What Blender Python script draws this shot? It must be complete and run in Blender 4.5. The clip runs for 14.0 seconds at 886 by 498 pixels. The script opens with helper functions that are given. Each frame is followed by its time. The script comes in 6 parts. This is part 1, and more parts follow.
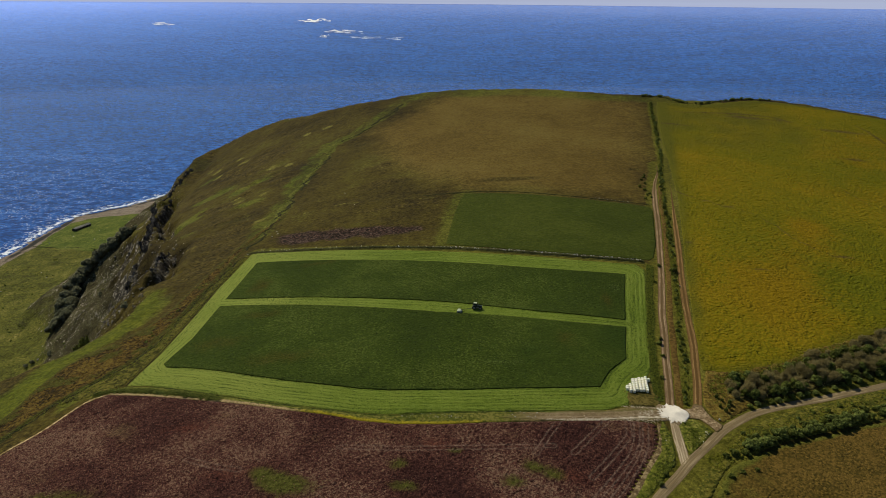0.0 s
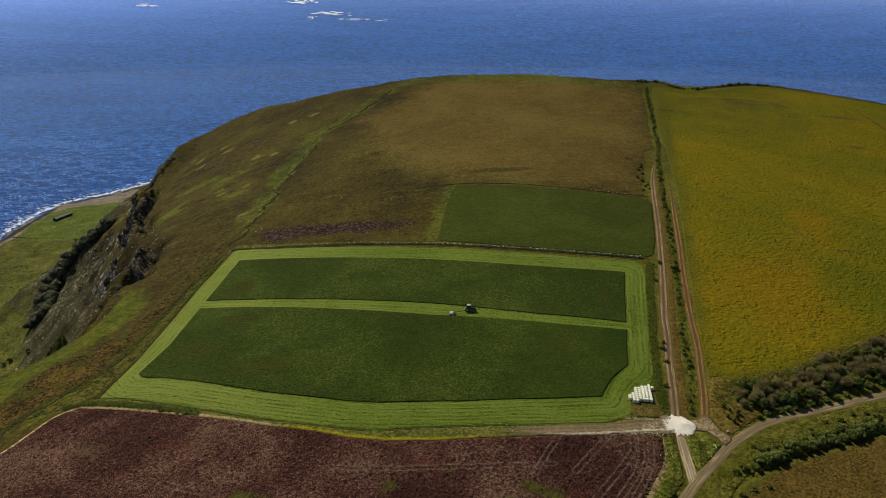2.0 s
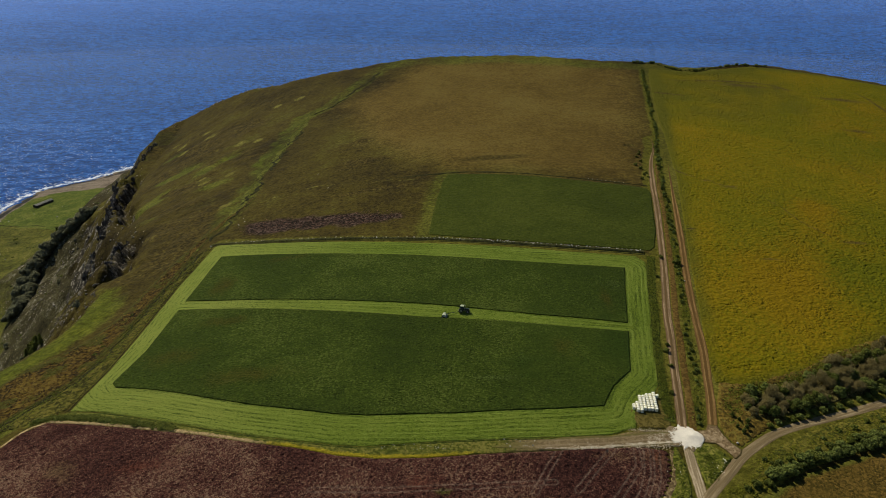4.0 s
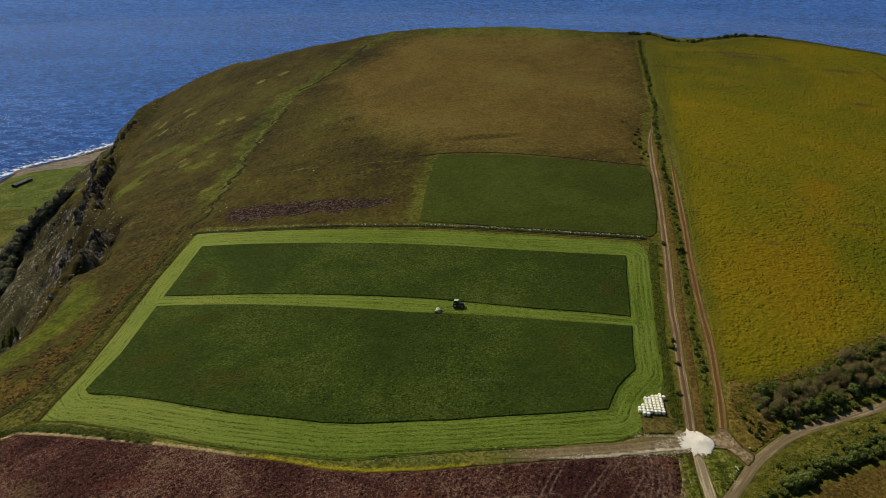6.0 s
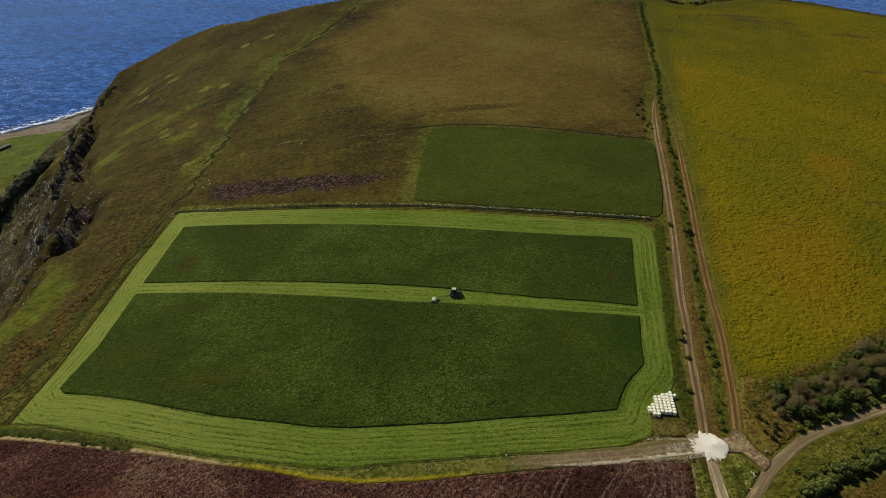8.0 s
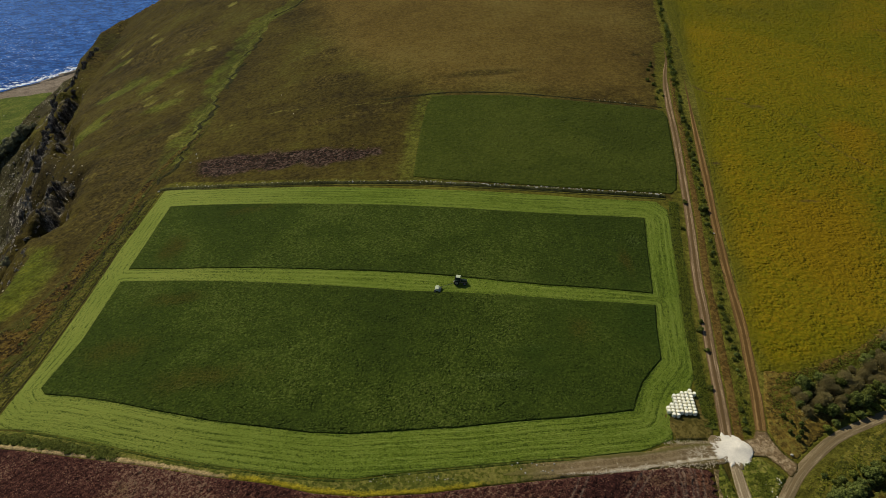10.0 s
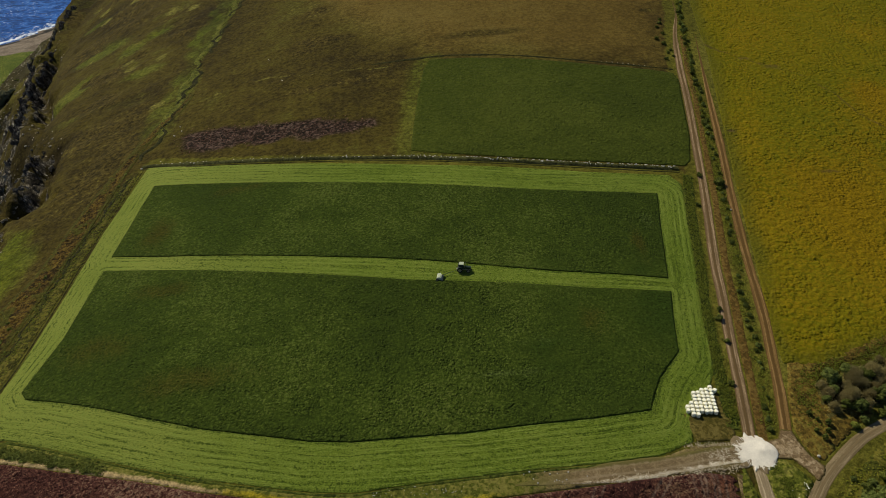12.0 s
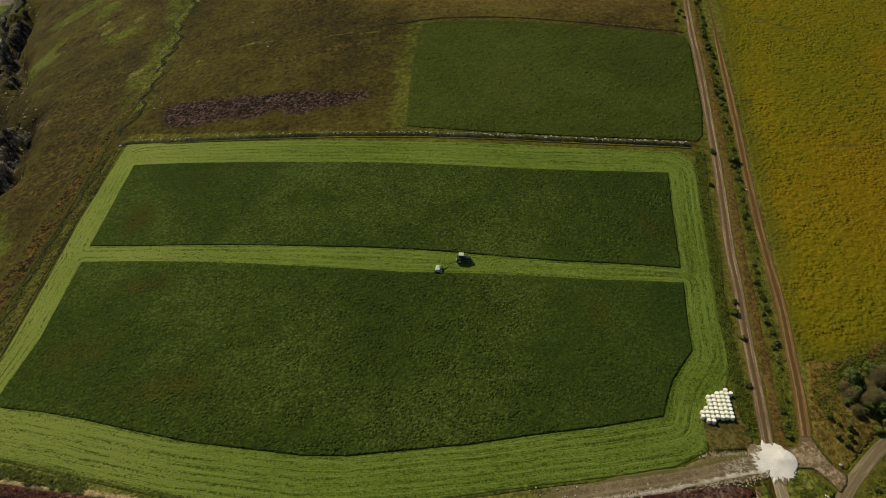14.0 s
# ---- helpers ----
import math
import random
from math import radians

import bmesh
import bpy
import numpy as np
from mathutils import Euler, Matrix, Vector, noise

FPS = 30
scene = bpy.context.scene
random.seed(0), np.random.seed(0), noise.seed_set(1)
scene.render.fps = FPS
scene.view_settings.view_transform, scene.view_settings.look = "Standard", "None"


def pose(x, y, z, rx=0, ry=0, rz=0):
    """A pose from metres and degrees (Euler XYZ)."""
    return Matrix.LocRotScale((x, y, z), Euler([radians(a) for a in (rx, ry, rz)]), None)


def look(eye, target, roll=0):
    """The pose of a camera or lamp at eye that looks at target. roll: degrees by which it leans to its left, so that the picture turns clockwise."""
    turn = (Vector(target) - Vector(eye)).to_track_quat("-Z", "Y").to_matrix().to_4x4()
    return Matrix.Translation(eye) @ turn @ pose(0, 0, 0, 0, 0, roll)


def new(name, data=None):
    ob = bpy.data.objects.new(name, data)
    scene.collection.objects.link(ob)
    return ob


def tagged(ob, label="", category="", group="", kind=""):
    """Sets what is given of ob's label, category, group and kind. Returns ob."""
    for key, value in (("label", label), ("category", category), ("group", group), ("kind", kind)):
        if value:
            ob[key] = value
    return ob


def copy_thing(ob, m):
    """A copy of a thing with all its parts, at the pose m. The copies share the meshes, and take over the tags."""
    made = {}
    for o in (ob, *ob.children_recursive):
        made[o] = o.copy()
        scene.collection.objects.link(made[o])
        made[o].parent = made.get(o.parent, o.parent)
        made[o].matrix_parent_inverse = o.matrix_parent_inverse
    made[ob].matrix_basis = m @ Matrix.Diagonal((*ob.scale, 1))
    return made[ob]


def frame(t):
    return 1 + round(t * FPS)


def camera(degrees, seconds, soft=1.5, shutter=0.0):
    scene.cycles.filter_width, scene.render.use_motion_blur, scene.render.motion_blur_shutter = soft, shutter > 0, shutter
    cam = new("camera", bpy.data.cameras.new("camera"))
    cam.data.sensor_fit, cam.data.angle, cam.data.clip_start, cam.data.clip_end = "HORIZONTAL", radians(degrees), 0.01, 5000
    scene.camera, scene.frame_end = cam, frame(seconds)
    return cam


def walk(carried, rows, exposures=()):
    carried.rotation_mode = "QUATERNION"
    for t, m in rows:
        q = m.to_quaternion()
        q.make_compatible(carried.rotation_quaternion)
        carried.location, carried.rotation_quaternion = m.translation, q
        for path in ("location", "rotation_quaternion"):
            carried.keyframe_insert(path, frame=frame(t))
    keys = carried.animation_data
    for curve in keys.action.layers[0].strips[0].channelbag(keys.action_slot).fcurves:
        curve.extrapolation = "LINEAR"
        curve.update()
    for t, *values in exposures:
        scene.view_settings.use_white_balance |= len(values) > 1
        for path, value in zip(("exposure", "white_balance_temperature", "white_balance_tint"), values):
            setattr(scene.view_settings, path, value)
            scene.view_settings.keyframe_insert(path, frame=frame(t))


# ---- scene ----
cam = camera(64.8, 14.0, 0.5)
METRES, EYE, TILT, LEAN, TURN = 118.0, 126.0, -19.9, -0.5, 0.0
ROWS = [
    (0.0, 0.0, 0.0, 0.0, 0.0, 0.0, -0.0),
    (0.5, -0.0006, 0.0314, 0.0137, -0.2, -0.3, 0.04),
    (1.0, -0.0012, 0.063, 0.0268, -0.37, -0.65, 0.12),
    (1.5, -0.0029, 0.0944, 0.041, -0.61, -1.03, 0.2),
    (2.0, -0.0033, 0.126, 0.0546, -0.8, -1.41, 0.31),
    (2.5, -0.004, 0.1579, 0.0684, -1.0, -1.81, 0.42),
    (3.0, -0.0041, 0.1894, 0.0823, -1.19, -2.21, 0.49),
    (5.5, -0.0047, 0.3486, 0.1527, -2.19, -4.9, 1.09),
    (6.0, -0.0054, 0.3809, 0.1668, -2.4, -5.6, 1.22),
    (6.5, -0.0067, 0.4135, 0.1814, -2.63, -6.33, 1.28),
    (7.0, -0.0085, 0.4463, 0.1956, -2.83, -7.11, 1.25),
    (7.5, -0.011, 0.4796, 0.2103, -3.04, -7.98, 1.23),
    (10.0, -0.0264, 0.6464, 0.2843, -3.6, -12.52, 1.58),
    (10.5, -0.0282, 0.6799, 0.2994, -3.72, -13.53, 1.81),
    (11.0, -0.0292, 0.7135, 0.3144, -3.85, -14.56, 2.05),
    (11.5, -0.0297, 0.7468, 0.3295, -3.97, -15.6, 2.24),
    (12.0, -0.0293, 0.7801, 0.3449, -4.11, -16.64, 2.38),
    (12.5, -0.0279, 0.813, 0.3594, -4.22, -17.68, 2.5),
    (13.0, -0.0274, 0.8459, 0.3751, -4.38, -18.74, 2.65),
    (13.5, -0.0249, 0.8791, 0.3907, -4.47, -19.78, 2.72),
    (14.0, -0.0228, 0.9126, 0.4059, -4.58, -20.87, 2.73),
]
walk(cam, [(t, pose(0, 0, EYE, TILT, LEAN, TURN) @ pose(METRES * x, METRES * y, METRES * z, 90 + pitch, roll, yaw)) for t, x, y, z, yaw, pitch, roll in ROWS],
     [(0.0, 0.0), (3.0, -0.02), (7.0, -0.03), (10.0, -0.05), (14.0, -0.07)])

# ---- light ----
SUN_AZ, SUN_EL = radians(-40), radians(46)
sun_from = Vector((math.sin(SUN_AZ) * math.cos(SUN_EL), math.cos(SUN_AZ) * math.cos(SUN_EL), math.sin(SUN_EL)))
lamp = bpy.data.lights.new("sun", "SUN")
lamp.energy, lamp.angle, lamp.color = 4.2, radians(0.6), (1.0, 0.92, 0.72)
sun = new("sun", lamp)
sun.matrix_world = look(sun_from * 600, (0, 0, 0))
world = bpy.data.worlds.new("sky")
scene.world = world
world.use_nodes = True
sky = world.node_tree.nodes.new("ShaderNodeTexSky")
sky.sky_type, sky.sun_disc, sky.sun_elevation, sky.sun_rotation = "NISHITA", False, SUN_EL, SUN_AZ
sky.air_density, sky.dust_density, sky.ozone_density = 1.0, 0.1, 3.0
world.node_tree.links.new(sky.outputs[0], world.node_tree.nodes["Background"].inputs[0])
world.node_tree.nodes["Background"].inputs[1].default_value = 0.053


# ---- materials ----
class Nodes:
    """Short hand for building one material's node tree."""

    def __init__(self, name):
        self.mat = bpy.data.materials.new(name)
        self.mat.use_nodes = True
        self.tree = self.mat.node_tree
        self.out = self.tree.nodes["Principled BSDF"]
        self.coord = self.tree.nodes.new("ShaderNodeTexCoord").outputs["Object"]

    def put(self, socket, value):
        if isinstance(value, bpy.types.NodeSocket):
            self.tree.links.new(value, socket)
        elif isinstance(value, tuple) and len(value) == 3 and len(socket.default_value) == 4:
            socket.default_value = (*value, 1)
        else:
            socket.default_value = value

    def noise(self, scale, detail=4.0, rough=0.6, stretch=None, turn=0.0, warp=0.0):
        n = self.tree.nodes.new("ShaderNodeTexNoise")
        at = self.coord
        if stretch:
            m = self.tree.nodes.new("ShaderNodeMapping")
            m.inputs["Scale"].default_value = stretch
            m.inputs["Rotation"].default_value = (0, 0, radians(turn))
            self.put(m.inputs["Vector"], at)
            at = m.outputs[0]
        self.put(n.inputs["Vector"], at)
        n.inputs["Scale"].default_value, n.inputs["Detail"].default_value = scale, detail
        n.inputs["Roughness"].default_value, n.inputs["Distortion"].default_value = rough, warp
        return n.outputs[0]

    def cells(self, scale, what=0):
        n = self.tree.nodes.new("ShaderNodeTexVoronoi")
        self.put(n.inputs["Vector"], self.coord)
        n.inputs["Scale"].default_value = scale
        return n.outputs[what]

    def split(self, colour):
        n = self.tree.nodes.new("ShaderNodeSeparateColor")
        self.put(n.inputs[0], colour)
        return n.outputs[0]

    def attr(self, name):
        n = self.tree.nodes.new("ShaderNodeAttribute")
        n.attribute_name = name
        return n.outputs["Fac"]

    def math(self, op, a, b=0.0, c=0.0):
        n = self.tree.nodes.new("ShaderNodeMath")
        n.operation = op
        for s, v in zip(n.inputs, (a, b, c)):
            self.put(s, v)
        return n.outputs[0]

    def span(self, v, lo, hi, to_lo=0.0, to_hi=1.0):
        n = self.tree.nodes.new("ShaderNodeMapRange")
        n.interpolation_type = "SMOOTHSTEP"
        for s, x in zip(n.inputs, (v, lo, hi, to_lo, to_hi)):
            self.put(s, x)
        return n.outputs[0]

    def mix(self, fac, a, b, kind="MIX"):
        n = self.tree.nodes.new("ShaderNodeMix")
        n.data_type, n.blend_type = "RGBA", kind
        for s, v in ((n.inputs[0], fac), (n.inputs[6], a), (n.inputs[7], b)):
            self.put(s, v)
        return n.outputs[2]

    def ramp(self, fac, stops):
        n = self.tree.nodes.new("ShaderNodeValToRGB")
        while len(n.color_ramp.elements) < len(stops):
            n.color_ramp.elements.new(0.5)
        for e, (p, c) in zip(n.color_ramp.elements, stops):
            e.position, e.color = p, (*c, 1)
        self.put(n.inputs[0], fac)
        return n.outputs[0]

    def random(self):
        return self.tree.nodes.new("ShaderNodeObjectInfo").outputs["Random"]

    def island(self):
        return self.tree.nodes.new("ShaderNodeNewGeometry").outputs["Random Per Island"]

    def bump(self, height, strength, distance):
        n = self.tree.nodes.new("ShaderNodeBump")
        n.inputs["Strength"].default_value, n.inputs["Distance"].default_value = strength, distance
        self.put(n.inputs["Height"], height)
        return n.outputs[0]

    def done(self, colour, rough=0.9, normal=None, metal=0.0, specular=0.2):
        self.put(self.out.inputs["Base Color"], colour)
        self.put(self.out.inputs["Roughness"], rough)
        self.put(self.out.inputs["Metallic"], metal)
        self.put(self.out.inputs["Specular IOR Level"], specular)
        if normal:
            self.put(self.out.inputs["Normal"], normal)
        return self.mat


def turf(name, stops, large=0.03, fine=0.7, grit=2.4, relief=0.5, depth=0.4, stretch=None, turn=0.0, contrast=0.55, tints=(), lines=None, clod=1.5, clods=0.3, calm=""):
    """Grass, heath or soil: colours by large patches and by single tufts or clods, broken up by finer noise and by dark
    specks painted in as shaded gaps, with a rough bump. tints: colours laid on by attributes.
    """
    n = Nodes(name)
    big, mid = n.noise(large, 5, 0.6, warp=0.4), n.noise(fine, 4, 0.7, stretch, turn)
    small, specks = n.noise(grit, 4, 0.75), n.noise(grit * 0.8, 2, 0.6)
    tuft = n.split(n.cells(clod, 1))
    fac = n.math("ADD", n.math("MULTIPLY", big, 0.66), n.math("MULTIPLY", mid, 0.34))
    fac = n.math("ADD", fac, n.math("MULTIPLY", n.math("SUBTRACT", tuft, 0.5), clods))
    colour = n.ramp(n.span(fac, 0.32, 0.68), stops)
    for key, tint in tints:
        a = n.math("ADD", n.attr(key), n.math("MULTIPLY", n.math("SUBTRACT", n.math("ADD", n.math("MULTIPLY", mid, 0.5), n.math("MULTIPLY", n.noise(large * 4, 4), 0.5)), 0.5), 1.6))
        a = n.math("ADD", a, n.math("MULTIPLY", n.math("SUBTRACT", tuft, 0.5), clods * 0.8))
        colour = n.mix(n.span(a, 0.25, 0.85), colour, n.ramp(n.span(small, 0.3, 0.7), [(0, tuple(c * 0.7 for c in tint)), (1, tuple(c * 1.2 for c in tint))]))
    if lines:
        colour = n.mix(n.math("MULTIPLY", n.attr("ruts"), n.span(mid, 0.35, 0.6, 0.2, 0.75)), colour, lines)
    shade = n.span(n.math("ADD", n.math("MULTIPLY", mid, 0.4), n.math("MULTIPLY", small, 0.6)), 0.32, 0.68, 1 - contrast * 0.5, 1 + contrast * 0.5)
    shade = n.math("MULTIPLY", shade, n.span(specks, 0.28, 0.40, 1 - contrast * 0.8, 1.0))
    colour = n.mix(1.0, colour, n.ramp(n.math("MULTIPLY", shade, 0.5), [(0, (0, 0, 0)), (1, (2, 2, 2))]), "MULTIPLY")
    lump = n.noise(fine * 0.9, 2, 0.5, stretch, turn)
    crown = n.math("SUBTRACT", 1.0, n.math("MINIMUM", n.cells(fine * 1.25, 0), 1.0))
    height = n.math("ADD", n.math("MULTIPLY", lump, 0.5), n.math("ADD", n.math("MULTIPLY", small, 0.12), n.math("MULTIPLY", crown, 0.38)))
    if calm:
        height = n.math("MULTIPLY", n.math("SUBTRACT", height, 0.55), n.span(n.attr(calm), 0.1, 0.5, 1.0, 0.35))
        height = n.math("ADD", height, 0.55)
    height = n.math("MULTIPLY", n.math("SUBTRACT", height, 0.55), n.span(n.noise(fine * 0.16, 3, 0.6), 0.35, 0.62, 0.35, 1.15))
    return n.done(colour, 0.95, n.bump(height, relief, depth), specular=0.06)


def plain(name, colour, rough=0.7, vary=0.25, scale=4.0, metal=0.0, specular=0.3, bump=0.1):
    n = Nodes(name)
    a, b = n.noise(scale, 4), n.noise(scale * 7, 3)
    f = n.math("ADD", n.math("MULTIPLY", a, 0.6), n.math("MULTIPLY", b, 0.4))
    dark = tuple(c * (1 - vary) for c in colour)
    light = tuple(min(1, c * (1 + vary * 0.6)) for c in colour)
    return n.done(n.ramp(n.span(f, 0.3, 0.7), [(0, dark), (1, light)]), rough, n.bump(b, bump, 0.02), metal, specular)


def foliage(name, dark, light):
    n = Nodes(name)
    f = n.math("ADD", n.math("MULTIPLY", n.island(), 0.65), n.math("MULTIPLY", n.random(), 0.35))
    colour = n.ramp(f, [(0.1, dark), (0.9, light)])
    m = n.done(colour, 0.85, specular=0.05)
    thin, both = n.tree.nodes.new("ShaderNodeBsdfTranslucent"), n.tree.nodes.new("ShaderNodeMixShader")
    n.put(thin.inputs["Color"], colour)
    both.inputs[0].default_value = 0.42
    n.tree.links.new(n.out.outputs[0], both.inputs[1])
    n.tree.links.new(thin.outputs[0], both.inputs[2])
    n.tree.links.new(both.outputs[0], n.tree.nodes["Material Output"].inputs["Surface"])
    return m


def ground_material():
    n = Nodes("moorland")
    big, mid = n.noise(0.014, 5, 0.62, warp=0.2), n.noise(0.16, 6, 0.7)
    fine, grit = n.noise(0.6, 5, 0.72), n.noise(2.2, 4, 0.75)
    f = n.math("ADD", n.math("MULTIPLY", big, 0.58), n.math("MULTIPLY", mid, 0.27))
    f = n.math("ADD", f, n.math("MULTIPLY", fine, 0.15))
    moor = n.ramp(n.span(f, 0.34, 0.68), [(0, (0.026, 0.019, 0.006)), (0.3, (0.050, 0.038, 0.008)), (0.6, (0.074, 0.058, 0.010)), (0.85, (0.083, 0.073, 0.012)), (1, (0.106, 0.094, 0.017))])
    heath = n.ramp(n.span(f, 0.35, 0.65), [(0, (0.092, 0.062, 0.013)), (0.5, (0.122, 0.085, 0.018)), (1, (0.148, 0.110, 0.026))])
    grass = n.ramp(n.span(f, 0.35, 0.65), [(0, (0.050, 0.054, 0.008)), (0.5, (0.086, 0.096, 0.012)), (1, (0.132, 0.138, 0.020))])
    lowmix = n.math("ADD", n.math("MULTIPLY", fine, 0.4), n.math("MULTIPLY", n.noise(0.045, 6, 0.72), 0.6))
    low = n.ramp(n.span(lowmix, 0.36, 0.64), [(0, (0.044, 0.047, 0.010)), (0.45, (0.090, 0.094, 0.015)), (0.8, (0.122, 0.122, 0.020)), (1, (0.20, 0.172, 0.052))])
    meadow = n.ramp(n.span(lowmix, 0.36, 0.64), [(0, (0.058, 0.084, 0.013)), (0.5, (0.090, 0.120, 0.017)), (1, (0.150, 0.158, 0.033))])
    bright = n.ramp(n.span(f, 0.36, 0.64), [(0, (0.050, 0.062, 0.006)), (0.5, (0.084, 0.098, 0.009)), (1, (0.128, 0.138, 0.013))])
    rust = n.ramp(n.span(n.math("ADD", n.math("MULTIPLY", fine, 0.55), n.math("MULTIPLY", mid, 0.45)), 0.36, 0.64), [(0, (0.028, 0.023, 0.006)), (0.5, (0.060, 0.045, 0.010)), (0.85, (0.086, 0.064, 0.013)), (1, (0.112, 0.098, 0.019))])
    oval = n.ramp(n.span(fine, 0.36, 0.64), [(0, (0.115, 0.105, 0.020)), (1, (0.185, 0.170, 0.036))])
    clump = n.math("ADD", n.math("MULTIPLY", n.split(n.cells(1.2, 1)), 0.35), n.math("ADD", n.math("MULTIPLY", fine, 0.4), n.math("MULTIPLY", mid, 0.25)))
    purple = n.ramp(n.span(clump, 0.32, 0.68), [(0, (0.014, 0.010, 0.007)), (0.45, (0.034, 0.020, 0.013)), (0.8, (0.062, 0.035, 0.026)), (1, (0.105, 0.070, 0.054))])
    verge = n.ramp(n.span(f, 0.35, 0.65), [(0, (0.062, 0.060, 0.008)), (0.5, (0.108, 0.102, 0.013)), (1, (0.160, 0.146, 0.024))])
    screemix = n.math("ADD", n.math("MULTIPLY", n.noise(0.9, 4, 0.75), 0.45), n.math("MULTIPLY", n.noise(0.07, 6, 0.75), 0.55))
    scree = n.ramp(n.span(screemix, 0.36, 0.64), [(0, (0.026, 0.022, 0.011)), (0.4, (0.052, 0.045, 0.018)), (0.7, (0.074, 0.068, 0.026)), (0.86, (0.15, 0.135, 0.090)), (1, (0.34, 0.310, 0.26))])
    rock = n.ramp(n.span(n.math("ADD", n.math("MULTIPLY", n.noise(0.22, 5, 0.72), 0.75), n.math("MULTIPLY", grit, 0.25)), 0.36, 0.66), [(0, (0.022, 0.019, 0.014)), (0.45, (0.056, 0.048, 0.034)), (0.75, (0.15, 0.130, 0.098)), (1, (0.46, 0.42, 0.35))])
    sand = n.ramp(n.span(n.noise(0.08, 5, 0.65), 0.3, 0.7), [(0, (0.15, 0.118, 0.088)), (1, (0.27, 0.222, 0.175))])
    wob = n.math("ADD", n.math("MULTIPLY", mid, 0.6), n.math("MULTIPLY", fine, 0.4))
    def over(base, top, name, soft=0.16):
        a = n.math("ADD", n.attr(name), n.math("MULTIPLY", n.math("SUBTRACT", wob, 0.5), 0.9))
        return n.mix(n.span(a, 0.5 - soft, 0.5 + soft), base, top)
    c = over(moor, heath, "heath", 0.48)
    c = over(c, grass, "lush", 0.34)
    c = over(c, rust, "rust", 0.22)
    c = over(c, bright, "bright", 0.26)
    c = over(c, oval, "oval", 0.2)
    c = over(c, low, "low", 0.1)
    c = over(c, meadow, "meadow", 0.12)
    c = over(c, purple, "purple", 0.3)
    c = over(c, verge, "verge")
    c = over(c, scree, "scree")
    c = over(c, rock, "rock", 0.1)
    c = over(c, sand, "sand", 0.05)
    c = over(c, (0.035, 0.034, 0.03), "weed", 0.1)
    shade = n.span(n.math("ADD", n.math("MULTIPLY", fine, 0.6), n.math("MULTIPLY", grit, 0.4)), 0.34, 0.66, 0.42, 1.22)
    calm = n.math("MULTIPLY", n.attr("heath"), 0.4)
    shade = n.math("ADD", n.math("MULTIPLY", shade, n.math("SUBTRACT", 1.0, calm)), n.math("MULTIPLY", calm, 0.95))
    c = n.mix(1.0, c, n.ramp(n.math("MULTIPLY", shade, 0.5), [(0, (0, 0, 0)), (1, (2, 2, 2))]), "MULTIPLY")
    h = n.math("ADD", n.math("MULTIPLY", n.noise(0.4, 3, 0.55), 0.8), n.math("MULTIPLY", grit, 0.2))
    return n.done(c, 0.95, n.bump(h, 0.9, 1.2), specular=0.06)


def sea_material(far=False):
    n = Nodes("far_sea_haze_glow" if far else "sea_water")
    swell, chop = n.noise(0.022, 3, 0.55, (0.45, 1.5, 1), 12), n.noise(0.075, 3, 0.65, (0.65, 0.9, 1), -10)
    rip = n.noise(0.24, 2, 0.6, (0.7, 1.2, 1), 5)
    h = n.math("ADD", n.math("MULTIPLY", swell, 0.22), n.math("ADD", n.math("MULTIPLY", chop, 0.43), n.math("MULTIPLY", rip, 0.35)))
    patch = n.noise(0.0035, 4, 0.6, (0.5, 1.6, 1), 10)
    # Wave light and dark put into the water colour, from the bump's own noises.
    ripple_shade = n.math("ADD", n.math("MULTIPLY", patch, 0.12), n.math("ADD", n.math("MULTIPLY", swell, 0.12), n.math("ADD", n.math("MULTIPLY", chop, 0.36), n.math("MULTIPLY", rip, 0.40))))
    deep = n.ramp(n.span(ripple_shade, 0.41, 0.59), [(0, (0.003, 0.031, 0.150)), (0.5, (0.009, 0.065, 0.280)), (1, (0.030, 0.122, 0.420))])
    surf = n.math("ADD", n.attr("surf"), n.math("MULTIPLY", n.math("SUBTRACT", n.noise(0.17, 5, 0.75), 0.5), 1.5))
    # Foam is surf on the shore; the flecks are sun glitter painted white.
    foam = n.math("MAXIMUM", n.span(surf, 0.50, 0.72), n.math("MULTIPLY", n.math("MULTIPLY", n.attr("sun_glitter"), n.span(n.noise(0.45, 3, 0.7, (0.7, 0.9, 1), 8), 0.585, 0.63)), n.span(n.math("ADD", n.math("MULTIPLY", chop, 0.6), n.math("MULTIPLY", swell, 0.4)), 0.47, 0.54)))
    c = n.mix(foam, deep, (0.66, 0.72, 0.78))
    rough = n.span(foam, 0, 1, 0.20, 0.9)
    n.out.inputs["IOR"].default_value = 1.333
    # Haze painted into the far water as a glow that follows this attribute.
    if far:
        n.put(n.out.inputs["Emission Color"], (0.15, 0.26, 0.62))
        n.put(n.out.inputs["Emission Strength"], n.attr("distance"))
    return n.done(c, rough, n.bump(h, 0.8, 1.3), specular=0.16)


MOOR, SEA, FAR_SEA = ground_material(), sea_material(), sea_material(True)
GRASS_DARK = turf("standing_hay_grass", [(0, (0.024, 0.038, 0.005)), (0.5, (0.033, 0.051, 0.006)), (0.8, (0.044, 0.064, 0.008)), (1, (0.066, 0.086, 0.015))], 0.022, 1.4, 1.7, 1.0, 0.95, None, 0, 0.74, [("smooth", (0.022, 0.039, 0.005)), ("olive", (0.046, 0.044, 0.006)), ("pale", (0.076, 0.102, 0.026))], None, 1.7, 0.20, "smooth")
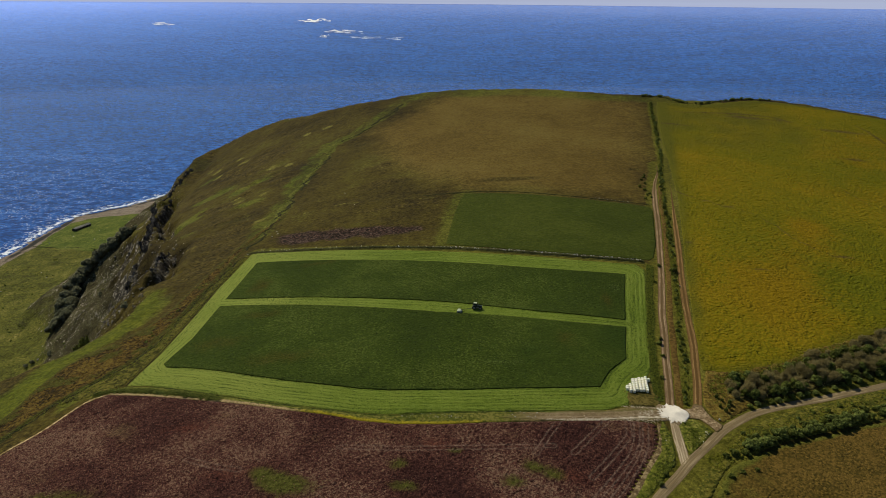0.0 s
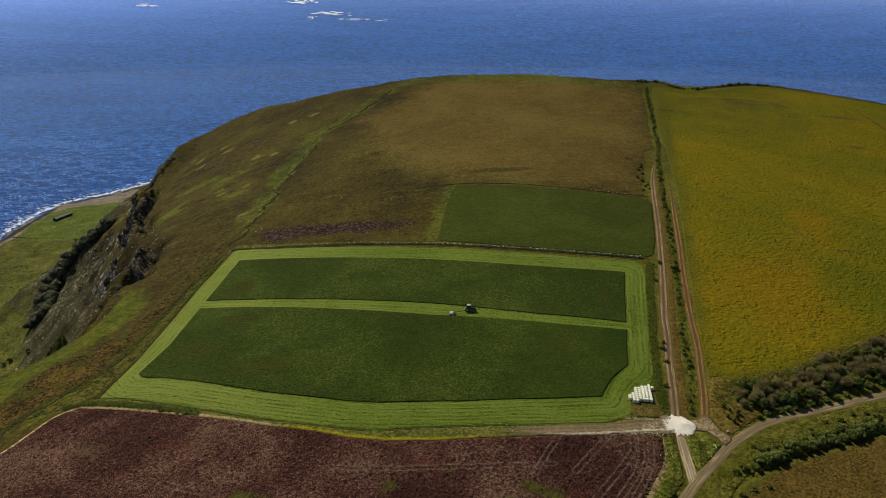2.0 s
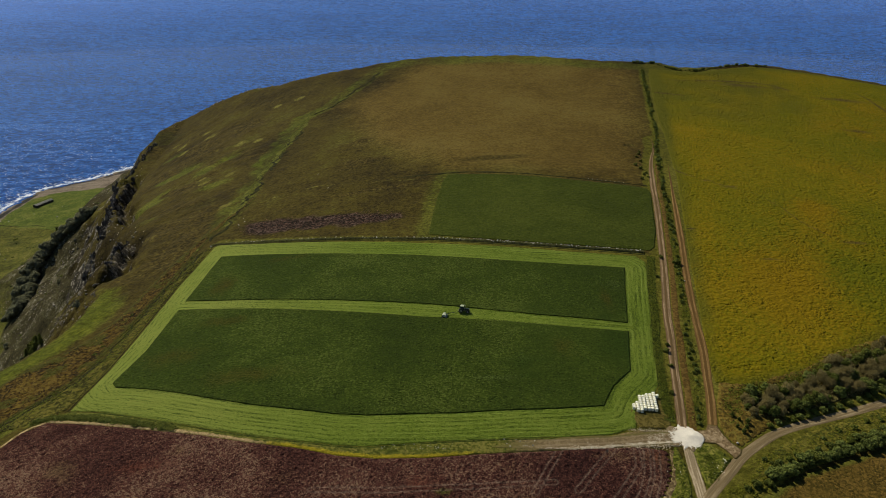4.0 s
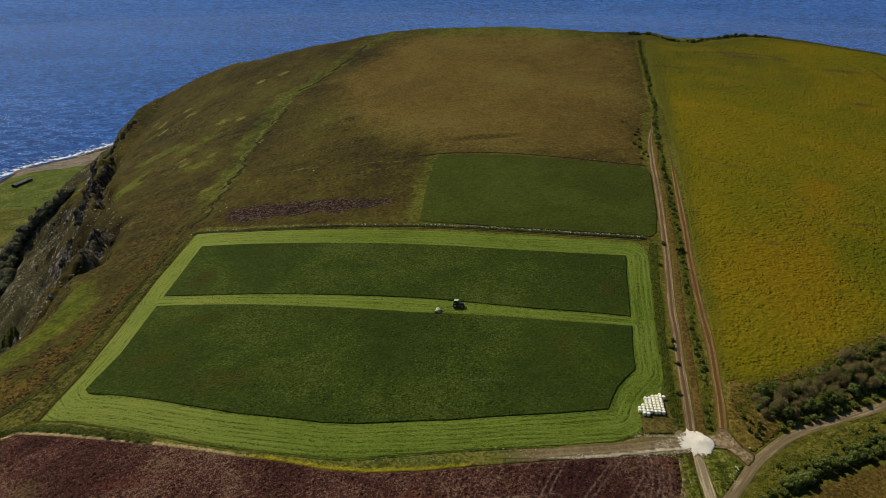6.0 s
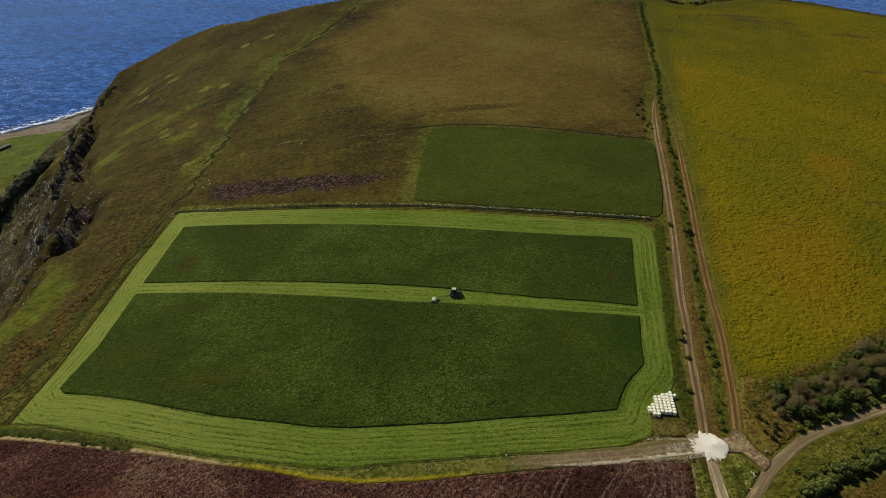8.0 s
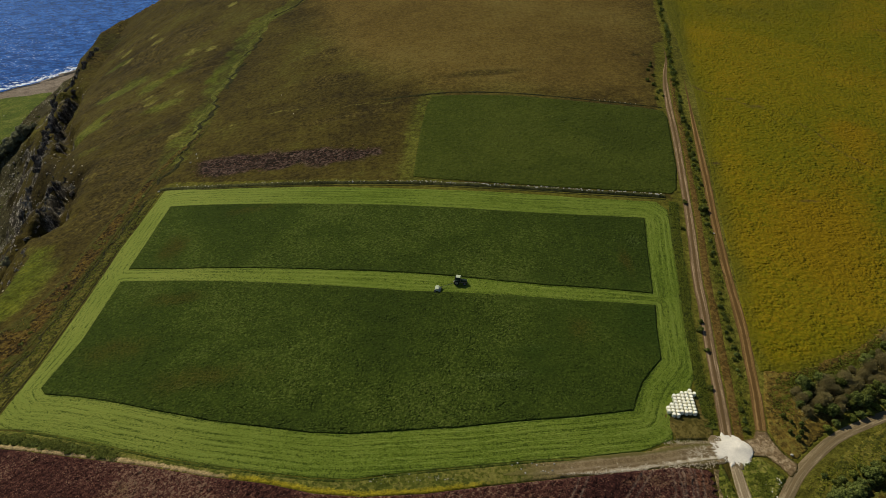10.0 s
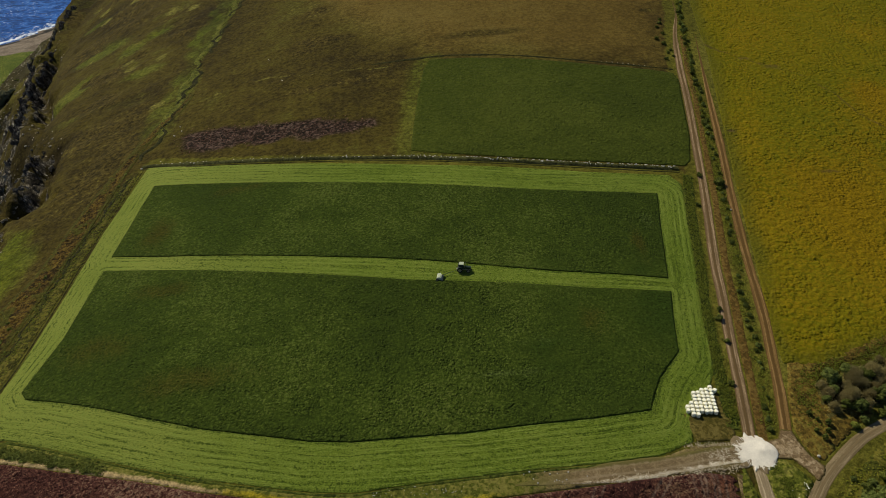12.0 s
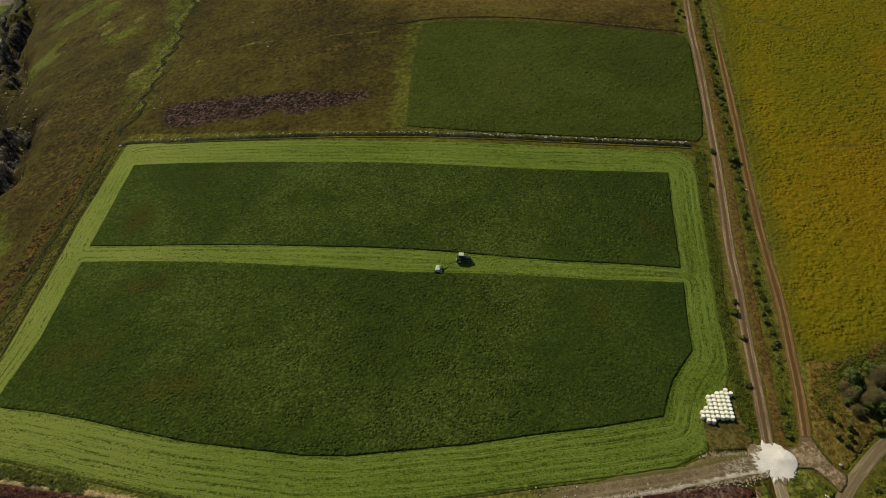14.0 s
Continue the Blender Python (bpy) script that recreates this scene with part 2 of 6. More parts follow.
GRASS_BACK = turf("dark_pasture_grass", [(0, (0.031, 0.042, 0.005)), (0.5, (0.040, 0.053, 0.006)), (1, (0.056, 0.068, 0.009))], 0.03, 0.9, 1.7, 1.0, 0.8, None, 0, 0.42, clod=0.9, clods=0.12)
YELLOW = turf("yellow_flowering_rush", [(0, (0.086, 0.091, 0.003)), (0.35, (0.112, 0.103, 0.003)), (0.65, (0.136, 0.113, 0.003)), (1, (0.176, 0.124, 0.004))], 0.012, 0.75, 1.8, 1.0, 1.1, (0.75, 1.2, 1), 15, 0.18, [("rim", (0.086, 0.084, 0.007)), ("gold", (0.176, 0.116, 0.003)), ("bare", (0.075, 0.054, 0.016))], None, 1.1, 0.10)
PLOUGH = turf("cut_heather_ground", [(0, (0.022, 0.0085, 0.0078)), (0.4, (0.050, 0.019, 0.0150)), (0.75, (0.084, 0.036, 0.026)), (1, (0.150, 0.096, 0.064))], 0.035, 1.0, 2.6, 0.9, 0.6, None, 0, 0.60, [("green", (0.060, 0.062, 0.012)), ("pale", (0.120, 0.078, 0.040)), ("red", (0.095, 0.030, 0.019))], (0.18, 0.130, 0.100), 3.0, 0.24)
PASTURE = turf("rough_brown_pasture", [(0, (0.058, 0.042, 0.008)), (0.5, (0.094, 0.062, 0.012)), (1, (0.130, 0.082, 0.018))], 0.05, 0.9, 2.4, 0.9, 0.8, None, 0, 0.5, [("rim", (0.076, 0.078, 0.012))])
VERGE = turf("verge_grass", [(0, (0.045, 0.055, 0.008)), (0.5, (0.085, 0.092, 0.014)), (1, (0.14, 0.13, 0.03))], 0.06, 0.7, 2.4, 0.7, 0.4, None, 0, 0.6, [("straw", (0.36, 0.265, 0.13)), ("flower", (0.25, 0.205, 0.014)), ("mud", (0.140, 0.108, 0.045))])
ROUGH = turf("rough_roadside_grass", [(0, (0.046, 0.050, 0.008)), (0.4, (0.078, 0.080, 0.011)), (0.7, (0.106, 0.092, 0.014)), (1, (0.135, 0.122, 0.022))], 0.12, 0.8, 2.0, 1.0, 0.9, None, 0, 0.5, clod=1.3, clods=0.3)
ROUGH_BROWN = turf("rough_brown_grass", [(0, (0.056, 0.040, 0.009)), (0.4, (0.104, 0.070, 0.014)), (0.7, (0.138, 0.090, 0.017)), (1, (0.150, 0.118, 0.024))], 0.12, 0.8, 2.0, 1.0, 0.9, None, 0, 0.5, clod=1.3, clods=0.3)
ROUGH_GREEN = turf("rough_green_grass", [(0, (0.048, 0.058, 0.008)), (0.4, (0.084, 0.096, 0.012)), (0.7, (0.118, 0.126, 0.017)), (1, (0.170, 0.160, 0.034))], 0.12, 0.8, 2.0, 1.0, 0.9, None, 0, 0.5, clod=1.3, clods=0.3)
BARE = turf("trodden_ground", [(0, (0.055, 0.048, 0.010)), (0.5, (0.090, 0.070, 0.016)), (1, (0.125, 0.100, 0.028))], 0.2, 1.0, 3.0, 0.5, 0.2, contrast=0.5)


def mown_material():
    n = Nodes("mown_grass")
    d = n.math("ADD", n.attr("swath"), n.math("MULTIPLY", n.math("SUBTRACT", n.noise(0.1, 3), 0.5), 0.8))
    pos = n.tree.nodes.new("ShaderNodeSeparateXYZ")
    n.put(pos.inputs[0], n.coord)
    vec = n.tree.nodes.new("ShaderNodeCombineXYZ")
    for s, v in zip(vec.inputs, (n.math("MULTIPLY", d, 1.5), n.math("MULTIPLY", pos.outputs[0], 0.03), n.math("MULTIPLY", pos.outputs[1], 0.03))):
        n.put(s, v)
    line = n.tree.nodes.new("ShaderNodeTexNoise")
    n.put(line.inputs["Vector"], vec.outputs[0])
    line.inputs["Scale"].default_value, line.inputs["Detail"].default_value, line.inputs["Roughness"].default_value = 1.0, 4, 0.75
    row = n.math("SINE", n.math("MULTIPLY", d, 2 * math.pi / 1.7))
    rows = n.math("ADD", n.math("MULTIPLY", n.math("SUBTRACT", line.outputs[0], 0.5), 1.9), n.math("MULTIPLY", row, n.span(n.noise(0.22, 3, 0.6), 0.4, 0.62, 0.02, 0.22)))
    big, fine, grit = n.noise(0.045, 4), n.noise(0.8, 4, 0.7), n.noise(2.6, 4, 0.75)
    c = n.ramp(n.span(n.math("ADD", n.math("MULTIPLY", big, 0.5), n.math("MULTIPLY", fine, 0.5)), 0.34, 0.66), [(0, (0.092, 0.134, 0.013)), (0.5, (0.124, 0.172, 0.019)), (1, (0.165, 0.208, 0.031))])
    c = n.mix(n.attr("dry"), c, (0.225, 0.258, 0.052))
    cut = n.math("ADD", rows, n.math("ADD", n.math("MULTIPLY", n.math("SUBTRACT", grit, 0.5), 2.6), n.math("MULTIPLY", n.math("SUBTRACT", n.split(n.cells(2.2, 1)), 0.5), 0.35)))
    c = n.mix(n.span(cut, 0.08, 0.42), c, (0.048, 0.076, 0.009))
    c = n.mix(n.span(cut, -0.08, -0.42), c, (0.172, 0.226, 0.040))
    h = n.math("ADD", n.math("MULTIPLY", rows, -0.3), n.math("ADD", n.math("MULTIPLY", fine, 0.5), n.math("MULTIPLY", grit, 0.5)))
    return n.done(c, 0.95, n.bump(h, 0.9, 0.9), specular=0.06)


def track_material(name, dirt, pale, mid, half=0.85, wide=0.45):
    n = Nodes(name)
    a = n.math("ABSOLUTE", n.attr("across"))
    rut = n.math("ABSOLUTE", n.math("SUBTRACT", a, half))
    fine, big, grit = n.noise(0.7, 5, 0.72), n.noise(0.08, 4), n.noise(2.6, 4, 0.75)
    rut = n.math("ADD", rut, n.math("MULTIPLY", n.math("SUBTRACT", fine, 0.5), 0.7))
    pos, vec, line = n.tree.nodes.new("ShaderNodeSeparateXYZ"), n.tree.nodes.new("ShaderNodeCombineXYZ"), n.tree.nodes.new("ShaderNodeTexNoise")
    n.put(pos.inputs[0], n.coord)
    for s, v in zip(vec.inputs, (n.math("MULTIPLY", n.attr("across"), 2.6), n.math("MULTIPLY", pos.outputs[0], 0.10), n.math("MULTIPLY", pos.outputs[1], 0.10))):
        n.put(s, v)
    n.put(line.inputs["Vector"], vec.outputs[0])
    line.inputs["Scale"].default_value, line.inputs["Detail"].default_value = 1.0, 4
    bare = n.ramp(n.span(n.math("ADD", n.math("MULTIPLY", line.outputs[0], 0.55), n.math("ADD", n.math("MULTIPLY", big, 0.15), n.math("MULTIPLY", grit, 0.3))), 0.36, 0.64), [(0, tuple(v * 0.72 for v in dirt)), (0.5, dirt), (1, pale)])
    c = n.mix(n.span(rut, wide * 0.5, wide * 1.3), bare, mid)
    edge = n.span(n.math("ADD", a, n.math("MULTIPLY", n.math("SUBTRACT", fine, 0.5), 1.2)), half + 0.6, half + 1.1)
    c = n.mix(edge, c, (0.095, 0.085, 0.020))
    return n.done(c, 0.95, n.bump(n.math("ADD", fine, n.math("MULTIPLY", grit, 0.5)), 0.5, 0.15), specular=0.1)


def lane_material():
    """Wheel-worn mud, with pale lime and straw strewn along its southern side and thickest near the heap."""
    n = Nodes("muddy_lane")
    u = n.attr("across")
    fine, grit, big = n.noise(0.9, 5, 0.72), n.noise(3.2, 4, 0.75), n.noise(0.12, 4)
    pos = n.tree.nodes.new("ShaderNodeSeparateXYZ")
    n.put(pos.inputs[0], n.coord)
    near = n.span(pos.outputs[0], 22, 70)
    wob = n.math("ADD", u, n.math("MULTIPLY", n.math("SUBTRACT", fine, 0.5), 2.2))
    mud = n.ramp(n.span(n.math("ADD", n.math("MULTIPLY", fine, 0.4), n.math("ADD", n.math("MULTIPLY", big, 0.2), n.math("MULTIPLY", grit, 0.4))), 0.36, 0.64), [(0, (0.100, 0.069, 0.033)), (0.5, (0.158, 0.114, 0.058)), (1, (0.240, 0.182, 0.104))])
    rut = n.math("ABSOLUTE", n.math("SUBTRACT", n.math("ABSOLUTE", n.math("ADD", u, 0.4)), 1.0))
    c = n.mix(n.span(n.math("ADD", rut, n.math("MULTIPLY", n.math("SUBTRACT", fine, 0.5), 0.6)), 0.1, 0.45, 0.4, 0.0), mud, (0.285, 0.220, 0.140))
    strewn = n.math("MULTIPLY", n.span(wob, 1.2, 1.9), n.span(n.math("ADD", grit, n.math("MULTIPLY", near, 0.16)), 0.46, 0.60))
    c = n.mix(n.math("MULTIPLY", strewn, n.span(near, 0.0, 1.0, 0.65, 0.95)), c, n.mix(n.span(fine, 0.4, 0.6), (0.42, 0.345, 0.225), (0.62, 0.56, 0.45)))
    dust = n.math("MULTIPLY", n.span(pos.outputs[0], 60, 73), n.span(n.math("ADD", n.math("MULTIPLY", fine, 0.5), n.math("MULTIPLY", grit, 0.5)), 0.48, 0.58))
    c = n.mix(n.math("MULTIPLY", dust, 0.75), c, (0.62, 0.57, 0.47))
    c = n.mix(n.span(wob, 2.7, 3.3), c, (0.150, 0.112, 0.055))
    c = n.mix(n.span(pos.outputs[0], 36, 20), c, n.ramp(fine, [(0.3, (0.085, 0.082, 0.016)), (0.7, (0.150, 0.128, 0.040))]))
    c = n.mix(n.span(wob, -1.0, -1.9), c, (0.115, 0.098, 0.030))
    return n.done(c, 0.95, n.bump(n.math("ADD", fine, n.math("MULTIPLY", grit, 0.6)), 0.6, 0.25), specular=0.1)


MOWN = mown_material()
TRACK = track_material("dirt_track", (0.206, 0.138, 0.076), (0.360, 0.258, 0.156), (0.108, 0.069, 0.029))
SPUR = track_material("pale_spur_dirt", (0.290, 0.222, 0.135), (0.520, 0.430, 0.300), (0.200, 0.148, 0.080), 0.75, 0.8)
TRACK_RED = track_material("reddish_dirt_track", (0.185, 0.108, 0.036), (0.285, 0.175, 0.072), (0.098, 0.056, 0.017), 0.85, 0.45)
ROAD = track_material("gravel_road", (0.188, 0.140, 0.074), (0.320, 0.248, 0.146), (0.175, 0.126, 0.064), 0.75, 0.6)
LANE = lane_material()
LIME = plain("white_lime", (0.74, 0.69, 0.60), 0.9, 0.14, 0.6, specular=0.2, bump=0.5)
STONE = plain("pale_field_stone", (0.42, 0.40, 0.36), 0.9, 0.45, 2.0, bump=0.4)
LEAF = foliage("hedge_leaves", (0.080, 0.105, 0.026), (0.250, 0.290, 0.075))
LEAF_BRIGHT = foliage("bright_leaves", (0.105, 0.128, 0.022), (0.290, 0.315, 0.062))
LEAF_DARK = foliage("dark_leaves", (0.062, 0.080, 0.018), (0.200, 0.222, 0.048))
LEAF_SCRUB = foliage("grey_green_scrub_leaves", (0.150, 0.156, 0.096), (0.270, 0.270, 0.165))
WEED = foliage("weed_leaves", (0.100, 0.120, 0.016), (0.200, 0.220, 0.030))
WEED_BRIGHT = foliage("bright_weed_leaves", (0.120, 0.130, 0.012), (0.230, 0.232, 0.028))
LEAF_BROWN = foliage("brown_twigs", (0.190, 0.160, 0.066), (0.380, 0.318, 0.140))
LEAF_RUST = foliage("rusty_heather_twigs", (0.090, 0.056, 0.014), (0.230, 0.150, 0.034))
BARK = plain("bark", (0.10, 0.075, 0.05), 0.9, 0.4, 3.0)

# ---- the lie of the land ----
SEA_LEVEL = -160.0
COEF = (7.489, 6.144, 6.938, -5.834, 4.691, 0.192, 0.707, -0.483, -0.528, 0.331)
BROW = [(4000, -200), (1500, 300), (700, 520), (460, 580), (375, 598), (330, 612), (297, 618), (270, 617), (247, 606), (218, 591), (200, 590), (188, 602), (172, 602), (143, 602),
        (87, 619), (44, 628), (4, 640), (-24, 644), (-48, 646), (-96, 660), (-125, 670), (-158, 693), (-198, 712), (-230, 720), (-245, 692), (-247, 650), (-243, 605), (-217, 520),
        (-170, 420), (-152, 370), (-150, 322), (-147, 287), (-155, 270), (-170, 260), (-200, 236), (-240, 200), (-300, 100), (-420, -200), (-700, -4500), (4500, -4500)]
SHORE = [(-900, -4500), (-560, 300), (-512, 650), (-501, 742), (-500, 796), (-501, 839), (-499, 876), (-492, 912), (-472, 938), (-445, 962), (-421, 1000), (-390, 1050), (-300, 1080), (4000, 1080)]


def lattice(x, y, seed=0):
    """Smooth value noise, 0 to 1."""
    i, j = np.floor(x), np.floor(y)
    u, v = x - i, y - j
    u, v = u * u * (3 - 2 * u), v * v * (3 - 2 * v)
    def h(a, b):
        s = np.sin(a * 127.1 + b * 311.7 + seed * 74.7) * 43758.5453
        return s - np.floor(s)
    return (h(i, j) * (1 - u) + h(i + 1, j) * u) * (1 - v) + (h(i, j + 1) * (1 - u) + h(i + 1, j + 1) * u) * v


def fbm(x, y, size, octaves=4, seed=0):
    total, amp, norm = 0, 1.0, 0.0
    for k in range(octaves):
        total, norm = total + amp * lattice(x / size + 17 * k, y / size - 9 * k, seed + k), norm + amp
        amp, size = amp * 0.5, size * 0.5
    return total / norm


def ease(v, lo, hi):
    t = np.clip((v - lo) / (hi - lo), 0, 1)
    return t * t * (3 - 2 * t)


def near_line(x, y, pts, closed=False):
    """Distance to a polyline, the nearest point on it, and whether (x, y) is inside (if closed)."""
    x, y = np.asarray(x, float), np.asarray(y, float)
    best, bx, by, inside = np.full(x.shape, 1e9), x.copy(), y.copy(), np.zeros(x.shape, bool)
    ends = list(zip(pts, [*pts[1:], pts[0]] if closed else pts[1:]))
    for (ax, ay), (cx, cy) in ends:
        dx, dy = cx - ax, cy - ay
        t = np.clip(((x - ax) * dx + (y - ay) * dy) / (dx * dx + dy * dy + 1e-9), 0, 1)
        px, py = ax + t * dx, ay + t * dy
        d = np.hypot(x - px, y - py)
        m = d < best
        best, bx, by = np.where(m, d, best), np.where(m, px, bx), np.where(m, py, by)
        if closed and dy:
            inside ^= ((ay > y) != (cy > y)) & (x < dx * (y - ay) / dy + ax)
    return best, bx, by, inside


def outside(x, y, pts):
    """Signed distance from a closed outline, positive outside."""
    d, _, _, inside = near_line(x, y, pts, True)
    return np.where(inside, -d, d)


def plateau(x, y):
    u, v = np.clip(x, -230, 420) / 100, (np.clip(y, 120, 760) - 300) / 100
    return sum(c * t for c, t in zip(COEF, (1, u, v, u * u, u * v, v * v, u**3, u * u * v, u * v * v, v**3)))


def height(x, y):
    """The height of the ground anywhere, with the cliff, the talus below it and the low shore."""
    x, y = np.asarray(x, float), np.asarray(y, float)
    top = plateau(x, y)
    d, bx, by, inside = near_line(x, y, BROW, True)
    s = np.where(inside, -d, d)
    rocky = ease(y, 268, 330)
    s = s + rocky * (fbm(x, y, 34, 4, 3) - 0.5) * 15 * ease(-x, 100, 160) * ease(760 - y, 0, 80)
    gully = ease(y, 425, 470) * ease(625 - y, 0, 40) + ease(y, 335, 352) * ease(420 - y, 0, 24)
    cut = gully * (5 + 10 * fbm(x, y, 14, 3, 46)) * np.exp(-(((s - 2 + 9 * (fbm(x, y, 7, 3, 66) - 0.5)) / 6.5) ** 2)) * (x < -120)
    out = np.maximum(s - 8 * gully, 0)
    near_side = ease(600 - y, 0, 190)
    steepest = 0.6 + rocky * (0.35 + 0.5 * fbm(x, y, 60, 2, 48))
    fall = steepest * np.minimum(out, 36) + (0.75 + rocky * (0.38 * near_side - 0.05)) * np.maximum(out - 36, 0)
    ledge = rocky * ease(out, 0, 10) * ease(90 - out, 0, 50)
    fall = fall + ledge * (11 * (fbm(x, y, 24, 4, 8) - 0.45) + 7 * (fbm(x, y, 8, 3, 5) - 0.5))
    edge = plateau(np.where(s > 0, bx, x), np.where(s > 0, by, y))
    hill = np.where(s > 0, edge - np.maximum(fall, 0), top) - cut + gully * 5 * np.exp(-(((s - 10) / 5.0) ** 2)) * fbm(x, y, 9, 3, 44)
    ds, _, _, ins = near_line(x, y, SHORE + [(4000, -4500)], True)
    inland = np.where(ins, ds, -ds)
    low = SEA_LEVEL + np.clip(0.10 * inland, -12, 3) + np.clip((inland - 30) * 0.045, 0, 10) + (fbm(x, y, 30, 3, 2) - 0.5) * 1.6 * ease(inland, 20, 60)
    m = np.clip((hill - low) / 16 + 0.5, 0, 1)
    return low * (1 - m) + hill * m + 16 * m * (1 - m) * 0.5 * (np.abs(hill - low) < 8), s, inland, np.maximum(hill - low, 0)


def ground_z(x, y):
    return float(plateau(np.array([x], float), np.array([y], float))[0])


# ---- outlines in plan ----
FIELD = [(-100.5, 350), (-78.5, 341), (-50, 332.5), (-23, 325.5), (0, 319.8), (31, 313.5), (62, 307), (83.7, 304.2), (91, 303.4), (93.6, 298), (90.9, 284.6), (86.4, 265.4), (82.9, 250.4),
         (80.1, 236.7), (77.4, 226.2), (75.2, 219.8), (72, 214.4), (68.5, 210.5), (64.8, 206.5), (62.6, 200), (54, 196.8), (39, 195.6), (24, 195), (9.4, 194.2), (-5, 193.4), (-16.3, 192.6), (-25, 193.6), (-36.6, 196.2), (-52, 200.2),
         (-64.6, 204.4), (-79, 209.8), (-91, 214.6), (-102.5, 219), (-113.7, 222.1), (-112.6, 230.3), (-110.1, 244.4), (-107.9, 272), (-105.8, 308.6)]
CROP_BACK = [(-93.8, 333), (-62, 323), (-27.8, 314), (0, 307.5), (16, 304), (38, 299), (60, 295.6), (72, 294.3), (83.4, 293), (79, 275), (74.2, 253.5), (58, 256.2), (42, 258.5), (27.5, 261.5),
             (12, 265.3), (-4, 268.9), (-25.5, 273.3), (-53, 279.6), (-80, 286), (-97.8, 291.3)]
CROP_FRONT = [(-98.2, 284), (-67, 275.6), (-44, 269.6), (-25, 264.7), (-1, 259), (26.5, 254.8), (50.5, 250.8), (73.3, 248.2), (70.6, 238), (68.1, 226.5), (64.2, 222.4), (60.2, 218), (57.5, 213.5), (55.2, 209),
              (40, 207.4), (24, 206.6), (10, 205.6), (-5, 205.6), (-17, 205.6), (-26.6, 206.8), (-36.6, 209.3), (-53, 213.7), (-69, 219.7), (-81, 224.6), (-92, 228.7), (-103, 232.2), (-105.2, 235), (-100.7, 254)]
BACK_FIELD = [(14, 399.5), (31, 397.5), (51, 393.2), (72, 387), (91.5, 381.3), (108, 377), (116, 374), (116.4, 368), (112.4, 351), (106.5, 326), (101.5, 311.5), (98.5, 308.5), (74, 311.8), (53, 315), (28.5, 320.6),
              (9, 326), (2.5, 328.5), (4.2, 344), (7.5, 370), (11, 391)]
PLOUGHED = [(-119, 217.3), (-102.6, 212.5), (-84.6, 206.8), (-65.6, 201.4), (-51.4, 196.8), (-36, 193), (-24.7, 189.3), (-13.8, 187.6), (0.4, 187.4), (14.7, 188.6), (31, 189.7), (49, 191.2), (62, 192.2),
            (69.1, 190.9), (66.7, 181), (60.3, 171), (52.4, 159), (42, 145), (0, 138), (-80, 138), (-150, 145), (-140, 186.7), (-132, 199), (-125.5, 213.5)]
RUSHES = [(95, 222), (96.6, 233), (103, 257.5), (112.6, 297), (121.6, 331), (137, 390), (143.8, 425), (149.5, 452), (155, 485), (164.5, 530), (174.5, 575), (179, 588), (198, 585), (218, 586), (247, 601), (270, 611.5), (297, 612), (330, 606),
          (382, 592), (460, 572), (520, 540), (520, 400), (400, 330), (260, 290), (183, 259), (145, 239), (124, 226), (105, 220.5)]
BROWN_FIELD = [(88, 174.5), (98.9, 180.8), (105.5, 184.4), (112.5, 187), (120.6, 190), (128, 192.8), (140, 198), (151.5, 201.6), (200, 221), (210, 140), (60, 130), (72, 152), (80, 164), (84, 170)]
PURPLE_PATCH = [(-95, 369), (-90, 375), (-66, 368.5), (-43, 363), (-21, 359), (-12, 355.5), (-10.5, 350), (-17, 345.5), (-37, 347), (-63, 350), (-78, 351.5), (-90, 357)]
MOOR_FIELD = [(14, 405), (60, 394), (117, 380), (137, 440), (148, 482), (159, 528), (172, 592), (143, 598), (87, 614), (0, 634), (-30, 600), (-60, 560), (-40, 470)]
BURN = [(-118, 300), (-110, 330), (-105.3, 356.8), (-101.2, 374.4), (-99.5, 402), (-97.5, 429), (-97, 449), (-93, 473.5), (-90.5, 497), (-84, 536), (-79.6, 556.6), (-68, 564), (-57, 581), (-43, 605), (-24, 641)]
BROW_BAND = [(-180, 120), (-166, 190), (-161.8, 221), (-161.9, 235), (-159.5, 247), (-158, 258), (-153, 267), (-145.5, 275), (-140, 284), (-139, 294), (-143, 306), (-147, 316)]
SLOPE_DITCH = [(-163, 150), (-152, 179), (-145.6, 195.8), (-138.2, 215.6), (-131, 226.3), (-125, 234), (-120.6, 241), (-117.2, 250), (-114.5, 275), (-111.5, 310), (-106, 345)]
HEATHER_SLOPE = [(-158, 165), (-147, 195), (-140, 215), (-132.5, 226.5), (-126, 234.5), (-121.8, 241.5), (-118.6, 251), (-116, 275), (-113.5, 300), (-110.8, 330), (-109, 350), (-106, 371), (-101.5, 386), (-96.5, 396), (-93.8, 411),
                 (-97.5, 412), (-100.5, 398), (-106.5, 388), (-111.5, 372), (-116, 350), (-119.5, 332), (-122, 310), (-124, 290), (-129, 275), (-137, 265), (-146, 259), (-153, 251), (-155, 236), (-155, 218), (-160, 190), (-170, 165)]
WALL_LINE = [(-103, 351), (-78.6, 343.2), (-48.8, 335), (-20.6, 328.5), (2.6, 323.6), (29, 318), (54.8, 312.7), (76.8, 309.2), (95.3, 306.8)]
TRACK_LINE = [(139, 445), (136, 430), (128.2, 408), (121.2, 381), (114.5, 351), (108.5, 327), (103, 305), (97.5, 284), (91.1, 261), (87.8, 246.5), (83.5, 229.2), (80, 214), (76.6, 200)]
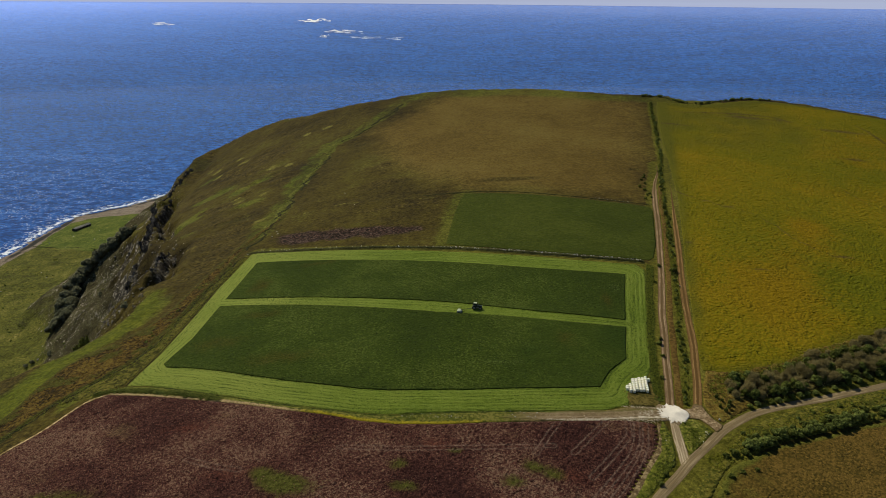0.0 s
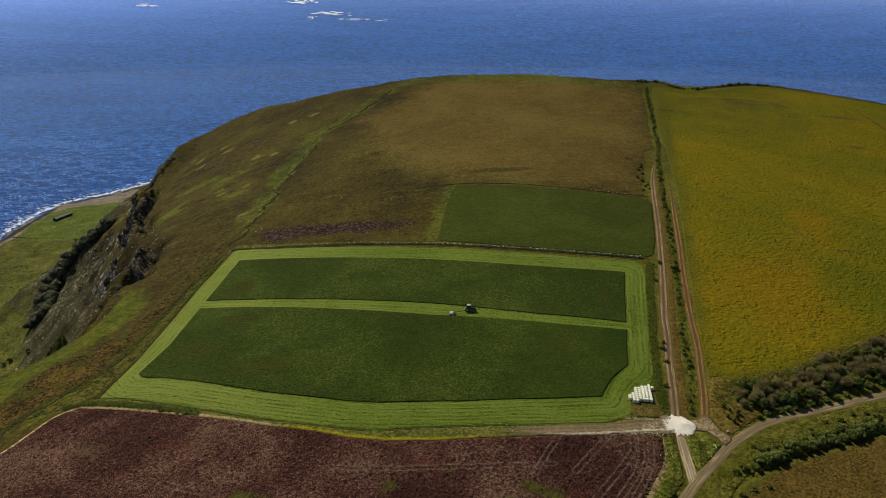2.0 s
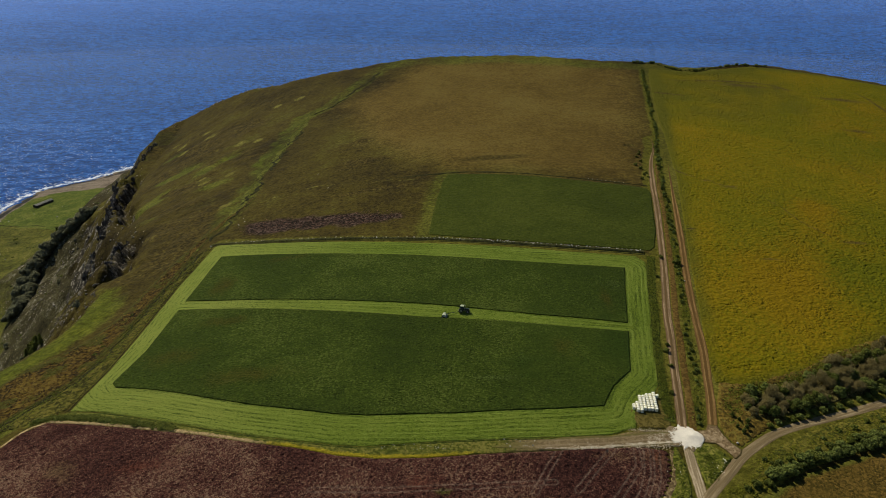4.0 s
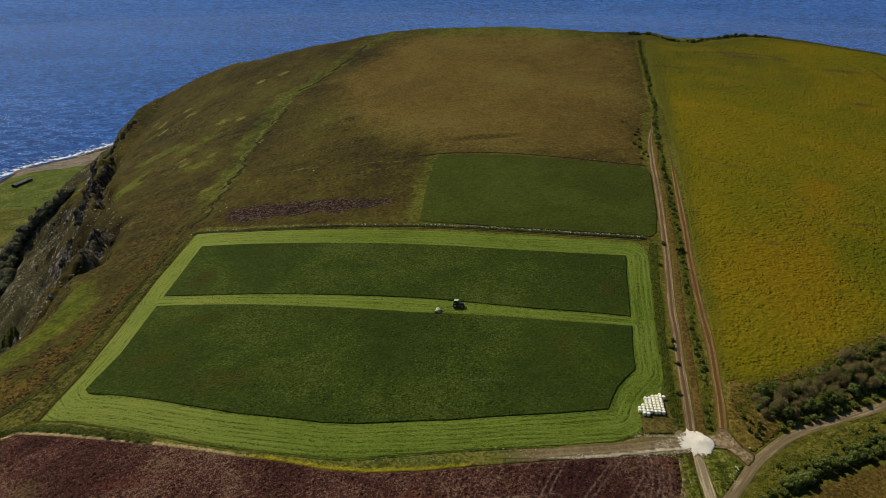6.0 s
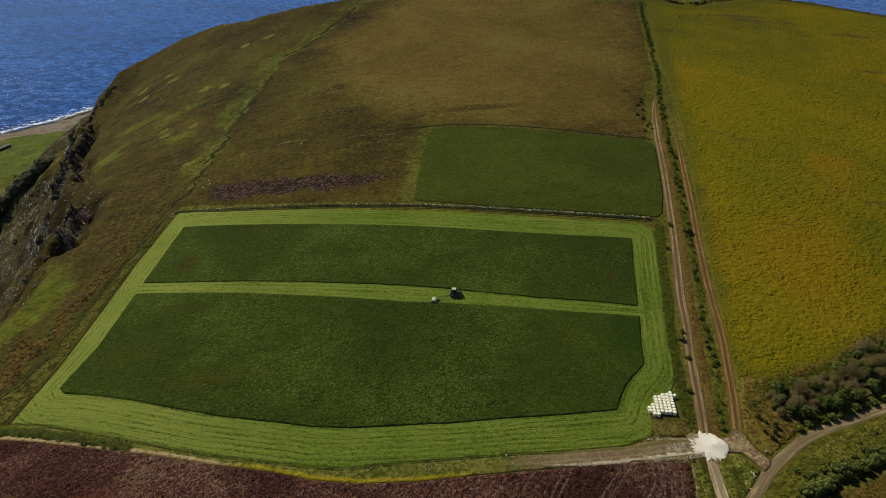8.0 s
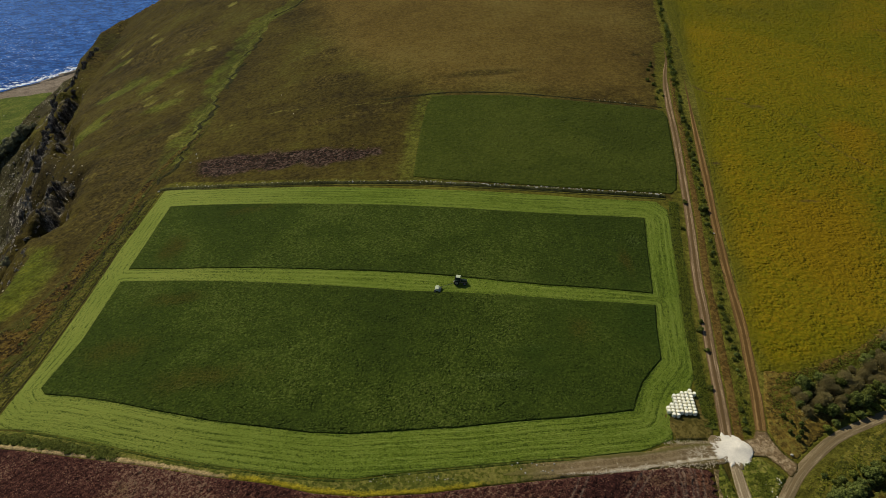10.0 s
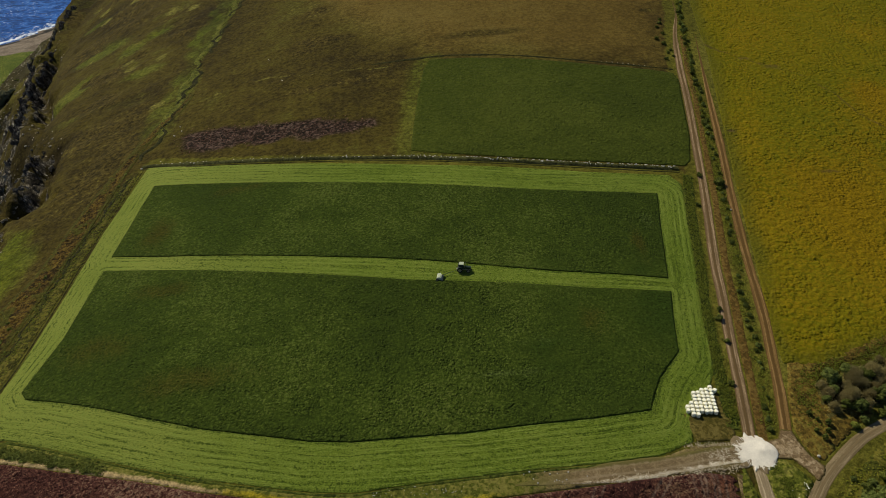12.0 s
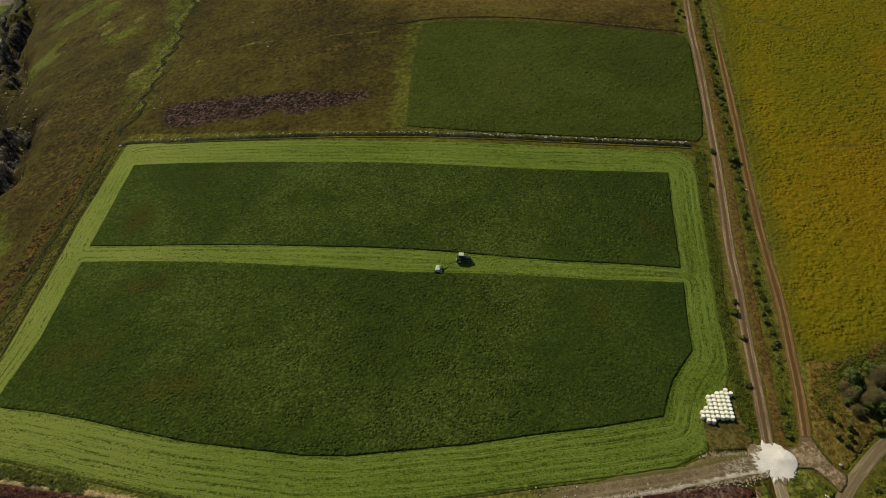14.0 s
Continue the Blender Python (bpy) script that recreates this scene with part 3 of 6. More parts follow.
TRACK_RIGHT = [(137.5, 407), (135.7, 399.8), (130.6, 379), (125.7, 359.3), (120.3, 337.1), (115.4, 317.2), (111.2, 301.5), (107.3, 285.9), (103.2, 268.8), (100.8, 257.7), (98.7, 247.4), (96.2, 236), (93.3, 225.5), (90.3, 214.3), (87.6, 205.5), (86.2, 200.5), (87.2, 196.4), (88.9, 193), (90.3, 190.4)]
ROAD_LINE = [(45, 141), (61.4, 159.8), (69.5, 168.4), (76.1, 175.8), (84, 183.4), (90.4, 189.8), (98.5, 195.8), (106.4, 200.6), (117, 205), (132, 210.3), (147.5, 216.2), (162.5, 222), (185, 231), (230, 250), (400, 330)]
SPUR_LINE = [(75.9, 194.5), (74.9, 187), (74.2, 180), (73.5, 173.5)]
LANE_LINE = [(74, 196.6), (67.5, 196.2), (62, 195.4), (53, 194.1), (41, 193.2), (30, 192.3), (19, 191.5)]


EAST_SIDE = [(69.1, 190.9), (66.7, 181), (60.3, 171), (52.4, 159), (42, 145)]


def spline(pts, step=2.0):
    """A smooth line through the points, in even steps."""
    p = np.array([pts[0], *pts, pts[-1]], float)
    p[0], p[-1] = 2 * p[1] - p[2], 2 * p[-2] - p[-3]
    out = []
    for a, b, c, d in zip(p, p[1:], p[2:], p[3:]):
        n = max(1, int(np.hypot(*(c - b)) / step))
        for t in np.arange(n) / n:
            out.append(0.5 * (2 * b + (c - a) * t + (2 * a - 5 * b + 4 * c - d) * t * t + (3 * b - a - 3 * c + d) * t**3))
    return np.array([*out, p[-2]])


FURROW_ENDS = [(a + (0.75 if k % 2 else -0.75), b - (0.3 if k % 2 else -0.3)) for k, (a, b) in enumerate(spline(EAST_SIDE, 0.95))]
side = PLOUGHED.index(EAST_SIDE[0])
PLOUGHED[side:side + 5] = FURROW_ENDS


def mesh_object(name, verts, faces, material, attrs=None, smooth=True):
    me = bpy.data.meshes.new(name)
    me.from_pydata(np.asarray(verts).tolist(), [], faces if isinstance(faces, list) else faces.tolist())
    me.materials.append(material)
    if smooth:
        me.polygons.foreach_set("use_smooth", np.ones(len(me.polygons), bool))
    for key, values in (attrs or {}).items():
        me.attributes.new(key, "FLOAT", "POINT").data.foreach_set("value", np.asarray(values, np.float32))
    me.update()
    return new(name, me)


def grid_faces(nx, ny):
    i, j = np.meshgrid(np.arange(nx - 1), np.arange(ny - 1))
    a = (j * nx + i).ravel()
    return np.stack([a, a + 1, a + nx + 1, a + nx], 1)


def steps(*spans):
    """Axis values from spans of (start, end, step)."""
    return np.unique(np.round(np.concatenate([np.append(np.arange(a, b, s), b) for a, b, s in spans]), 3))


def spots(x, y, blobs):
    """Soft blots of (x, y, half width, half depth)."""
    return sum(np.exp(-(((x - a) / w) ** 2 + ((y - b) / h) ** 2)) for a, b, w, h in blobs)


def make_ground():
    xs = steps((-4500, -900, 400), (-900, -420, 12), (-420, -262, 4), (-262, -128, 1.5), (-128, 200, 3), (200, 420, 5), (420, 700, 20), (700, 4500, 380))
    ys = steps((-4500, 0, 400), (0, 140, 14), (140, 240, 3), (240, 420, 2), (420, 760, 3), (760, 1120, 8), (1120, 1600, 60), (1600, 4500, 580))
    x, y = (a.ravel() for a in np.meshgrid(xs, ys))
    z, s, inland, above = height(x, y)
    shape = (len(ys), len(xs))
    gy, gx = np.gradient(z.reshape(shape), ys, xs)
    steep = np.hypot(gx, gy).ravel()
    free = np.full(x.shape, 1.0)
    for outline in (FIELD, BACK_FIELD, PLOUGHED, RUSHES, BROWN_FIELD, HEATHER_SLOPE):
        free *= ease(outside(x, y, outline), 1.0, 7.0)
    free *= ease(near_line(x, y, ROAD_LINE)[0], 16.0, 34.0)
    for track in (TRACK_LINE, TRACK_RIGHT, ROAD_LINE, SPUR_LINE, LANE_LINE, WALL_LINE):
        free *= ease(near_line(x, y, track)[0], 3.0, 8.0)
    for channel in (BURN, SLOPE_DITCH):
        free *= ease(near_line(x, y, channel)[0], 6.0, 12.0)
    z = z + free * ((fbm(x, y, 16, 4, 6) - 0.5) * 1.3 + ease(-x, 100, 125) * (fbm(x, y, 6.5, 3, 67) - 0.5) * 1.7)
    dburn = near_line(x, y, BURN)[0]
    z = z - 0.05 * np.exp(-((dburn / 1.6) ** 2))
    onhill = 1 - ease(s, -4, 4)
    dgreen = near_line(x + 5 + 3 * ease(y, 455, 480) * ease(580 - y, 0, 30), y, BURN)[0]
    lush = (0.12 + 0.90 * fbm(x, y, 8, 4, 51)) * np.exp(-((np.maximum(dgreen + 11 * (fbm(x, y, 16, 3, 1) - 0.5) - 4, 0) / 4.0) ** 2)) * ease(y, 350, 385)
    lush = np.maximum(lush, 0.40 * ease(fbm(x * 0.55, y * 1.5, 34, 4, 21), 0.55, 0.66) * ease(-x, 95, 140) * onhill)
    lush = np.maximum(lush, 0.62 * np.exp(-((outside(x, y, BACK_FIELD) - 2) / 6) ** 2) * (x < 20))
    lush = np.maximum(lush, (0.12 + 0.60 * fbm(x, y, 7, 4, 54)) * (outside(x, y, FIELD) < 14) * (outside(x, y, HEATHER_SLOPE) > 0) * (x < -103) * (y < 352) * (y > 200) * ease(-x + 0.62 * (300 - y) * (y < 300) - 60, 0, 30))
    lush = np.maximum(lush, 0.7 * ease(near_line(x, y, SLOPE_DITCH)[0], 9, 6) * (x > -0.6 * (y - 215) - 137) * (y < 240))
    lush = np.maximum(lush, spots(x, y, ((-174, 528, 16, 11), (-152, 506, 9, 9), (-190, 534, 9, 9), (-175, 483, 9, 10), (-178, 473, 8, 8), (-184, 470, 7, 6), (-132, 461, 12, 6), (-205, 600, 12, 6), (-134, 300, 6, 14), (-150, 318, 5, 12))) * onhill)
    lush = np.maximum(lush, (0.35 + 0.5 * fbm(x, y, 14, 3, 64)) * ease(s, -30, -12) * onhill * ease(y, 570, 590) * ease(x, -60, -20) * ease(215 - x, 0, 20))
    bright = (0.68 + 0.50 * fbm(x, y, 12, 3, 61)) * np.exp(-((near_line(x, y, BROW_BAND)[0] / (10.5 + 2.0 * ease(y, 205, 170) + 6 * (fbm(x, y, 15, 3, 62) - 0.5))) ** 2)) * onhill
    bright = np.maximum(bright, 0.7 * spots(x, y, ((-137, 515, 13, 7), (-105, 476, 4, 8), (-99, 502, 3.5, 8), (-106, 490, 4, 6), (-103, 514, 4, 6), (-101, 535, 5, 6), (-94, 561, 6, 4), (-55, 596, 7, 5), (-110, 478, 3, 5))))
    oval = 0.9 * spots(x, y, ((-196, 597, 5.5, 6), (-135, 545, 6, 6), (-174, 604, 6, 6), (-119, 536, 5, 5), (-143, 474, 5.5, 4), (-112, 410, 4.5, 4), (-150, 513, 3, 3), (-216, 636, 5, 5), (-183, 521, 3, 3), (-204, 620, 5, 5), (-183, 623, 5, 5), (-125, 473, 4, 4), (-82, 404, 3.5, 2.5), (-100, 610, 6, 5), (-118, 611, 5, 5), (-148, 486, 6, 3)))
    oval = np.maximum(oval, 0.62 * np.exp(-((near_line(x, y, [(-72, 409.5), (-49.5, 406), (-34.7, 401), (-18.8, 399.6), (-4.8, 397.4)])[0] / 1.3) ** 2)))
    oval = oval * (0.45 + 0.95 * fbm(x, y, 6, 4, 98))
    rust = ease(-outside(x, y, HEATHER_SLOPE), -1.5, 3.5) * 0.95
    rust = np.maximum(rust, 0.8 * spots(x, y, ((-126, 405, 16, 12), (-150, 440, 14, 12), (-145, 395, 12, 14), (-128, 350, 14, 26), (-118, 375, 10, 12), (-170, 590, 30, 22), (-140, 580, 26, 16), (97.5, 197.6, 3.6, 1.8), (122, 434, 3.5, 1.6), (40, 420, 30, 5), (-39, 474, 12, 7), (-41, 439, 10, 5), (-28, 436, 14, 4), (-46, 428, 12, 3), (-38, 388, 16, 3), (-16, 391, 14, 2.5), (-4, 409, 10, 1.6), (123, 435, 4, 2), (-150, 470, 30, 4), (-120, 500, 24, 4), (-185, 560, 30, 6), (-75, 520, 12, 3))))
    rust = np.maximum(rust, 0.78 * ease(fbm(x * 0.6, y * 1.3, 24, 4, 71), 0.53, 0.66) * ease(-x, 96, 135) * onhill)
    heath = np.maximum(ease(-outside(x, y, MOOR_FIELD) + 34 * (fbm(x, y, 60, 4, 63) - 0.5) * (x < 0), -20, 34), 0.0)
    verge = ease(5 - np.minimum(np.minimum(near_line(x, y, TRACK_LINE)[0], near_line(x, y, TRACK_RIGHT)[0]), near_line(x, y, ROAD_LINE)[0] - 6), -4, 3)
    upper = [(128, 372), (136, 405), (143, 433), (150, 458), (156, 490), (166, 535), (176, 585), (186, 597), (200, 588), (230, 592)]
    verge = np.maximum(verge, ease(6 - near_line(x, y, upper)[0], -4, 2))
    verge = np.maximum(verge, ease(-outside(x, y, FIELD), -9, -3) * ease(x, -108, -100))
    low = ease(s, 3, 14) * ease(14 + 26 * ease(y, 420, 520) * ease(s, 70, 96) - above, 0, 12)
    scree = ease(s, 18, 50) * ease(above, 3, 12) * (0.35 + 0.5 * fbm(x, y, 50, 3, 31)) 
    meadow = low * ease(y + 0.3 * (x + 440), 764, 768)
    rock = ease(steep, 1.15, 1.95) * ease(s, -10, 0) * (y > 240) * (0.55 + 0.6 * fbm(x, y, 18, 3, 77))
    ravine = (ease(y, 425, 470) * ease(625 - y, 0, 40) + ease(y, 335, 352) * ease(420 - y, 0, 24)) * (x < -120)
    rock = np.maximum(rock, (0.05 + 0.85 * fbm(x, y, 9, 3, 78)) * ravine * np.exp(-(((s - 5) / 10.0) ** 2)))
    streak = ease(fbm(x * 0.45 + 0.2 * y, y * 1.5 - 0.5 * x, 13, 4, 79), 0.50, 0.62)
    rock = np.maximum(rock, 0.62 * streak * ease(s, 2, 14) * ease(62 - s, 0, 30) * ease(y, 318, 345) * ease(625 - y, 0, 40))
    sand = ease(22 - inland + 14 * (fbm(x, y, 60, 2, 4) - 0.5) + 60 * ease(y, 870, 930), 0, 8) * (above < 8)
    weed = np.exp(-((inland - 6) / 5.0) ** 2) * (0.55 + 0.7 * fbm(x, y, 14, 3, 35))
    ob = mesh_object("ground", np.stack([x, y, z], 1), grid_faces(len(xs), len(ys)), MOOR,
                     {"lush": lush, "heath": heath, "verge": verge * 0.9, "low": low, "scree": scree, "rock": rock, "sand": sand, "weed": weed, "meadow": meadow, "bright": bright, "oval": oval, "rust": rust,
                      "purple": ease(-outside(x, y, PURPLE_PATCH) + 9 * (fbm(x, y, 9, 3, 93) - 0.5), -3, 4) * 0.85})
    return tagged(ob, "brown moorland hill with rocky sea cliff and grassy shore", "ground", kind="structure")


make_ground()


def make_sea(name, rad, material, label):
    ang = np.radians(steps((-125, -44, 4), (-44, 44, 0.4), (44, 95, 4)))
    r, a = np.meshgrid(rad, ang)
    r, a = r.ravel(), a.ravel()
    x, y = r * np.sin(a), r * np.cos(a)
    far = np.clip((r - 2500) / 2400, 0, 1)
    z = SEA_LEVEL + 238 * (1.25 * far - 0.25 * far * far) * far**0.35
    ds, _, _, ins = near_line(x, y, SHORE + [(4000, -4500)], True)
    off = np.where(ins, -ds, ds)
    surf = 0.64 * np.exp(-(((off - 5) / 8.0) ** 2)) + 0.42 * np.exp(-(((off - 20) / 9.0) ** 2)) + 0.14 * np.exp(-(((off - 40) / 16.0) ** 2))
    # Painted glitter only to the left, on the side toward the sun.
    ob = mesh_object(name, np.stack([x, y, z], 1), grid_faces(len(rad), len(ang)), material,
                     {"surf": surf, "sun_glitter": ease(-np.degrees(a), 14, 30) * ease(1900 - r, 0, 900) * 0.62, "distance": 0.40 * far * (0.62 + 0.38 * far) * (1 + 1.7 * ease(-np.degrees(a), 0, 35))})
    return tagged(ob, label, "sea", kind="structure")


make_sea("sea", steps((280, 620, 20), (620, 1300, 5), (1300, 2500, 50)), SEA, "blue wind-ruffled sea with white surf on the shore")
# Far sheet: its haze is an emission that grows outward and sunward.
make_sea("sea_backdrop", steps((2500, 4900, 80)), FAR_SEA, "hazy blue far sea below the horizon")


def make_haze():
    """A glowing strip added as the pale haze of the sky over the sea's far rim."""
    ang = np.radians(np.arange(-125, 96, 2.5))
    x, y = 4930 * np.sin(ang), 4930 * np.cos(ang)
    v = np.concatenate([np.stack([x, y, np.full_like(x, z)], 1) for z in (60, 110, 170)])
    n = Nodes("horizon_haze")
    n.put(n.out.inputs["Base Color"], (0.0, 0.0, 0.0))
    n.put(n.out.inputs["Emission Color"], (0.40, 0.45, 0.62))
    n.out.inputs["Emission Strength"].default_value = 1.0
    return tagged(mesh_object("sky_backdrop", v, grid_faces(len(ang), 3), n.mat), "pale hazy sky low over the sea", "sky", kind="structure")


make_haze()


def patch(name, outline, step, lift, material, relief=None, skirt=0.4, attrs=None):
    """A field draped over the land inside an outline; its rim reaches down into the ground."""
    p = np.array(outline)
    xs, ys = np.arange(p[:, 0].min() - step, p[:, 0].max() + 2 * step, step), np.arange(p[:, 1].min() - step, p[:, 1].max() + 2 * step, step)
    x, y = (a.ravel() for a in np.meshgrid(xs, ys))
    d, bx, by, inside = near_line(x, y, outline, True)
    rim = d < 0.55 * step
    keep = inside | rim
    x, y = np.where(rim, bx, x), np.where(rim, by, y)
    f = grid_faces(len(xs), len(ys))
    f = f[keep[f].all(1)]
    used = np.unique(f)
    index = np.full(len(x), -1)
    index[used] = np.arange(len(used))
    f, x, y, d = index[f], x[used], y[used], np.where(rim, 0, d)[used]
    z = plateau(x, y) + lift
    if relief:
        z = z + relief(x, y, d)
    e = np.concatenate([f[:, [0, 1]], f[:, [1, 2]], f[:, [2, 3]], f[:, [3, 0]]])
    key = np.sort(e, 1) @ np.array([len(x) + 1, 1])
    _, first, count = np.unique(key, return_index=True, return_counts=True)
    border = e[first[count == 1]]
    n = len(x)
    v = np.concatenate([np.stack([x, y, z], 1), np.stack([x, y, z - skirt - lift], 1)])
    faces = f.tolist() + [[int(b), int(a), int(a) + n, int(b) + n] for a, b in border]
    extra = {k: np.tile(fn(x, y, d), 2) for k, fn in (attrs or {}).items()}
    return mesh_object(name, v, faces, material, extra)


def swath(x, y, d):
    return np.minimum(np.abs(outside(x, y, CROP_BACK)), np.abs(outside(x, y, CROP_FRONT)))


def swath_rows(x, y, d):
    rows = 0.5 + 0.5 * np.sin(swath(x, y, d) * 2 * math.pi / 1.7 + 1.5 * fbm(x, y, 6, 2, 39))
    return (0.13 * rows * (0.3 + fbm(x, y, 5, 3, 38)) + 0.10 * fbm(x, y, 0.9, 2, 11)) * np.clip(d, 0.05, 1)


RUSH_PATHS = ([(138.6, 400), (142, 394), (154, 384), (162.5, 378), (171, 374), (180, 357), (182.6, 342), (192, 328)], [(165, 563), (194, 563), (220, 566), (236, 567.5), (257, 568), (268, 567), (277, 558), (291, 553)], [(168, 533), (186, 530)], [(335, 566), (338, 552), (336, 524)], [(249, 418), (251.3, 408), (254, 396)])


def bare_spots(x, y, d):
    path = np.min([near_line(x, y, p)[0] for p in RUSH_PATHS], axis=0)
    worn = (0.25 + 0.7 * fbm(x, y, 15, 3, 57)) * np.exp(-((path / (0.9 + 0.008 * np.maximum(y - 350, 0))) ** 2))
    return np.maximum(worn, 0.66 * spots(x, y, ((124, 330, 2.0, 1.3), (161, 379, 7, 3), (152, 386, 5, 2.0), (150, 305, 7, 1.6), (245, 560, 40, 5), (310, 545, 30, 5), (290, 480, 16, 4), (200, 325, 10, 2), (330, 470, 22, 6))))


def lumps(size, amount, seed, stretch=1.0, fade=1.0):
    return lambda x, y, d: amount * fbm(x, y * stretch, size, 3, seed) * np.clip(d / fade, 0.05, 1)


def tussocks(size, tall, seed, wide=0.55, odds=1.0, fade=0.8, thin=None, ragged=0.4):
    """Rounded tufts of uneven size, one to a cell of a jittered grid. thin: where they stand lower."""
    def chance(a, b, k):
        s = np.sin(a * 127.1 + b * 311.7 + (seed + 13 * k) * 74.7) * 43758.5453
        return s - np.floor(s)
    def rise(x, y, d):
        u, v = x / size, y / size
        i, j = np.floor(u), np.floor(v)
        best = np.zeros(x.shape)
        for a in (-1, 0, 1):
            for b in (-1, 0, 1):
                p, q = i + a, j + b
                du, dv = u - p - 0.1 - 0.8 * chance(p, q, 0), v - q - 0.1 - 0.8 * chance(p, q, 1)
                r = wide * (0.55 + 0.8 * chance(p, q, 2))
                top = (0.3 + 0.7 * chance(p, q, 3)) * (chance(p, q, 4) < odds)
                best = np.maximum(best, top * np.clip(1 - (du * du + dv * dv) / (r * r), 0, 1))
        if thin:
            best = best * thin(x, y)
        blades = (chance(np.round(x * 7), np.round(y * 7), 5) - 0.5) * (0.5 + best)
        return tall * (best + 0.25 * fbm(x, y, size * 3, 2, seed) + ragged * blades) * np.clip(d / fade, 0.05, 1)
    return rise


def hay_thin(x, y):
    return 1 - 0.6 * ease(x, 5, 30) * ease(292 - y, 0, 40) * ease(fbm(x, y, 16, 3, 58), 0.7, 0.35)


HAY_TINTS = {"pale": lambda x, y, d: 0.20 * ease(fbm(x * 0.5, y * 1.3, 9, 4, 68), 0.45, 0.7) + 0.25 * spots(x, y, ((76, 278, 3, 12), (30, 232, 14, 2.0), (22, 222, 10, 1.5), (66, 236, 3, 9))), "smooth": lambda x, y, d: 0.75 * ease(x, 12, 40) * ease(300 - y, 20, 50) * (0.45 + 0.55 * ease(fbm(x * 0.6, y * 1.4, 16, 3, 74), 0.62, 0.35)), "olive": lambda x, y, d: 0.6 * spots(x, y, ((48, 238, 6, 9), (-88, 246, 14, 9), (-60, 230, 22, 7), (-75, 268, 16, 5), (-84, 300, 8, 12), (-60, 318, 14, 4), (70, 268, 3, 12)))}
tagged(patch("mown_field", FIELD, 0.5, 0.06, MOWN, swath_rows, attrs={"swath": swath, "dry": lambda x, y, d: 0.75 * ease(-x, 10, 85) * (0.45 + 0.9 * fbm(x, y, 14, 3, 37))}), "pale green freshly mown hay field with swath lines", "field", kind="structure")
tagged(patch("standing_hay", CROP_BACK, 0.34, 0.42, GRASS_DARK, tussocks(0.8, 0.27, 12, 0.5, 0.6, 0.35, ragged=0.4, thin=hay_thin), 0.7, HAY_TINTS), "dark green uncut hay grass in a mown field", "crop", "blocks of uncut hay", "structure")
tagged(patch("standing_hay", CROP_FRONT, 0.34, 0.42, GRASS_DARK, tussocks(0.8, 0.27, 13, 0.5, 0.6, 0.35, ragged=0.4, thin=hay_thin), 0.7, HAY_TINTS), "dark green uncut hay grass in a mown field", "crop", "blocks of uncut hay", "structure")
tagged(patch("back_pasture", BACK_FIELD, 0.55, 0.12, GRASS_BACK, tussocks(1.6, 0.40, 14, 0.45, 0.5, ragged=0.25)), "dark green grass field behind the stone bank", "field", kind="structure")
WHEEL_LINES = ([(63.6, 196), (62.9, 190), (61, 182.5), (57.6, 175.5), (50.8, 166.5), (42, 156)], [(66.2, 196), (65.6, 190), (63.4, 181), (60, 174), (53, 164), (46, 155)], [(60.6, 194), (59.3, 184.8), (51.4, 174.6), (44, 166)], [(54.2, 191.9), (47.2, 184), (40.4, 175.8)], [(38, 190.3), (33.6, 183), (28.8, 175)], [(-30, 176.8), (-10, 176), (12.3, 176.9), (34.7, 178.6)], [(-75, 174), (-66, 170), (-58, 168)])
tagged(patch("cut_heather_field", PLOUGHED, 0.38, 0.08, PLOUGH, tussocks(0.95, 0.55, 15, 0.5, 0.8, 0.6, ragged=0.6), attrs={
    "green": lambda x, y, d: 0.75 * spots(x, y, ((-52, 166.5, 4, 3), (-41, 160, 8, 5), (-47, 163, 5, 4), (-11.8, 169.3, 4, 3), (-10.1, 160.5, 5, 3), (21.5, 163.2, 5, 3), (27.2, 169.6, 4, 3), (33.2, 166.4, 4, 3), (5, 175.2, 3, 1.6), (-109, 160, 14, 5))),
    "pale": lambda x, y, d: 0.38 * spots(x, y, ((-105, 194.5, 9, 5), (-100, 188, 10, 6), (-117, 171, 10, 9), (-69, 195, 7, 3), (-39, 181.6, 8, 5), (-71, 172, 9, 4), (20, 183.6, 9, 4), (29, 173, 9, 4), (56, 188.5, 12, 3), (66, 186, 3, 6))),
    "red": lambda x, y, d: 0.5 * spots(x, y, ((39.4, 166, 6, 5), (-1, 179, 7, 5), (65.7, 188.5, 4, 6), (-60, 166, 12, 6), (-78, 190, 14, 4))),
    "ruts": lambda x, y, d: np.max([np.exp(-(((near_line(x, y, w)[0] - 0.85) / 0.2) ** 2)) for w in WHEEL_LINES], axis=0)}), "purplish brown rough field of cut heather", "field", kind="structure")
RUSH_FOLDS = tussocks(1.15, 0.5, 16, 0.58, 0.85, fade=4.0, ragged=0.16)
tagged(patch("rush_field", RUSHES, 0.62, 0.04, YELLOW, lambda x, y, d: RUSH_FOLDS(0.55 * x + 0.14 * y + 1.5 * fbm(x, y, 12, 2, 56), 0.95 * y - 0.2 * x, d), attrs={"rim": lambda x, y, d: 0.65 * np.exp(-((d / 7) ** 2)) + 0.58 * ease(y, 405, 540) * ease(340 - x, 0, 90), "bare": bare_spots, "gold": lambda x, y, d: 0.54 * spots(x, y, ((145, 270, 34, 30), (150, 300, 30, 24), (190, 335, 36, 32), (200, 361, 14, 12), (250, 415, 50, 30), (290, 480, 40, 30), (330, 530, 60, 30)))}), "yellow and olive field of flowering rushes", "field", kind="structure")
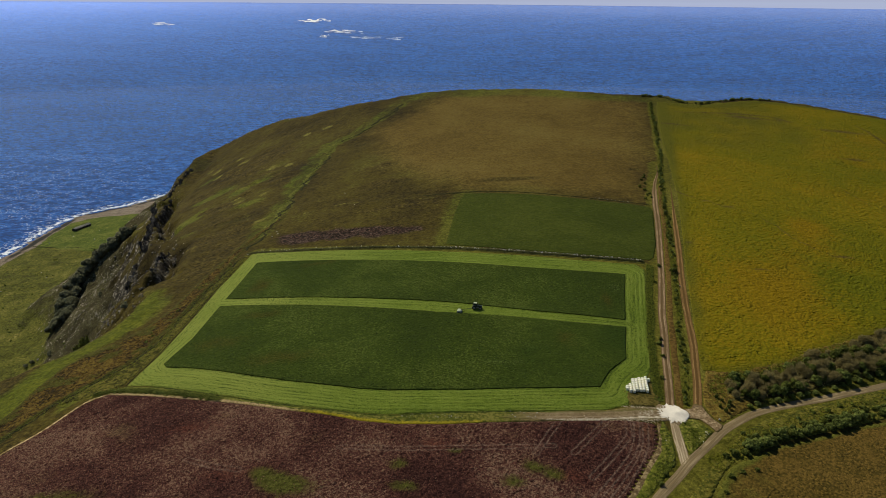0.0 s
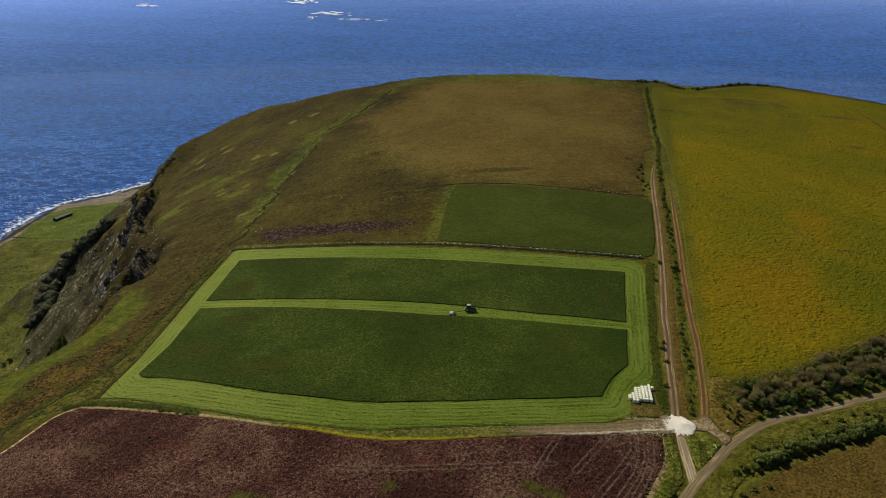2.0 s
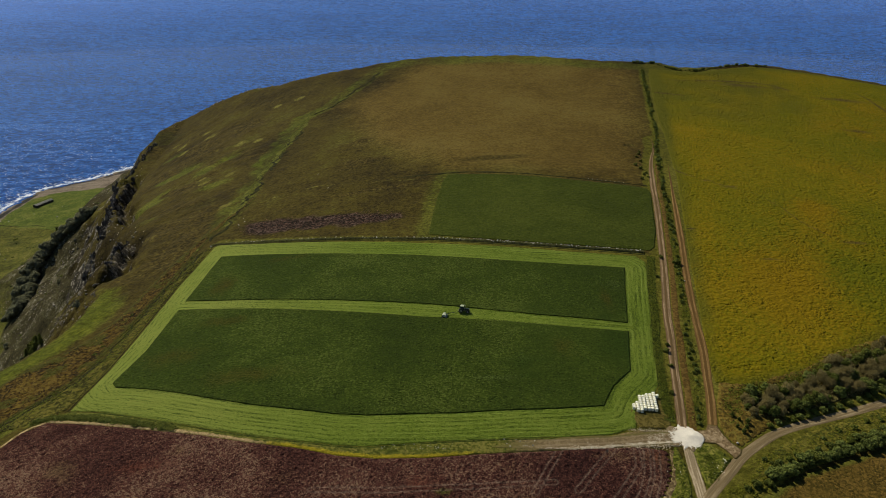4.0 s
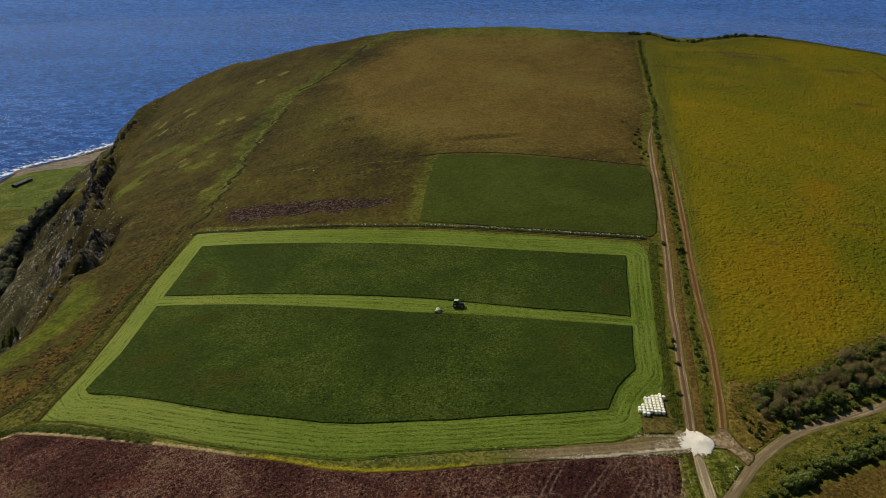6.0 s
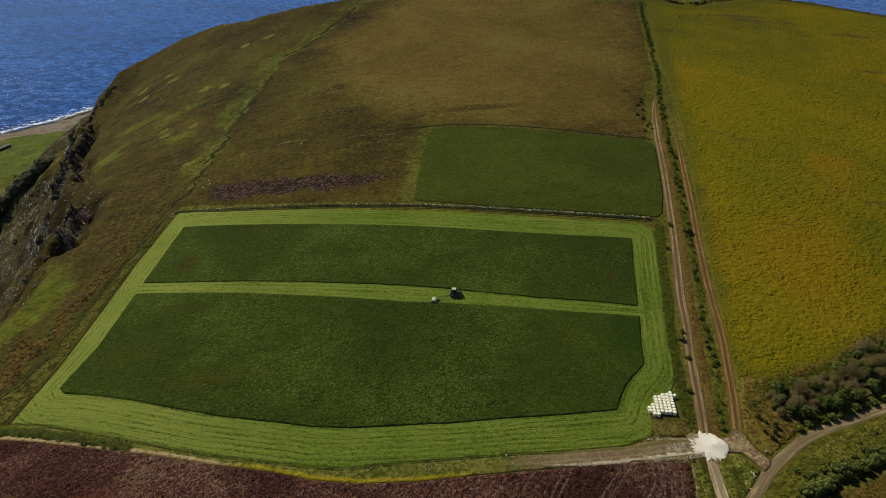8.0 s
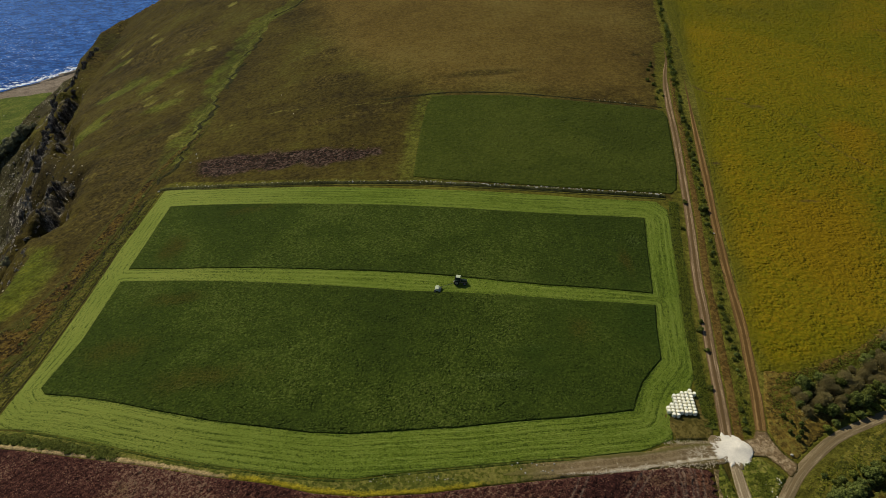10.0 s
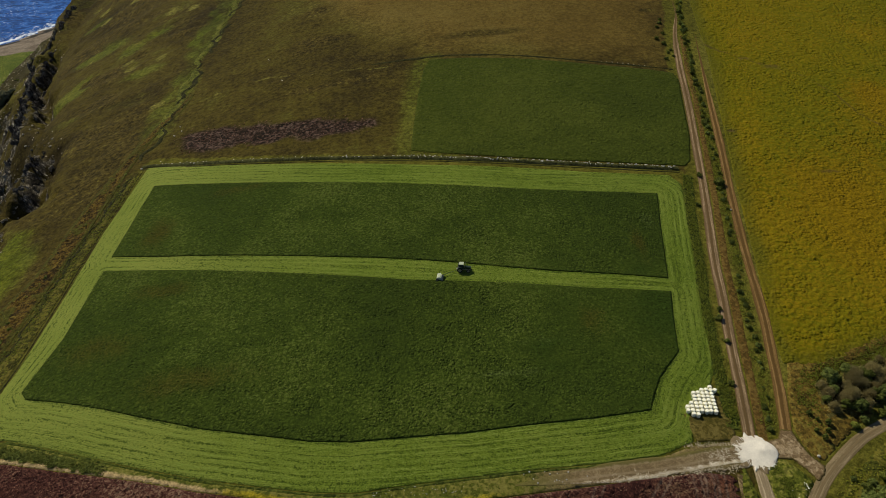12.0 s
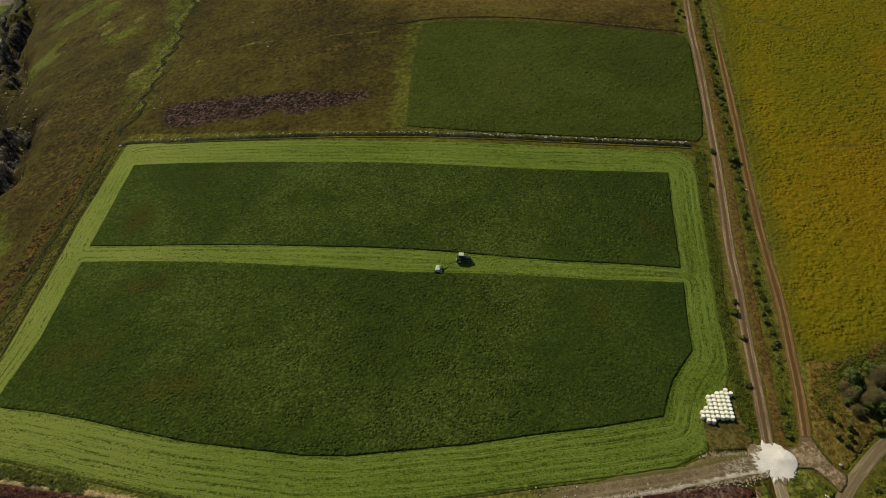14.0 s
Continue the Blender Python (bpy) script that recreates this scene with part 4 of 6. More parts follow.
tagged(patch("brown_pasture", BROWN_FIELD, 1.2, 0.08, PASTURE, lumps(2.4, 0.3, 17, fade=3.0), attrs={"rim": lambda x, y, d: 0.9 * np.exp(-((d / 1.8) ** 2)) + 0.35 * ease(105 - x, 0, 14)}), "brown rough pasture beside a hedge", "field", kind="structure")
tagged(patch("wood_floor", [(97, 203), (106, 206.5), (122, 211.5), (143, 220), (170, 231), (230, 257), (240, 275), (183, 257), (145, 237), (124, 224), (112, 219.5), (100, 216)], 1.0, 0.06, turf("wood_floor_litter", [(0, (0.040, 0.036, 0.010)), (0.5, (0.082, 0.068, 0.020)), (1, (0.125, 0.105, 0.032))], 0.1, 0.8, 2.4, 0.8, 0.5), lumps(2.0, 0.5, 27, fade=1.5)), "dark brown undergrowth under the trees", "undergrowth", kind="structure")
HEATHER = turf("rusty_heather", [(0, (0.018, 0.013, 0.005)), (0.35, (0.044, 0.029, 0.008)), (0.65, (0.078, 0.047, 0.010)), (1, (0.110, 0.078, 0.015))], 0.10, 0.75, 2.2, 1.0, 1.0, None, 0, 0.65, [("rim", (0.056, 0.056, 0.010))], clod=1.4, clods=0.32)
tagged(patch("heather_slope", HEATHER_SLOPE, 0.55, 0.03, HEATHER, tussocks(1.05, 0.55, 29, 0.55, 0.75, 2.5, ragged=0.45), 0.3, {"rim": lambda x, y, d: np.maximum(0.85 * np.exp(-((d / 2.2) ** 2)), 0.75 * ease(fbm(x, y, 9, 4, 55), 0.48, 0.64))}), "rusty brown heather band beside the hay field", "heather", kind="structure")
EDGE_GRASS = turf("tussocky_edge_grass", [(0, (0.026, 0.026, 0.006)), (0.4, (0.050, 0.050, 0.009)), (0.7, (0.078, 0.074, 0.012)), (1, (0.118, 0.104, 0.020))], 0.11, 0.75, 2.2, 1.0, 0.9, None, 0, 0.6, clod=1.3, clods=0.34)
tagged(patch("edge_grass", [(a + 0.9, b) for a, b in SLOPE_DITCH[3:]] + [(-103.6, 349.5), (-107.6, 308.6), (-109.6, 272), (-111.8, 244.4), (-114.2, 231), (-115.6, 223.5), (-124, 218.6)], 0.5, 0.05, EDGE_GRASS, tussocks(0.95, 0.4, 30, 0.55, 0.7, 1.5, ragged=0.45), 0.2), "rough olive and brown tussocks beside the hay field", "grass", kind="structure")
VERGE_OUTLINE = [(-125, 215.5), (-113.7, 221.6), (-102.5, 218.5), (-91, 214.2), (-79, 209.4), (-64.6, 204), (-52, 199.8), (-36.6, 195.8), (-25, 193.2), (-16.3, 192.2), (-5, 193), (9.4, 193.8), (24, 194.6),
                 (39, 195.2), (54, 196.4), (62.5, 199), (72, 199.5), (72, 193), (62, 192.4), (49, 191.4), (31, 189.9), (14.7, 188.8), (0.4, 187.6), (-13.8, 187.8), (-24.7, 189.5), (-36, 193.2), (-51.4, 197), (-65.6, 201.6),
                 (-84.6, 207), (-102.6, 212.7), (-119, 217.5)]
tagged(patch("field_verge", VERGE_OUTLINE, 0.7, 0.04, VERGE, lumps(2.0, 0.10, 18, fade=0.6), attrs={"straw": lambda x, y, d: ease(-x, 30, 55) * ease(2.2 - near_line(x, y, PLOUGHED, True)[0], 0, 1.6), "flower": lambda x, y, d: 0.95 * ease(x, -58, -36) * ease(26 - x, 0, 24) * ease(2.8 - near_line(x, y, PLOUGHED, True)[0], 0, 2.4), "mud": lambda x, y, d: ease(x, 12, 34) * 0.9}), "straw and yellow coloured grass verge between two fields", "verge", kind="structure")
tagged(patch("trodden_ground", [(63.5, 200), (62.8, 207.5), (66, 208.5), (73.5, 214.5), (75, 206), (73, 200)], 0.6, 0.11, BARE, lumps(1.5, 0.12, 19)), "bare trodden brown ground under the bales", "ground", kind="structure")


ROADSIDE = [(70, 160), (79.5, 171.5), (90, 182.5), (96.5, 189.5), (106.5, 196.6), (116, 201.4), (126, 205.4), (136, 209.6), (146.5, 214), (163, 220.7), (190, 231.5), (195, 224.5), (150.5, 202.8), (128, 194.2), (112.5, 188.4),
            (98.9, 182), (88.5, 176), (82, 168.5), (76, 160), (70, 152)]
for outline, seed in ((ROADSIDE, 24), ([(76.7, 193), (82.5, 194.8), (86.4, 190.5), (86.9, 188.4), (84, 185.4), (78.3, 179.6), (76.2, 177.5), (76.3, 184)], 25),
                      ([(72.4, 193.4), (72.7, 186), (72, 179), (70.2, 173), (65, 167), (58, 159), (47, 146), (53, 157), (61, 169), (67.4, 180), (69.8, 190.5)], 26),
                      ([(96, 222), (91.5, 212), (88.8, 203), (89, 197.5), (91.5, 193.5), (99, 198.8), (106, 203.3), (112, 206.3), (104, 210), (101, 215), (104, 219.5), (124, 225.5), (143, 236.5), (170, 248.5), (168, 252), (140, 239.5), (122, 229), (106, 222.5)], 28)):
    tagged(patch("roadside_grass", outline, 0.7, 0.05, {25: ROUGH_GREEN, 26: ROUGH_GREEN, 28: ROUGH_BROWN}.get(seed, ROUGH), lumps(2.2, 0.5, seed, fade=3.5), 0.2), "bright rough green grass beside the gravel road", "grass", "rough grass beside the road", "structure")


def ribbon(name, line, half, lift, material, ruts=0.0, rut_at=0.85, cols=9, ragged=0.0, label="", seed=0, taper=0):
    pts = spline(line, 1.5)
    t = np.gradient(pts, axis=0)
    t /= np.linalg.norm(t, axis=1)[:, None]
    nrm = np.stack([t[:, 1], -t[:, 0]], 1)
    u = np.linspace(-1, 1, cols)
    wide = half * (1 + ragged * (fbm(pts[:, 0], pts[:, 1], 7, 3, seed) - 0.5) * 2)
    if taper:
        wide = wide * np.clip((np.arange(len(pts)) + 1) / taper, 0.05, 1)
    across = wide[:, None] * u[None]
    x, y = pts[:, 0, None] + nrm[:, 0, None] * across, pts[:, 1, None] + nrm[:, 1, None] * across
    z = plateau(x, y) + lift - ruts * np.exp(-(((np.abs(across) - rut_at) / 0.35) ** 2)) - 0.12 * (np.abs(u) > 0.99)[None] - lift * (np.abs(u) > 0.99)[None]
    ob = mesh_object(name, np.stack([x.ravel(), y.ravel(), z.ravel()], 1), grid_faces(cols, len(pts)), material, {"across": across.ravel()})
    return tagged(ob, label, "track", kind="structure")


ribbon("gravel_road", ROAD_LINE, 1.7, 0.10, ROAD, 0.04, 1.0, 11, 0.12, "pale gravel road curving past hedges")
ribbon("farm_track", TRACK_LINE, 1.75, 0.07, TRACK, 0.06, 0.85, 13, 0.15, "pale dirt farm track with two wheel ruts", 3, 40)
ribbon("side_track", TRACK_RIGHT, 1.75, 0.07, TRACK_RED, 0.06, 0.8, 13, 0.2, "reddish brown dirt track with wheel ruts", 4, 48)
ribbon("spur_track", SPUR_LINE, 1.9, 0.08, SPUR, 0.05, 0.85, 11, 0.2, "short pale dirt track joining the gravel road", 5)
JUNCTION = turf("rutted_junction_dirt", [(0, (0.140, 0.094, 0.048)), (0.5, (0.220, 0.156, 0.086)), (1, (0.340, 0.258, 0.158))], 0.3, 0.9, 2.6, 0.6, 0.25, contrast=0.5, tints=[("rim", (0.085, 0.066, 0.018))])
tagged(patch("track_junction", [(79, 199.4), (83.5, 200.2), (85.0, 202.6), (87.9, 202.2), (88.6, 198.2), (89.6, 195.4), (91.8, 192.6), (90.6, 190.6), (88.2, 188.8), (86.9, 191.6), (84.6, 194.6), (80, 195)], 0.4, 0.105, JUNCTION, lumps(1.4, 0.12, 63, fade=1.0), 0.15, {"rim": lambda x, y, d: 0.9 * np.exp(-((d / 0.6) ** 2))}), "brown rutted dirt where the tracks meet the road", "track", kind="structure")
DOCKS = turf("dark_green_docks", [(0, (0.026, 0.036, 0.006)), (0.5, (0.044, 0.060, 0.009)), (1, (0.080, 0.090, 0.015))], 0.15, 0.8, 2.2, 1.0, 0.8, contrast=0.7)
BROWN_STRIP = turf("brown_track_verge", [(0, (0.064, 0.042, 0.010)), (0.5, (0.104, 0.061, 0.015)), (1, (0.135, 0.089, 0.024))], 0.12, 0.8, 2.4, 0.8, 0.4, contrast=0.6)
ribbon("dock_strip", [(97.5, 303), (91.5, 283), (86.5, 262), (81.8, 244), (78.3, 228), (75.4, 214), (73.6, 203)], 1.9, 0.16, DOCKS, 0.0, 0.8, 9, 0.3, "dark green docks and weeds between field and track", 31)
ribbon("plough_edge", [(x + 1.5, y + 0.4) for x, y in EAST_SIDE], 1.2, 0.10, turf("trampled_straw_edge", [(0, (0.085, 0.058, 0.028)), (0.5, (0.150, 0.108, 0.050)), (1, (0.270, 0.205, 0.110))], 0.2, 0.9, 2.6, 0.8, 0.3, contrast=0.6), 0.0, 0.8, 7, 0.6, "pale trampled straw along the cut heather edge", 36)
ribbon("brown_verge", [(x + 3.1, y - 0.7) for x, y in TRACK_LINE[2:]], 1.3, 0.12, BROWN_STRIP, 0.0, 0.8, 7, 0.35, "reddish brown dry grass beside the farm track", 32)
# Dark green strip stands in for the shadow along this ditch.
ribbon("verge_ditch_shadow", [(x, y - 0.5) for x, y in FIELD[FIELD.index((54, 196.8)):FIELD.index((-102.5, 219)) + 1]], 0.5, 0.13, DOCKS, 0.0, 0.5, 5, 0.6, "dark green grown-over ditch below the mown field, its shadow painted in", 33)
ribbon("muddy_lane", LANE_LINE[::-1], 2.55, 0.17, LANE, 0.05, 1.2, 17, 0.25, "muddy pale lane along the field edge", 7, 14)


# ---- parts and plants ----
def part(name, bm, material, parent, label="", smooth=False):
    me = bpy.data.meshes.new(name)
    bm.to_mesh(me)
    bm.free()
    me.materials.append(material)
    if smooth:
        me.polygons.foreach_set("use_smooth", np.ones(len(me.polygons), bool))
    ob = new(name, me)
    ob.parent = parent
    if label:
        ob["label"] = label
    return ob


def box(bm, size, at, bevel=0.0, taper=1.0, turn=0.0):
    m = pose(*at, 0, 0, turn) @ Matrix.Diagonal((*size, 1))
    made = bmesh.ops.create_cube(bm, size=1, matrix=m)["verts"]
    if taper != 1.0:
        mid = Vector(at)
        for v in made:
            if v.co.z > mid.z:
                v.co.x, v.co.y = mid.x + (v.co.x - mid.x) * taper, mid.y + (v.co.y - mid.y) * taper
    if bevel:
        edges = list({e for v in made for e in v.link_edges})
        bmesh.ops.bevel(bm, geom=edges, offset=bevel, segments=2, affect="EDGES", profile=0.6)
    return bm


def rod(bm, a, b, r0, r1=None, sides=8):
    a, b = Vector(a), Vector(b)
    m = Matrix.Translation((a + b) / 2) @ (b - a).to_track_quat("Z", "Y").to_matrix().to_4x4()
    bmesh.ops.create_cone(bm, cap_ends=True, segments=sides, radius1=r0, radius2=r0 if r1 is None else r1, depth=(b - a).length, matrix=m)
    return bm


def leaf_mesh(name, centres, size, rng, material, flat=0.5, out=None, twig=False):
    """Many small leaf-clump quads round the given centres, as one mesh."""
    n = len(centres)
    nrm = rng.normal(size=(n, 3))
    nrm[:, 2] = np.abs(nrm[:, 2]) + flat
    if out is not None:
        nrm = rng.normal(size=(n, 3)) * 0.45 + out * 1.2
    nrm /= np.linalg.norm(nrm, axis=1)[:, None]
    a = np.cross(nrm, rng.normal(size=(n, 3)))
    a /= np.linalg.norm(a, axis=1)[:, None] + 1e-9
    b = np.cross(nrm, a)
    if twig:
        a = np.array([0, 0, 2.4]) + rng.normal(size=(n, 3)) * 1.1
        b = np.cross(a, rng.normal(size=(n, 3)))
        b *= 0.35 / (np.linalg.norm(b, axis=1)[:, None] + 1e-9)
    s = size * rng.uniform(0.6, 1.4, n)[:, None]
    quad = np.stack([centres - a * s - b * s * 0.7, centres + a * s * 0.8 - b * s * 0.9, centres + a * s + b * s * 0.6, centres - a * s * 0.7 + b * s], 1).reshape(-1, 3)
    me = bpy.data.meshes.new(name)
    me.from_pydata(quad.tolist(), [], np.arange(4 * n).reshape(-1, 4).tolist())
    me.materials.append(material)
    return me


def cloud(rng, lobes, count):
    """Points in and mostly near the skin of several ellipsoid lobes (centre, radii)."""
    pts, dirs = [], []
    for (c, r) in lobes:
        d = rng.normal(size=(count, 3))
        d /= np.linalg.norm(d, axis=1)[:, None]
        pts.append(np.array(c) + d * np.array(r) * (rng.uniform(0.1, 1.25, (count, 1)) ** 0.5))
        dirs.append(d)
    return np.concatenate(pts), np.concatenate(dirs)


def make_tree(name, tall, spread, leaf, seed, label, lean=0.0, leaves=70, lobes=7, size=0.30, upright=1.0):
    rng = np.random.default_rng(seed)
    tree = tagged(new(name), label, "tree")
    bm = bmesh.new()
    rod(bm, (0, 0, -0.3), (lean * 0.5, 0, tall * 0.55), tall * 0.03, tall * 0.018)
    rod(bm, (lean * 0.5, 0, tall * 0.55), (lean, 0, tall * 0.9), tall * 0.018, tall * 0.005)
    blobs = []
    for k in range(lobes):
        a, h = 2 * math.pi * k / lobes + rng.uniform(-0.4, 0.4), rng.uniform(0.38, 0.86)
        reach = spread * (1.05 - abs(h - 0.5)) * rng.uniform(0.45, 0.75)
        tip = (math.cos(a) * reach + lean * h, math.sin(a) * reach, tall * h)
        rod(bm, (lean * h * 0.6, 0, tall * (h - 0.18)), tip, tall * 0.012, tall * 0.004, 5)
        rr = spread * rng.uniform(0.32, 0.55) * (1.0 if lobes < 10 else 0.78) * (1.5 if leaf == LEAF_BROWN else 1.0)
        blobs.append((tip, (rr, rr, rr * upright * rng.uniform(0.7, 1.0))))
    blobs.append(((lean, 0, tall * 0.88), (spread * 0.4, spread * 0.4, tall * 0.14)))
    part("trunk", bm, BARK, tree, "thin brown trunk and limbs")
    pts, dirs = cloud(rng, blobs, leaves)
    crown = new("crown", leaf_mesh("crown", pts, size, rng, leaf, 0.8, None if leaf == LEAF_BROWN else dirs, leaf == LEAF_BROWN))
    crown.parent = tree
    return tree


def make_bush(name, wide, tall, leaf, seed, label, leaves=45, lobes=6, size=0.22):
    rng = np.random.default_rng(seed)
    bush = tagged(new(name), label, "bush")
    bm = bmesh.new()
    blobs = [((0, 0, tall * 0.5), (wide * 0.6, wide * 0.6, tall * 0.5))]
    for k in range(lobes):
        a = 2 * math.pi * k / lobes + rng.uniform(-0.5, 0.5)
        r, h = wide * rng.uniform(0.3, 0.75), tall * rng.uniform(0.3, 0.75)
        rod(bm, (0, 0, -0.1), (math.cos(a) * r, math.sin(a) * r, h), 0.05 * wide, 0.015 * wide, 5)
        rr = wide * rng.uniform(0.25, 0.45)
        blobs.append(((math.cos(a) * r, math.sin(a) * r, h), (rr, rr, rr * 0.8)))
    part("stems", bm, BARK, bush, "woody brown stems")
    pts, dirs = cloud(rng, blobs, leaves)
    crown = new("crown", leaf_mesh("crown", pts, size, rng, leaf, 0.5, dirs))
    crown.parent = bush
    return bush


RNG = random.Random(7)


def land(x, y):
    return float(height(np.array([x], float), np.array([y], float))[0][0])


def stand(kind, x, y, scale=1.0, sink=0.05, hill=True, squash=1.0):
    """A copy of a plant at (x, y), turned at random, or the plant itself for its first place."""
    z = (ground_z(x, y) if hill else land(x, y)) - sink
    m = pose(x, y, z, 0, 0, RNG.uniform(0, 360)) @ Matrix.Diagonal((scale, scale, scale * squash, 1))
    if kind.get("placed"):
        ob = copy_thing(kind, m)
        return ob
    kind["placed"] = 1
    kind.matrix_basis = m
    kind.scale = (1, 1, 1)
    kind.matrix_basis = pose(x, y, z)
    return kind


def along(line, gap, spread, rng=RNG):
    """Scattered places along a line."""
    pts = spline(line, gap)
    return [(p[0] + rng.uniform(-spread, spread), p[1] + rng.uniform(-spread, spread)) for p in pts]


# wood beside the gravel road
WOOD = [(99, 206), (108, 206.5), (122, 211.5), (143, 220), (170, 231), (230, 257), (240, 275), (183, 257), (145, 237), (124, 224), (112, 219.5), (101, 215)]
WOOD_KINDS = [make_tree("tree", 4.2, 1.7, LEAF_DARK, 1, "dark green broadleaf tree in a small wood", 0, 300, 14, 0.11),
              make_tree("tree", 3.8, 1.7, LEAF_BROWN, 2, "brown half bare tree in a small wood", 0.4, 240, 14, 0.09, 1.3),
              make_tree("tree", 3.4, 1.6, LEAF_BROWN, 3, "brown half bare tree in a small wood", -0.3, 240, 14, 0.09, 1.3),
              make_tree("tree", 3.6, 1.7, LEAF, 4, "green bushy tree in a small wood", 0, 280, 14, 0.11)]
for k in WOOD_KINDS:
    k["group"] = "trees of the wood"
places = []
while len(places) < 215:
    x, y = RNG.uniform(97, 215), RNG.uniform(203, 275)
    if outside(np.array([x]), np.array([y]), WOOD)[0] < 0 and all(math.hypot(x - a, y - b) > 1.7 for a, b in places):
        places.append((x, y))
for x, y in places:
    front = near_line(np.array([x]), np.array([y]), ROAD_LINE)[0][0] < 8
    kind = RNG.choice([0, 1, 1, 2, 2, 3] if not front else [3, 0, 3, 0, 1])
    stand(WOOD_KINDS[kind], x, y, RNG.uniform(0.5, 1.3), 0.1)

for x, y in ((95, 199.6), (93.8, 201.5), (96.6, 201.2), (97.8, 203.6), (95.6, 204.6), (94.2, 206.5)):
    stand(WOOD_KINDS[0], x, y, RNG.uniform(0.32, 0.5))
HEDGE = [make_bush("hedge_bush", 1.3, 1.7, LEAF, 11, "green rounded hedge bush beside the gravel road", 320, 9, 0.095),
         make_bush("hedge_bush", 1.2, 1.5, LEAF_BRIGHT, 12, "bright green hedge bush beside the gravel road", 320, 9, 0.095),
         make_bush("hedge_bush", 1.1, 1.3, LEAF_DARK, 13, "dark green hedge bush beside the gravel road", 320, 9, 0.095)]
for k in HEDGE:
    k["group"] = "hedge bushes along the road"
ROAD_BUSHES = ((104.7, 203), (107.5, 204.2), (113.1, 205.7), (116, 206.8), (118.8, 207.6), (122, 209.4), (125.5, 210.8), (128.4, 212), (131.7, 213), (136, 215.2), (140.4, 217), (144.7, 218.9), (148, 220.6), (151.6, 222.3), (157.6, 225.2), (163, 227.4), (168, 229.6), (175, 232.4), (182, 235.2))
for x, y in ROAD_BUSHES:
    stand(HEDGE[RNG.choice([0, 0, 1])], x + RNG.uniform(-0.3, 0.3), y + RNG.uniform(-0.2, 0.3), RNG.uniform(0.85, 1.45))
HEDGE_BASE = [(88, 176.8), (98.9, 182.8), (105.5, 186.4), (112.5, 189), (120.6, 192), (128, 194.8), (140, 200), (150.5, 203.4), (175, 213), (200, 223.5)]
for dist, kinds, size, gap, odds in ((0.8, [0, 0, 2, 2], 1.85, 2.8, 1.0), (3.6, [0, 1, 2, 0], 1.25, 3.2, 0.9), (7.0, [1, 0], 0.85, 4.6, 0.65)):
    for x, y in along([(p[0] - 0.3 * dist, p[1] + dist) for p in HEDGE_BASE[(1 if dist > 3 else 0):]], gap, 0.8):
        if RNG.random() < odds and near_line(np.array([x]), np.array([y]), ROAD_LINE)[0][0] > 3.4:
            stand(HEDGE[RNG.choice(kinds)], x, y, size * RNG.uniform(0.6, 1.2) * (0.75 if x < 96 else 1.0))
for x, y in ((66, 169), (63.5, 165), (95, 173.5), (90, 172), (86, 170), (82, 163.5)):
    stand(HEDGE[2], x, y, RNG.uniform(0.6, 0.9))

TRACK_BUSH = [make_bush("track_bush", 0.9, 1.0, LEAF_DARK, 21, "small dark green bush growing between two tracks", 40, 5, 0.17),
              make_bush("track_bush", 0.8, 0.9, LEAF, 22, "small green bush growing between two tracks", 40, 5, 0.17)]
for k in TRACK_BUSH:
    k["group"] = "bushes between the tracks"
BUSH_LINE = [(82.6, 203), (86.4, 214.5), (89.3, 225.7), (91.6, 236), (94.2, 247.6), (98.7, 262), (100.6, 271.3), (103.9, 284.7), (107, 298), (112, 318), (118, 345), (122, 358), (123.8, 370.8), (128.2, 388.7), (134.6, 415.8), (139.9, 437.6), (146.7, 461.4), (150.7, 482), (160, 525), (172, 585)]
for x, y in along(BUSH_LINE, 2.6, 0.8):
    if RNG.random() < 0.92:
        stand(RNG.choice(TRACK_BUSH), x, y, RNG.uniform(0.5, 1.25) * (1.0 if y < 330 else 1.35))
stand(TRACK_BUSH[0], 106.8, 297.5, 2.1)
for x, y in ((95.1, 286.9), (101.4, 302.6), (82.5, 229.4), (83.5, 237.4), (78.3, 216), (84.8, 241), (124.6, 420), (120.2, 400), (121, 388.4), (123, 410), (121.5, 394), (126, 424), (119.5, 392), (117, 386), (122, 416), (118.5, 405)):
    stand(TRACK_BUSH[0], x, y, RNG.uniform(0.9, 1.4))

BRAMBLE = [make_bush("bramble", 1.2, 1.0, LEAF_DARK, 31, "low dark green bramble at the field corner", 90, 7, 0.16),
           make_bush("bramble", 1.1, 0.9, LEAF, 32, "low green bramble at the field corner", 50, 6, 0.2)]
for k in BRAMBLE:
    k["group"] = "brambles along the verge"
for x, y in along([(-124, 218.5), (-116.6, 219.2), (-106, 216.4), (-95, 212.8), (-82.5, 208.4), (-76.4, 206)], 0.8, 0.9):
    stand(BRAMBLE[RNG.choice([0, 0, 0, 1])], x, y, RNG.uniform(0.6, 1.1), 0.2, True, 0.75)
for x, y in along([(-122.3, 250.9), (-119.5, 291.2), (-113, 327.8), (-108.5, 347.4)], 3.0, 1.6):
    if RNG.random() < 0.3:
        stand(RNG.choice(BRAMBLE), x, y, RNG.uniform(0.35, 0.8))

